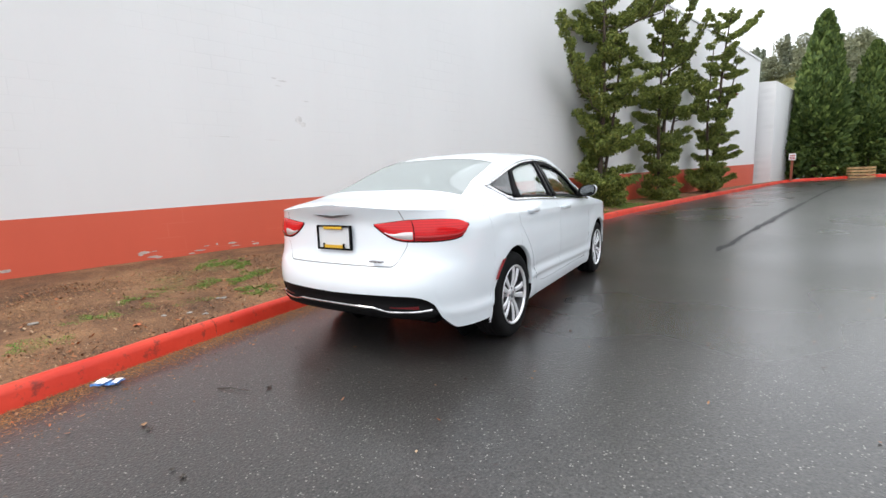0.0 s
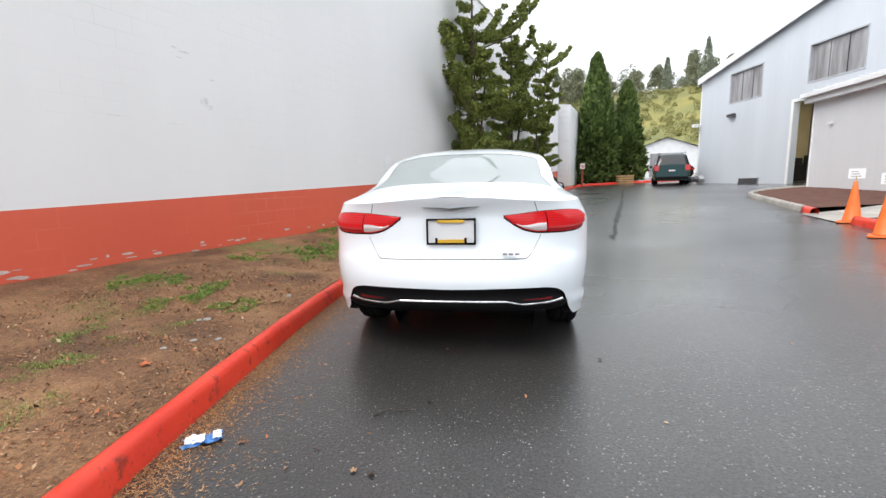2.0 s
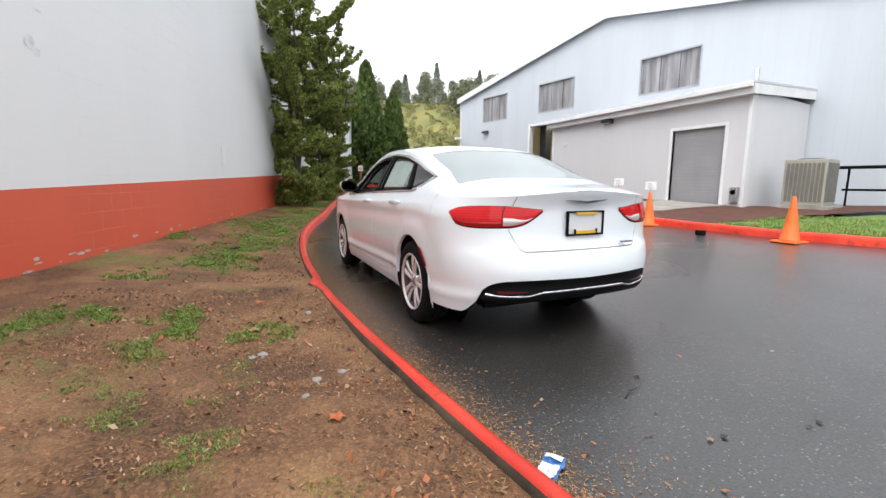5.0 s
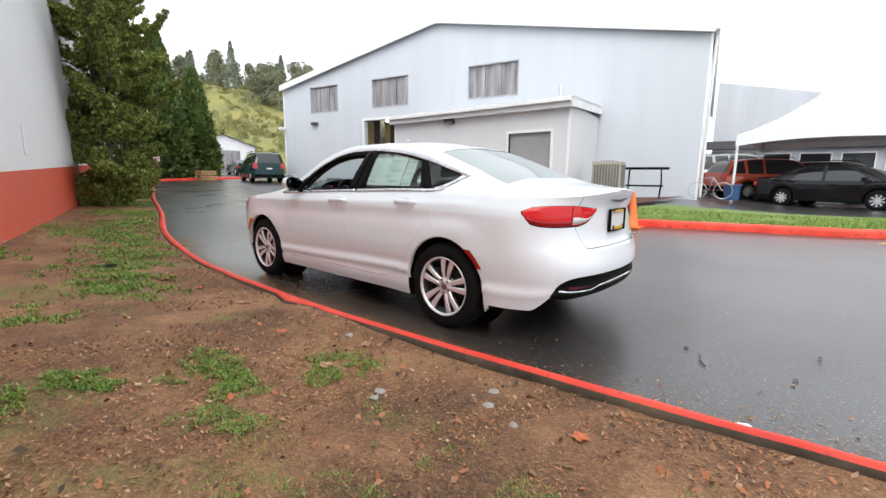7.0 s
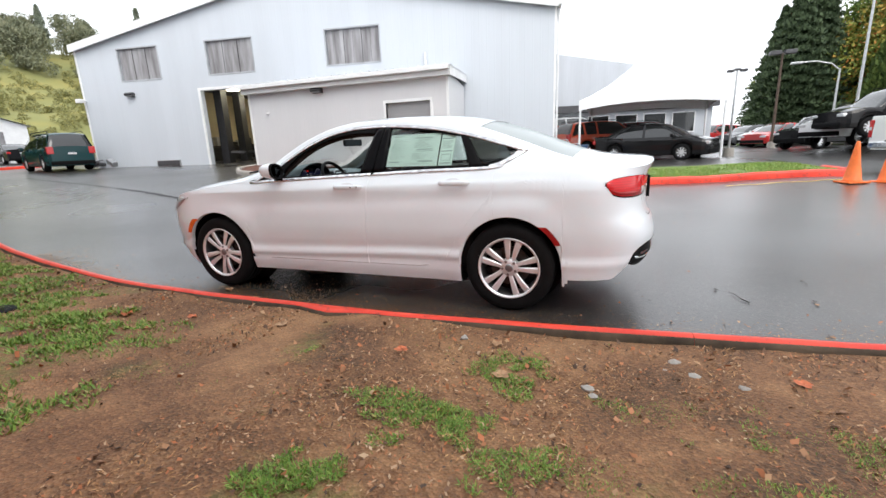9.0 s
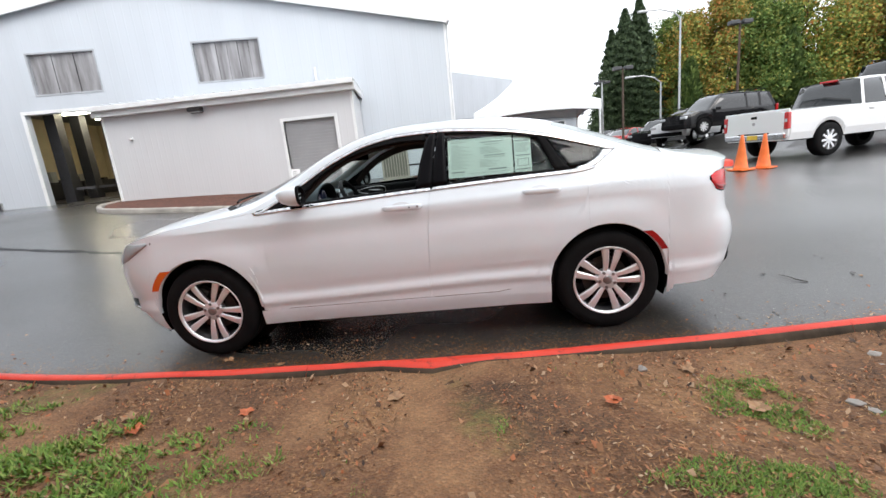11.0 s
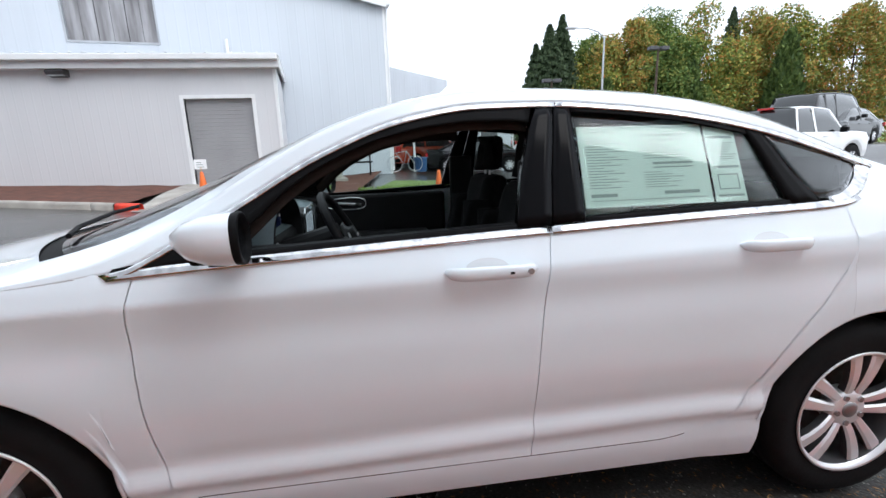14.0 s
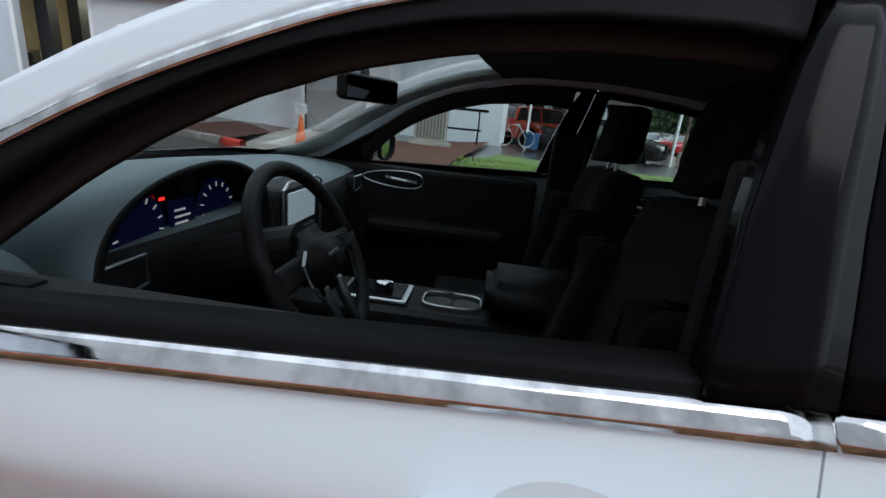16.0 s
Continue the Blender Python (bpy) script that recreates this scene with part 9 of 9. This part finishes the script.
for k in range(34000):
    y = rng.uniform(-5.5, 6.0)
    thick = 0.13 + 0.05 * (1 + math.sin(y * 1.3)) + 0.05 * smooth_step(-0.6, 0.6, y) * smooth_step(4.0, 2.5, y)
    x = road_x(y) + 0.004 + abs(rng.gauss(0, 1)) * thick * (0.70 if rng.random() < 0.75 else 1.5)
    strip.append((x, y, gz(x, y) + 0.004 + 0.010 * rng.random() * max(0, 1 - (x - road_x(y)) / 0.08)))
flat_stuff("kerb_needles", strip, needle_mat, "orange needles washed against the kerb foot", "needles", 9, 0.022, 0.0045, (0.0, 0.12), 0.2)
spill = []
for k in range(420):
    y = rng.uniform(-5, 6)
    x = road_x(y) + 0.02 + abs(rng.gauss(0, 0.35))
    spill.append((x, y, gz(x, y) + 0.004))
for k in range(130):
    x, y = rng.uniform(-1.0, 3.5), rng.uniform(-4.5, 6)
    spill.append((x, y, gz(x, y) + 0.004))
flat_stuff("road_leaf_crumbs", spill, leaf_mat, "small leaf crumbs on the wet asphalt", "leaves", 10, 0.026, 0.016, (0.0, 0.3), 0.4)


def curled_leaf(x, y, size, turn, mat, label, z=None, name="leaf"):
    """One lobed, slightly curled leaf."""
    bm = bmesh.new()
    c = bm.verts.new((0, 0, 0.004))
    ring = []
    for k in range(15):
        a = 2 * math.pi * k / 15
        r = size * (0.62 + 0.38 * (0.5 + 0.5 * math.cos(5 * a)))
        ring.append(bm.verts.new((r * math.cos(a), r * math.sin(a), 0.006 + 0.22 * size * math.cos(2 * a + 0.4) ** 2)))
    for k in range(15):
        bm.faces.new((c, ring[k], ring[(k + 1) % 15]))
    ob = part(name, bm, mat)
    ob.matrix_world = pose(x, y, (gz(x, y) if z is None else z) + 0.002, 0, 0, turn)
    return tagged(ob, label, "leaf", "single leaves")


wet_leaf = varied("wet_dark_leaf", (0.035, 0.026, 0.018), 0.4, scale=20.0, amount=0.3)
tan_leaf = varied("tan_leaf", (0.36, 0.21, 0.11), 0.7, scale=20.0, amount=0.3)
red_leaf = varied("orange_red_leaf", (0.50, 0.13, 0.045), 0.6, scale=20.0, amount=0.25)
for x, y, sz, tn in ((-0.06, -1.535, 0.022, 20), (0.34, -2.25, 0.018, 80), (-0.2, -2.14, 0.02, 10), (-0.45, -1.01, 0.014, 50), (0.25, -2.25, 0.014, 120), (0.95, -0.88, 0.016, 40), (-0.06, -1.53, 0.012, 70)):
    curled_leaf(x, y, sz, tn, wet_leaf, "dark wet leaf lying on the asphalt")
for x, y, sz, tn in ((-1.0, 2.62, 0.045, 20), (-1.12, 2.2, 0.03, 160), (-0.28, -2.13, 0.018, 40)):
    curled_leaf(x, y, sz, tn, tan_leaf, "tan dry leaf lying on the asphalt")
for x, y, sz, tn, m in ((-2.05, 2.45, 0.05, 10, red_leaf), (-1.92, 2.0, 0.04, 70, red_leaf), (-2.05, 0.35, 0.04, 120, red_leaf), (-1.85, 1.3, 0.045, 200, tan_leaf), (-1.95, 2.55, 0.045, 30, tan_leaf), (-1.75, -0.1, 0.04, 330, tan_leaf), (-1.8, -1.5, 0.04, 60, red_leaf), (-2.1, -0.2, 0.045, 100, tan_leaf)):
    curled_leaf(x, y, sz, tn, m, "large curled maple leaf on the lawn", lawn_z(x, y) + 0.004)
# twig, crushed wrapper, scraps
tw = part("twig", piped([(-0.33, -1.70, gz(-0.3, -1.7) + 0.008), (-0.26, -1.655, 0.012), (-0.19, -1.65, 0.014), (-0.12, -1.62, 0.010)], 0.0045, 6, 0.4), wet_leaf)
tagged(tw, "dark wet twig lying on the asphalt", "twig")
rows = []
rs = np.random.RandomState(12)
for i in range(9):
    rows.append([(-0.115 + 0.23 * i / 8 + rs.normal() * 0.006, -0.06 + 0.12 * j / 6 + rs.normal() * 0.006, 0.008 + abs(rs.normal()) * 0.012) for j in range(7)])
wrap = part("wrapper", grid_bm(rows), varied("blue_wrapper_print", (0.07, 0.22, 0.52), 0.35, scale=30.0, amount=0.2))
wrap.matrix_world = pose(-1.06, -2.0, 0.0, 0, 0, 35) @ Matrix.Scale(0.72, 4)
tagged(wrap, "crushed blue and white paper wrapper on the asphalt", "litter")
rows = [[(-0.10 + 0.115 * i / 5 + rs.normal() * 0.003, -0.05 + 0.10 * j / 5 + rs.normal() * 0.003, 0.026 + abs(rs.normal()) * 0.007) for j in range(6)] for i in range(6)]
part("white_panel", grid_bm(rows), paper_white, wrap, "white printed half of the wrapper")
part("white_panel", grid_bm([[(0.06 + 0.05 * i / 3, -0.05 + 0.10 * j / 3, 0.028 + abs(rs.normal()) * 0.006) for j in range(4)] for i in range(4)]), paper_white, wrap)
for x, y, sz in ((-2.06, -0.6, 0.035), (-2.12, -0.62, 0.025), (-1.82, -1.07, 0.03), (-1.78, -0.95, 0.022), (-1.72, 0.1, 0.03), (-1.9, -1.25, 0.025), (-2.55, -1.95, 0.04), (-1.68, -1.0, 0.035)):
    rr = random.Random(int((x + y) * 1000))
    bm = bmesh.new()
    bmesh.ops.create_icosphere(bm, subdivisions=1, radius=sz)
    for v in bm.verts:
        v.co *= 0.7 + 0.5 * rr.random()
        v.co.z *= 0.5
    ob = part("stone", bm, concrete)
    ob.matrix_world = pose(x, y, lawn_z(x, y) + sz * 0.15, 0, 0, rr.uniform(0, 180))
    tagged(ob, "small pale stone in the bare soil", "stone", "stones on the lawn")
slab = part("drain_cover", lathe([(0.001, 0.012), (0.10, 0.012), (0.115, 0.006), (0.12, -0.02)], 20), satin_black)
slab.matrix_world = pose(-2.31, 3.41, lawn_z(-2.31, 3.41))
tagged(slab, "round dark cover set in the grass", "cover")

# ---- tar-filled cracks in the asphalt ----
tar = material("wet_tar_seal", (0.008, 0.008, 0.009), 0.45, spec=0.2)
bump(tar, noise_tex(tar, 60.0, 3.0), 0.4, 0.004)


def tar_seam(points, width, label):
    line = spline([(x, y, 0) for x, y in points], 0.12)
    rows = []
    for k, p in enumerate(line):
        d = (line[min(k + 1, len(line) - 1)] - line[max(k - 1, 0)]).normalized()
        n = Vector((-d.y, d.x, 0))
        w = width * (0.75 + 0.6 * noise.noise(p * 2.7) + 0.5 * noise.noise(p * 9.0))
        o = n * 0.05 * noise.noise(p * 3.1 + Vector((5, 2, 0)))
        rows.append([(q.x, q.y, gz(q.x, q.y) + 0.004) for q in (p + o + n * max(w, 0.01), p + o, p + o - n * max(w, 0.01))])
    tagged(part("tar_seam", grid_bm(rows), tar), label, "tar seam", kind="structure")


tar_seam([(2.24, 4.35), (2.33, 4.75), (2.45, 5.1), (2.60, 5.75), (2.72, 6.2)], 0.05, "worn black tar-filled crack curving along the drive")
tar_seam([(2.74, 6.3), (3.05, 7.4), (3.40, 8.7), (3.80, 10.1), (4.25, 11.8)], 0.075, "black tar-filled crack running up the drive")
tar_seam([(4.35, 12.2), (5.0, 14.8), (5.6, 17.1), (6.3, 19.7)], 0.055, "black tar-filled crack running up the drive")

# dark car standing in the service bay
bx, by = bl(FX + 5.2, 12.6)
vehicle("bay_car", "suv", bx, by, 100, black_p, "dark car in the service bay", "car", "", z=0.80)
wb = base("work_bench", BLD @ pose(FX + 4.6, DOOR_Y1 + 2.4, 0.80), "long dark work bench with parts along the bay wall", "bench")
part("bench_top", boxed(-3.4, 3.4, -0.4, 0.4, 0.85, 0.93, 0.01), satin_dark, wb)
for k in range(5):
    part("drawer_unit", boxed(-3.3 + 1.35 * k, -2.1 + 1.35 * k, -0.35, 0.38, 0.0, 0.85, 0.01), satin_dark, wb)
for k in range(9):
    part("boxed_part", boxed(-3.2 + 0.72 * k, -2.85 + 0.72 * k, -0.2, 0.2, 0.93, 1.05 + 0.12 * ((k * 5) % 4), 0.01), galv if k % 3 == 0 else satin_dark, wb)
bench_ = base("tool_cabinet", BLD @ pose(FX + 8.5, 13.6, 0.80), "tall dark tool cabinet in the service bay", "cabinet")
part("cabinet_body", boxed(-0.3, 0.3, -0.9, 0.9, 0.0, 1.5, 0.02), dark_grey, bench_)
for k in range(4):
    part("drawer_front", boxed(-0.32, -0.302, -0.85, 0.85, 0.1 + 0.34 * k, 0.40 + 0.34 * k, 0.005), galv, bench_)
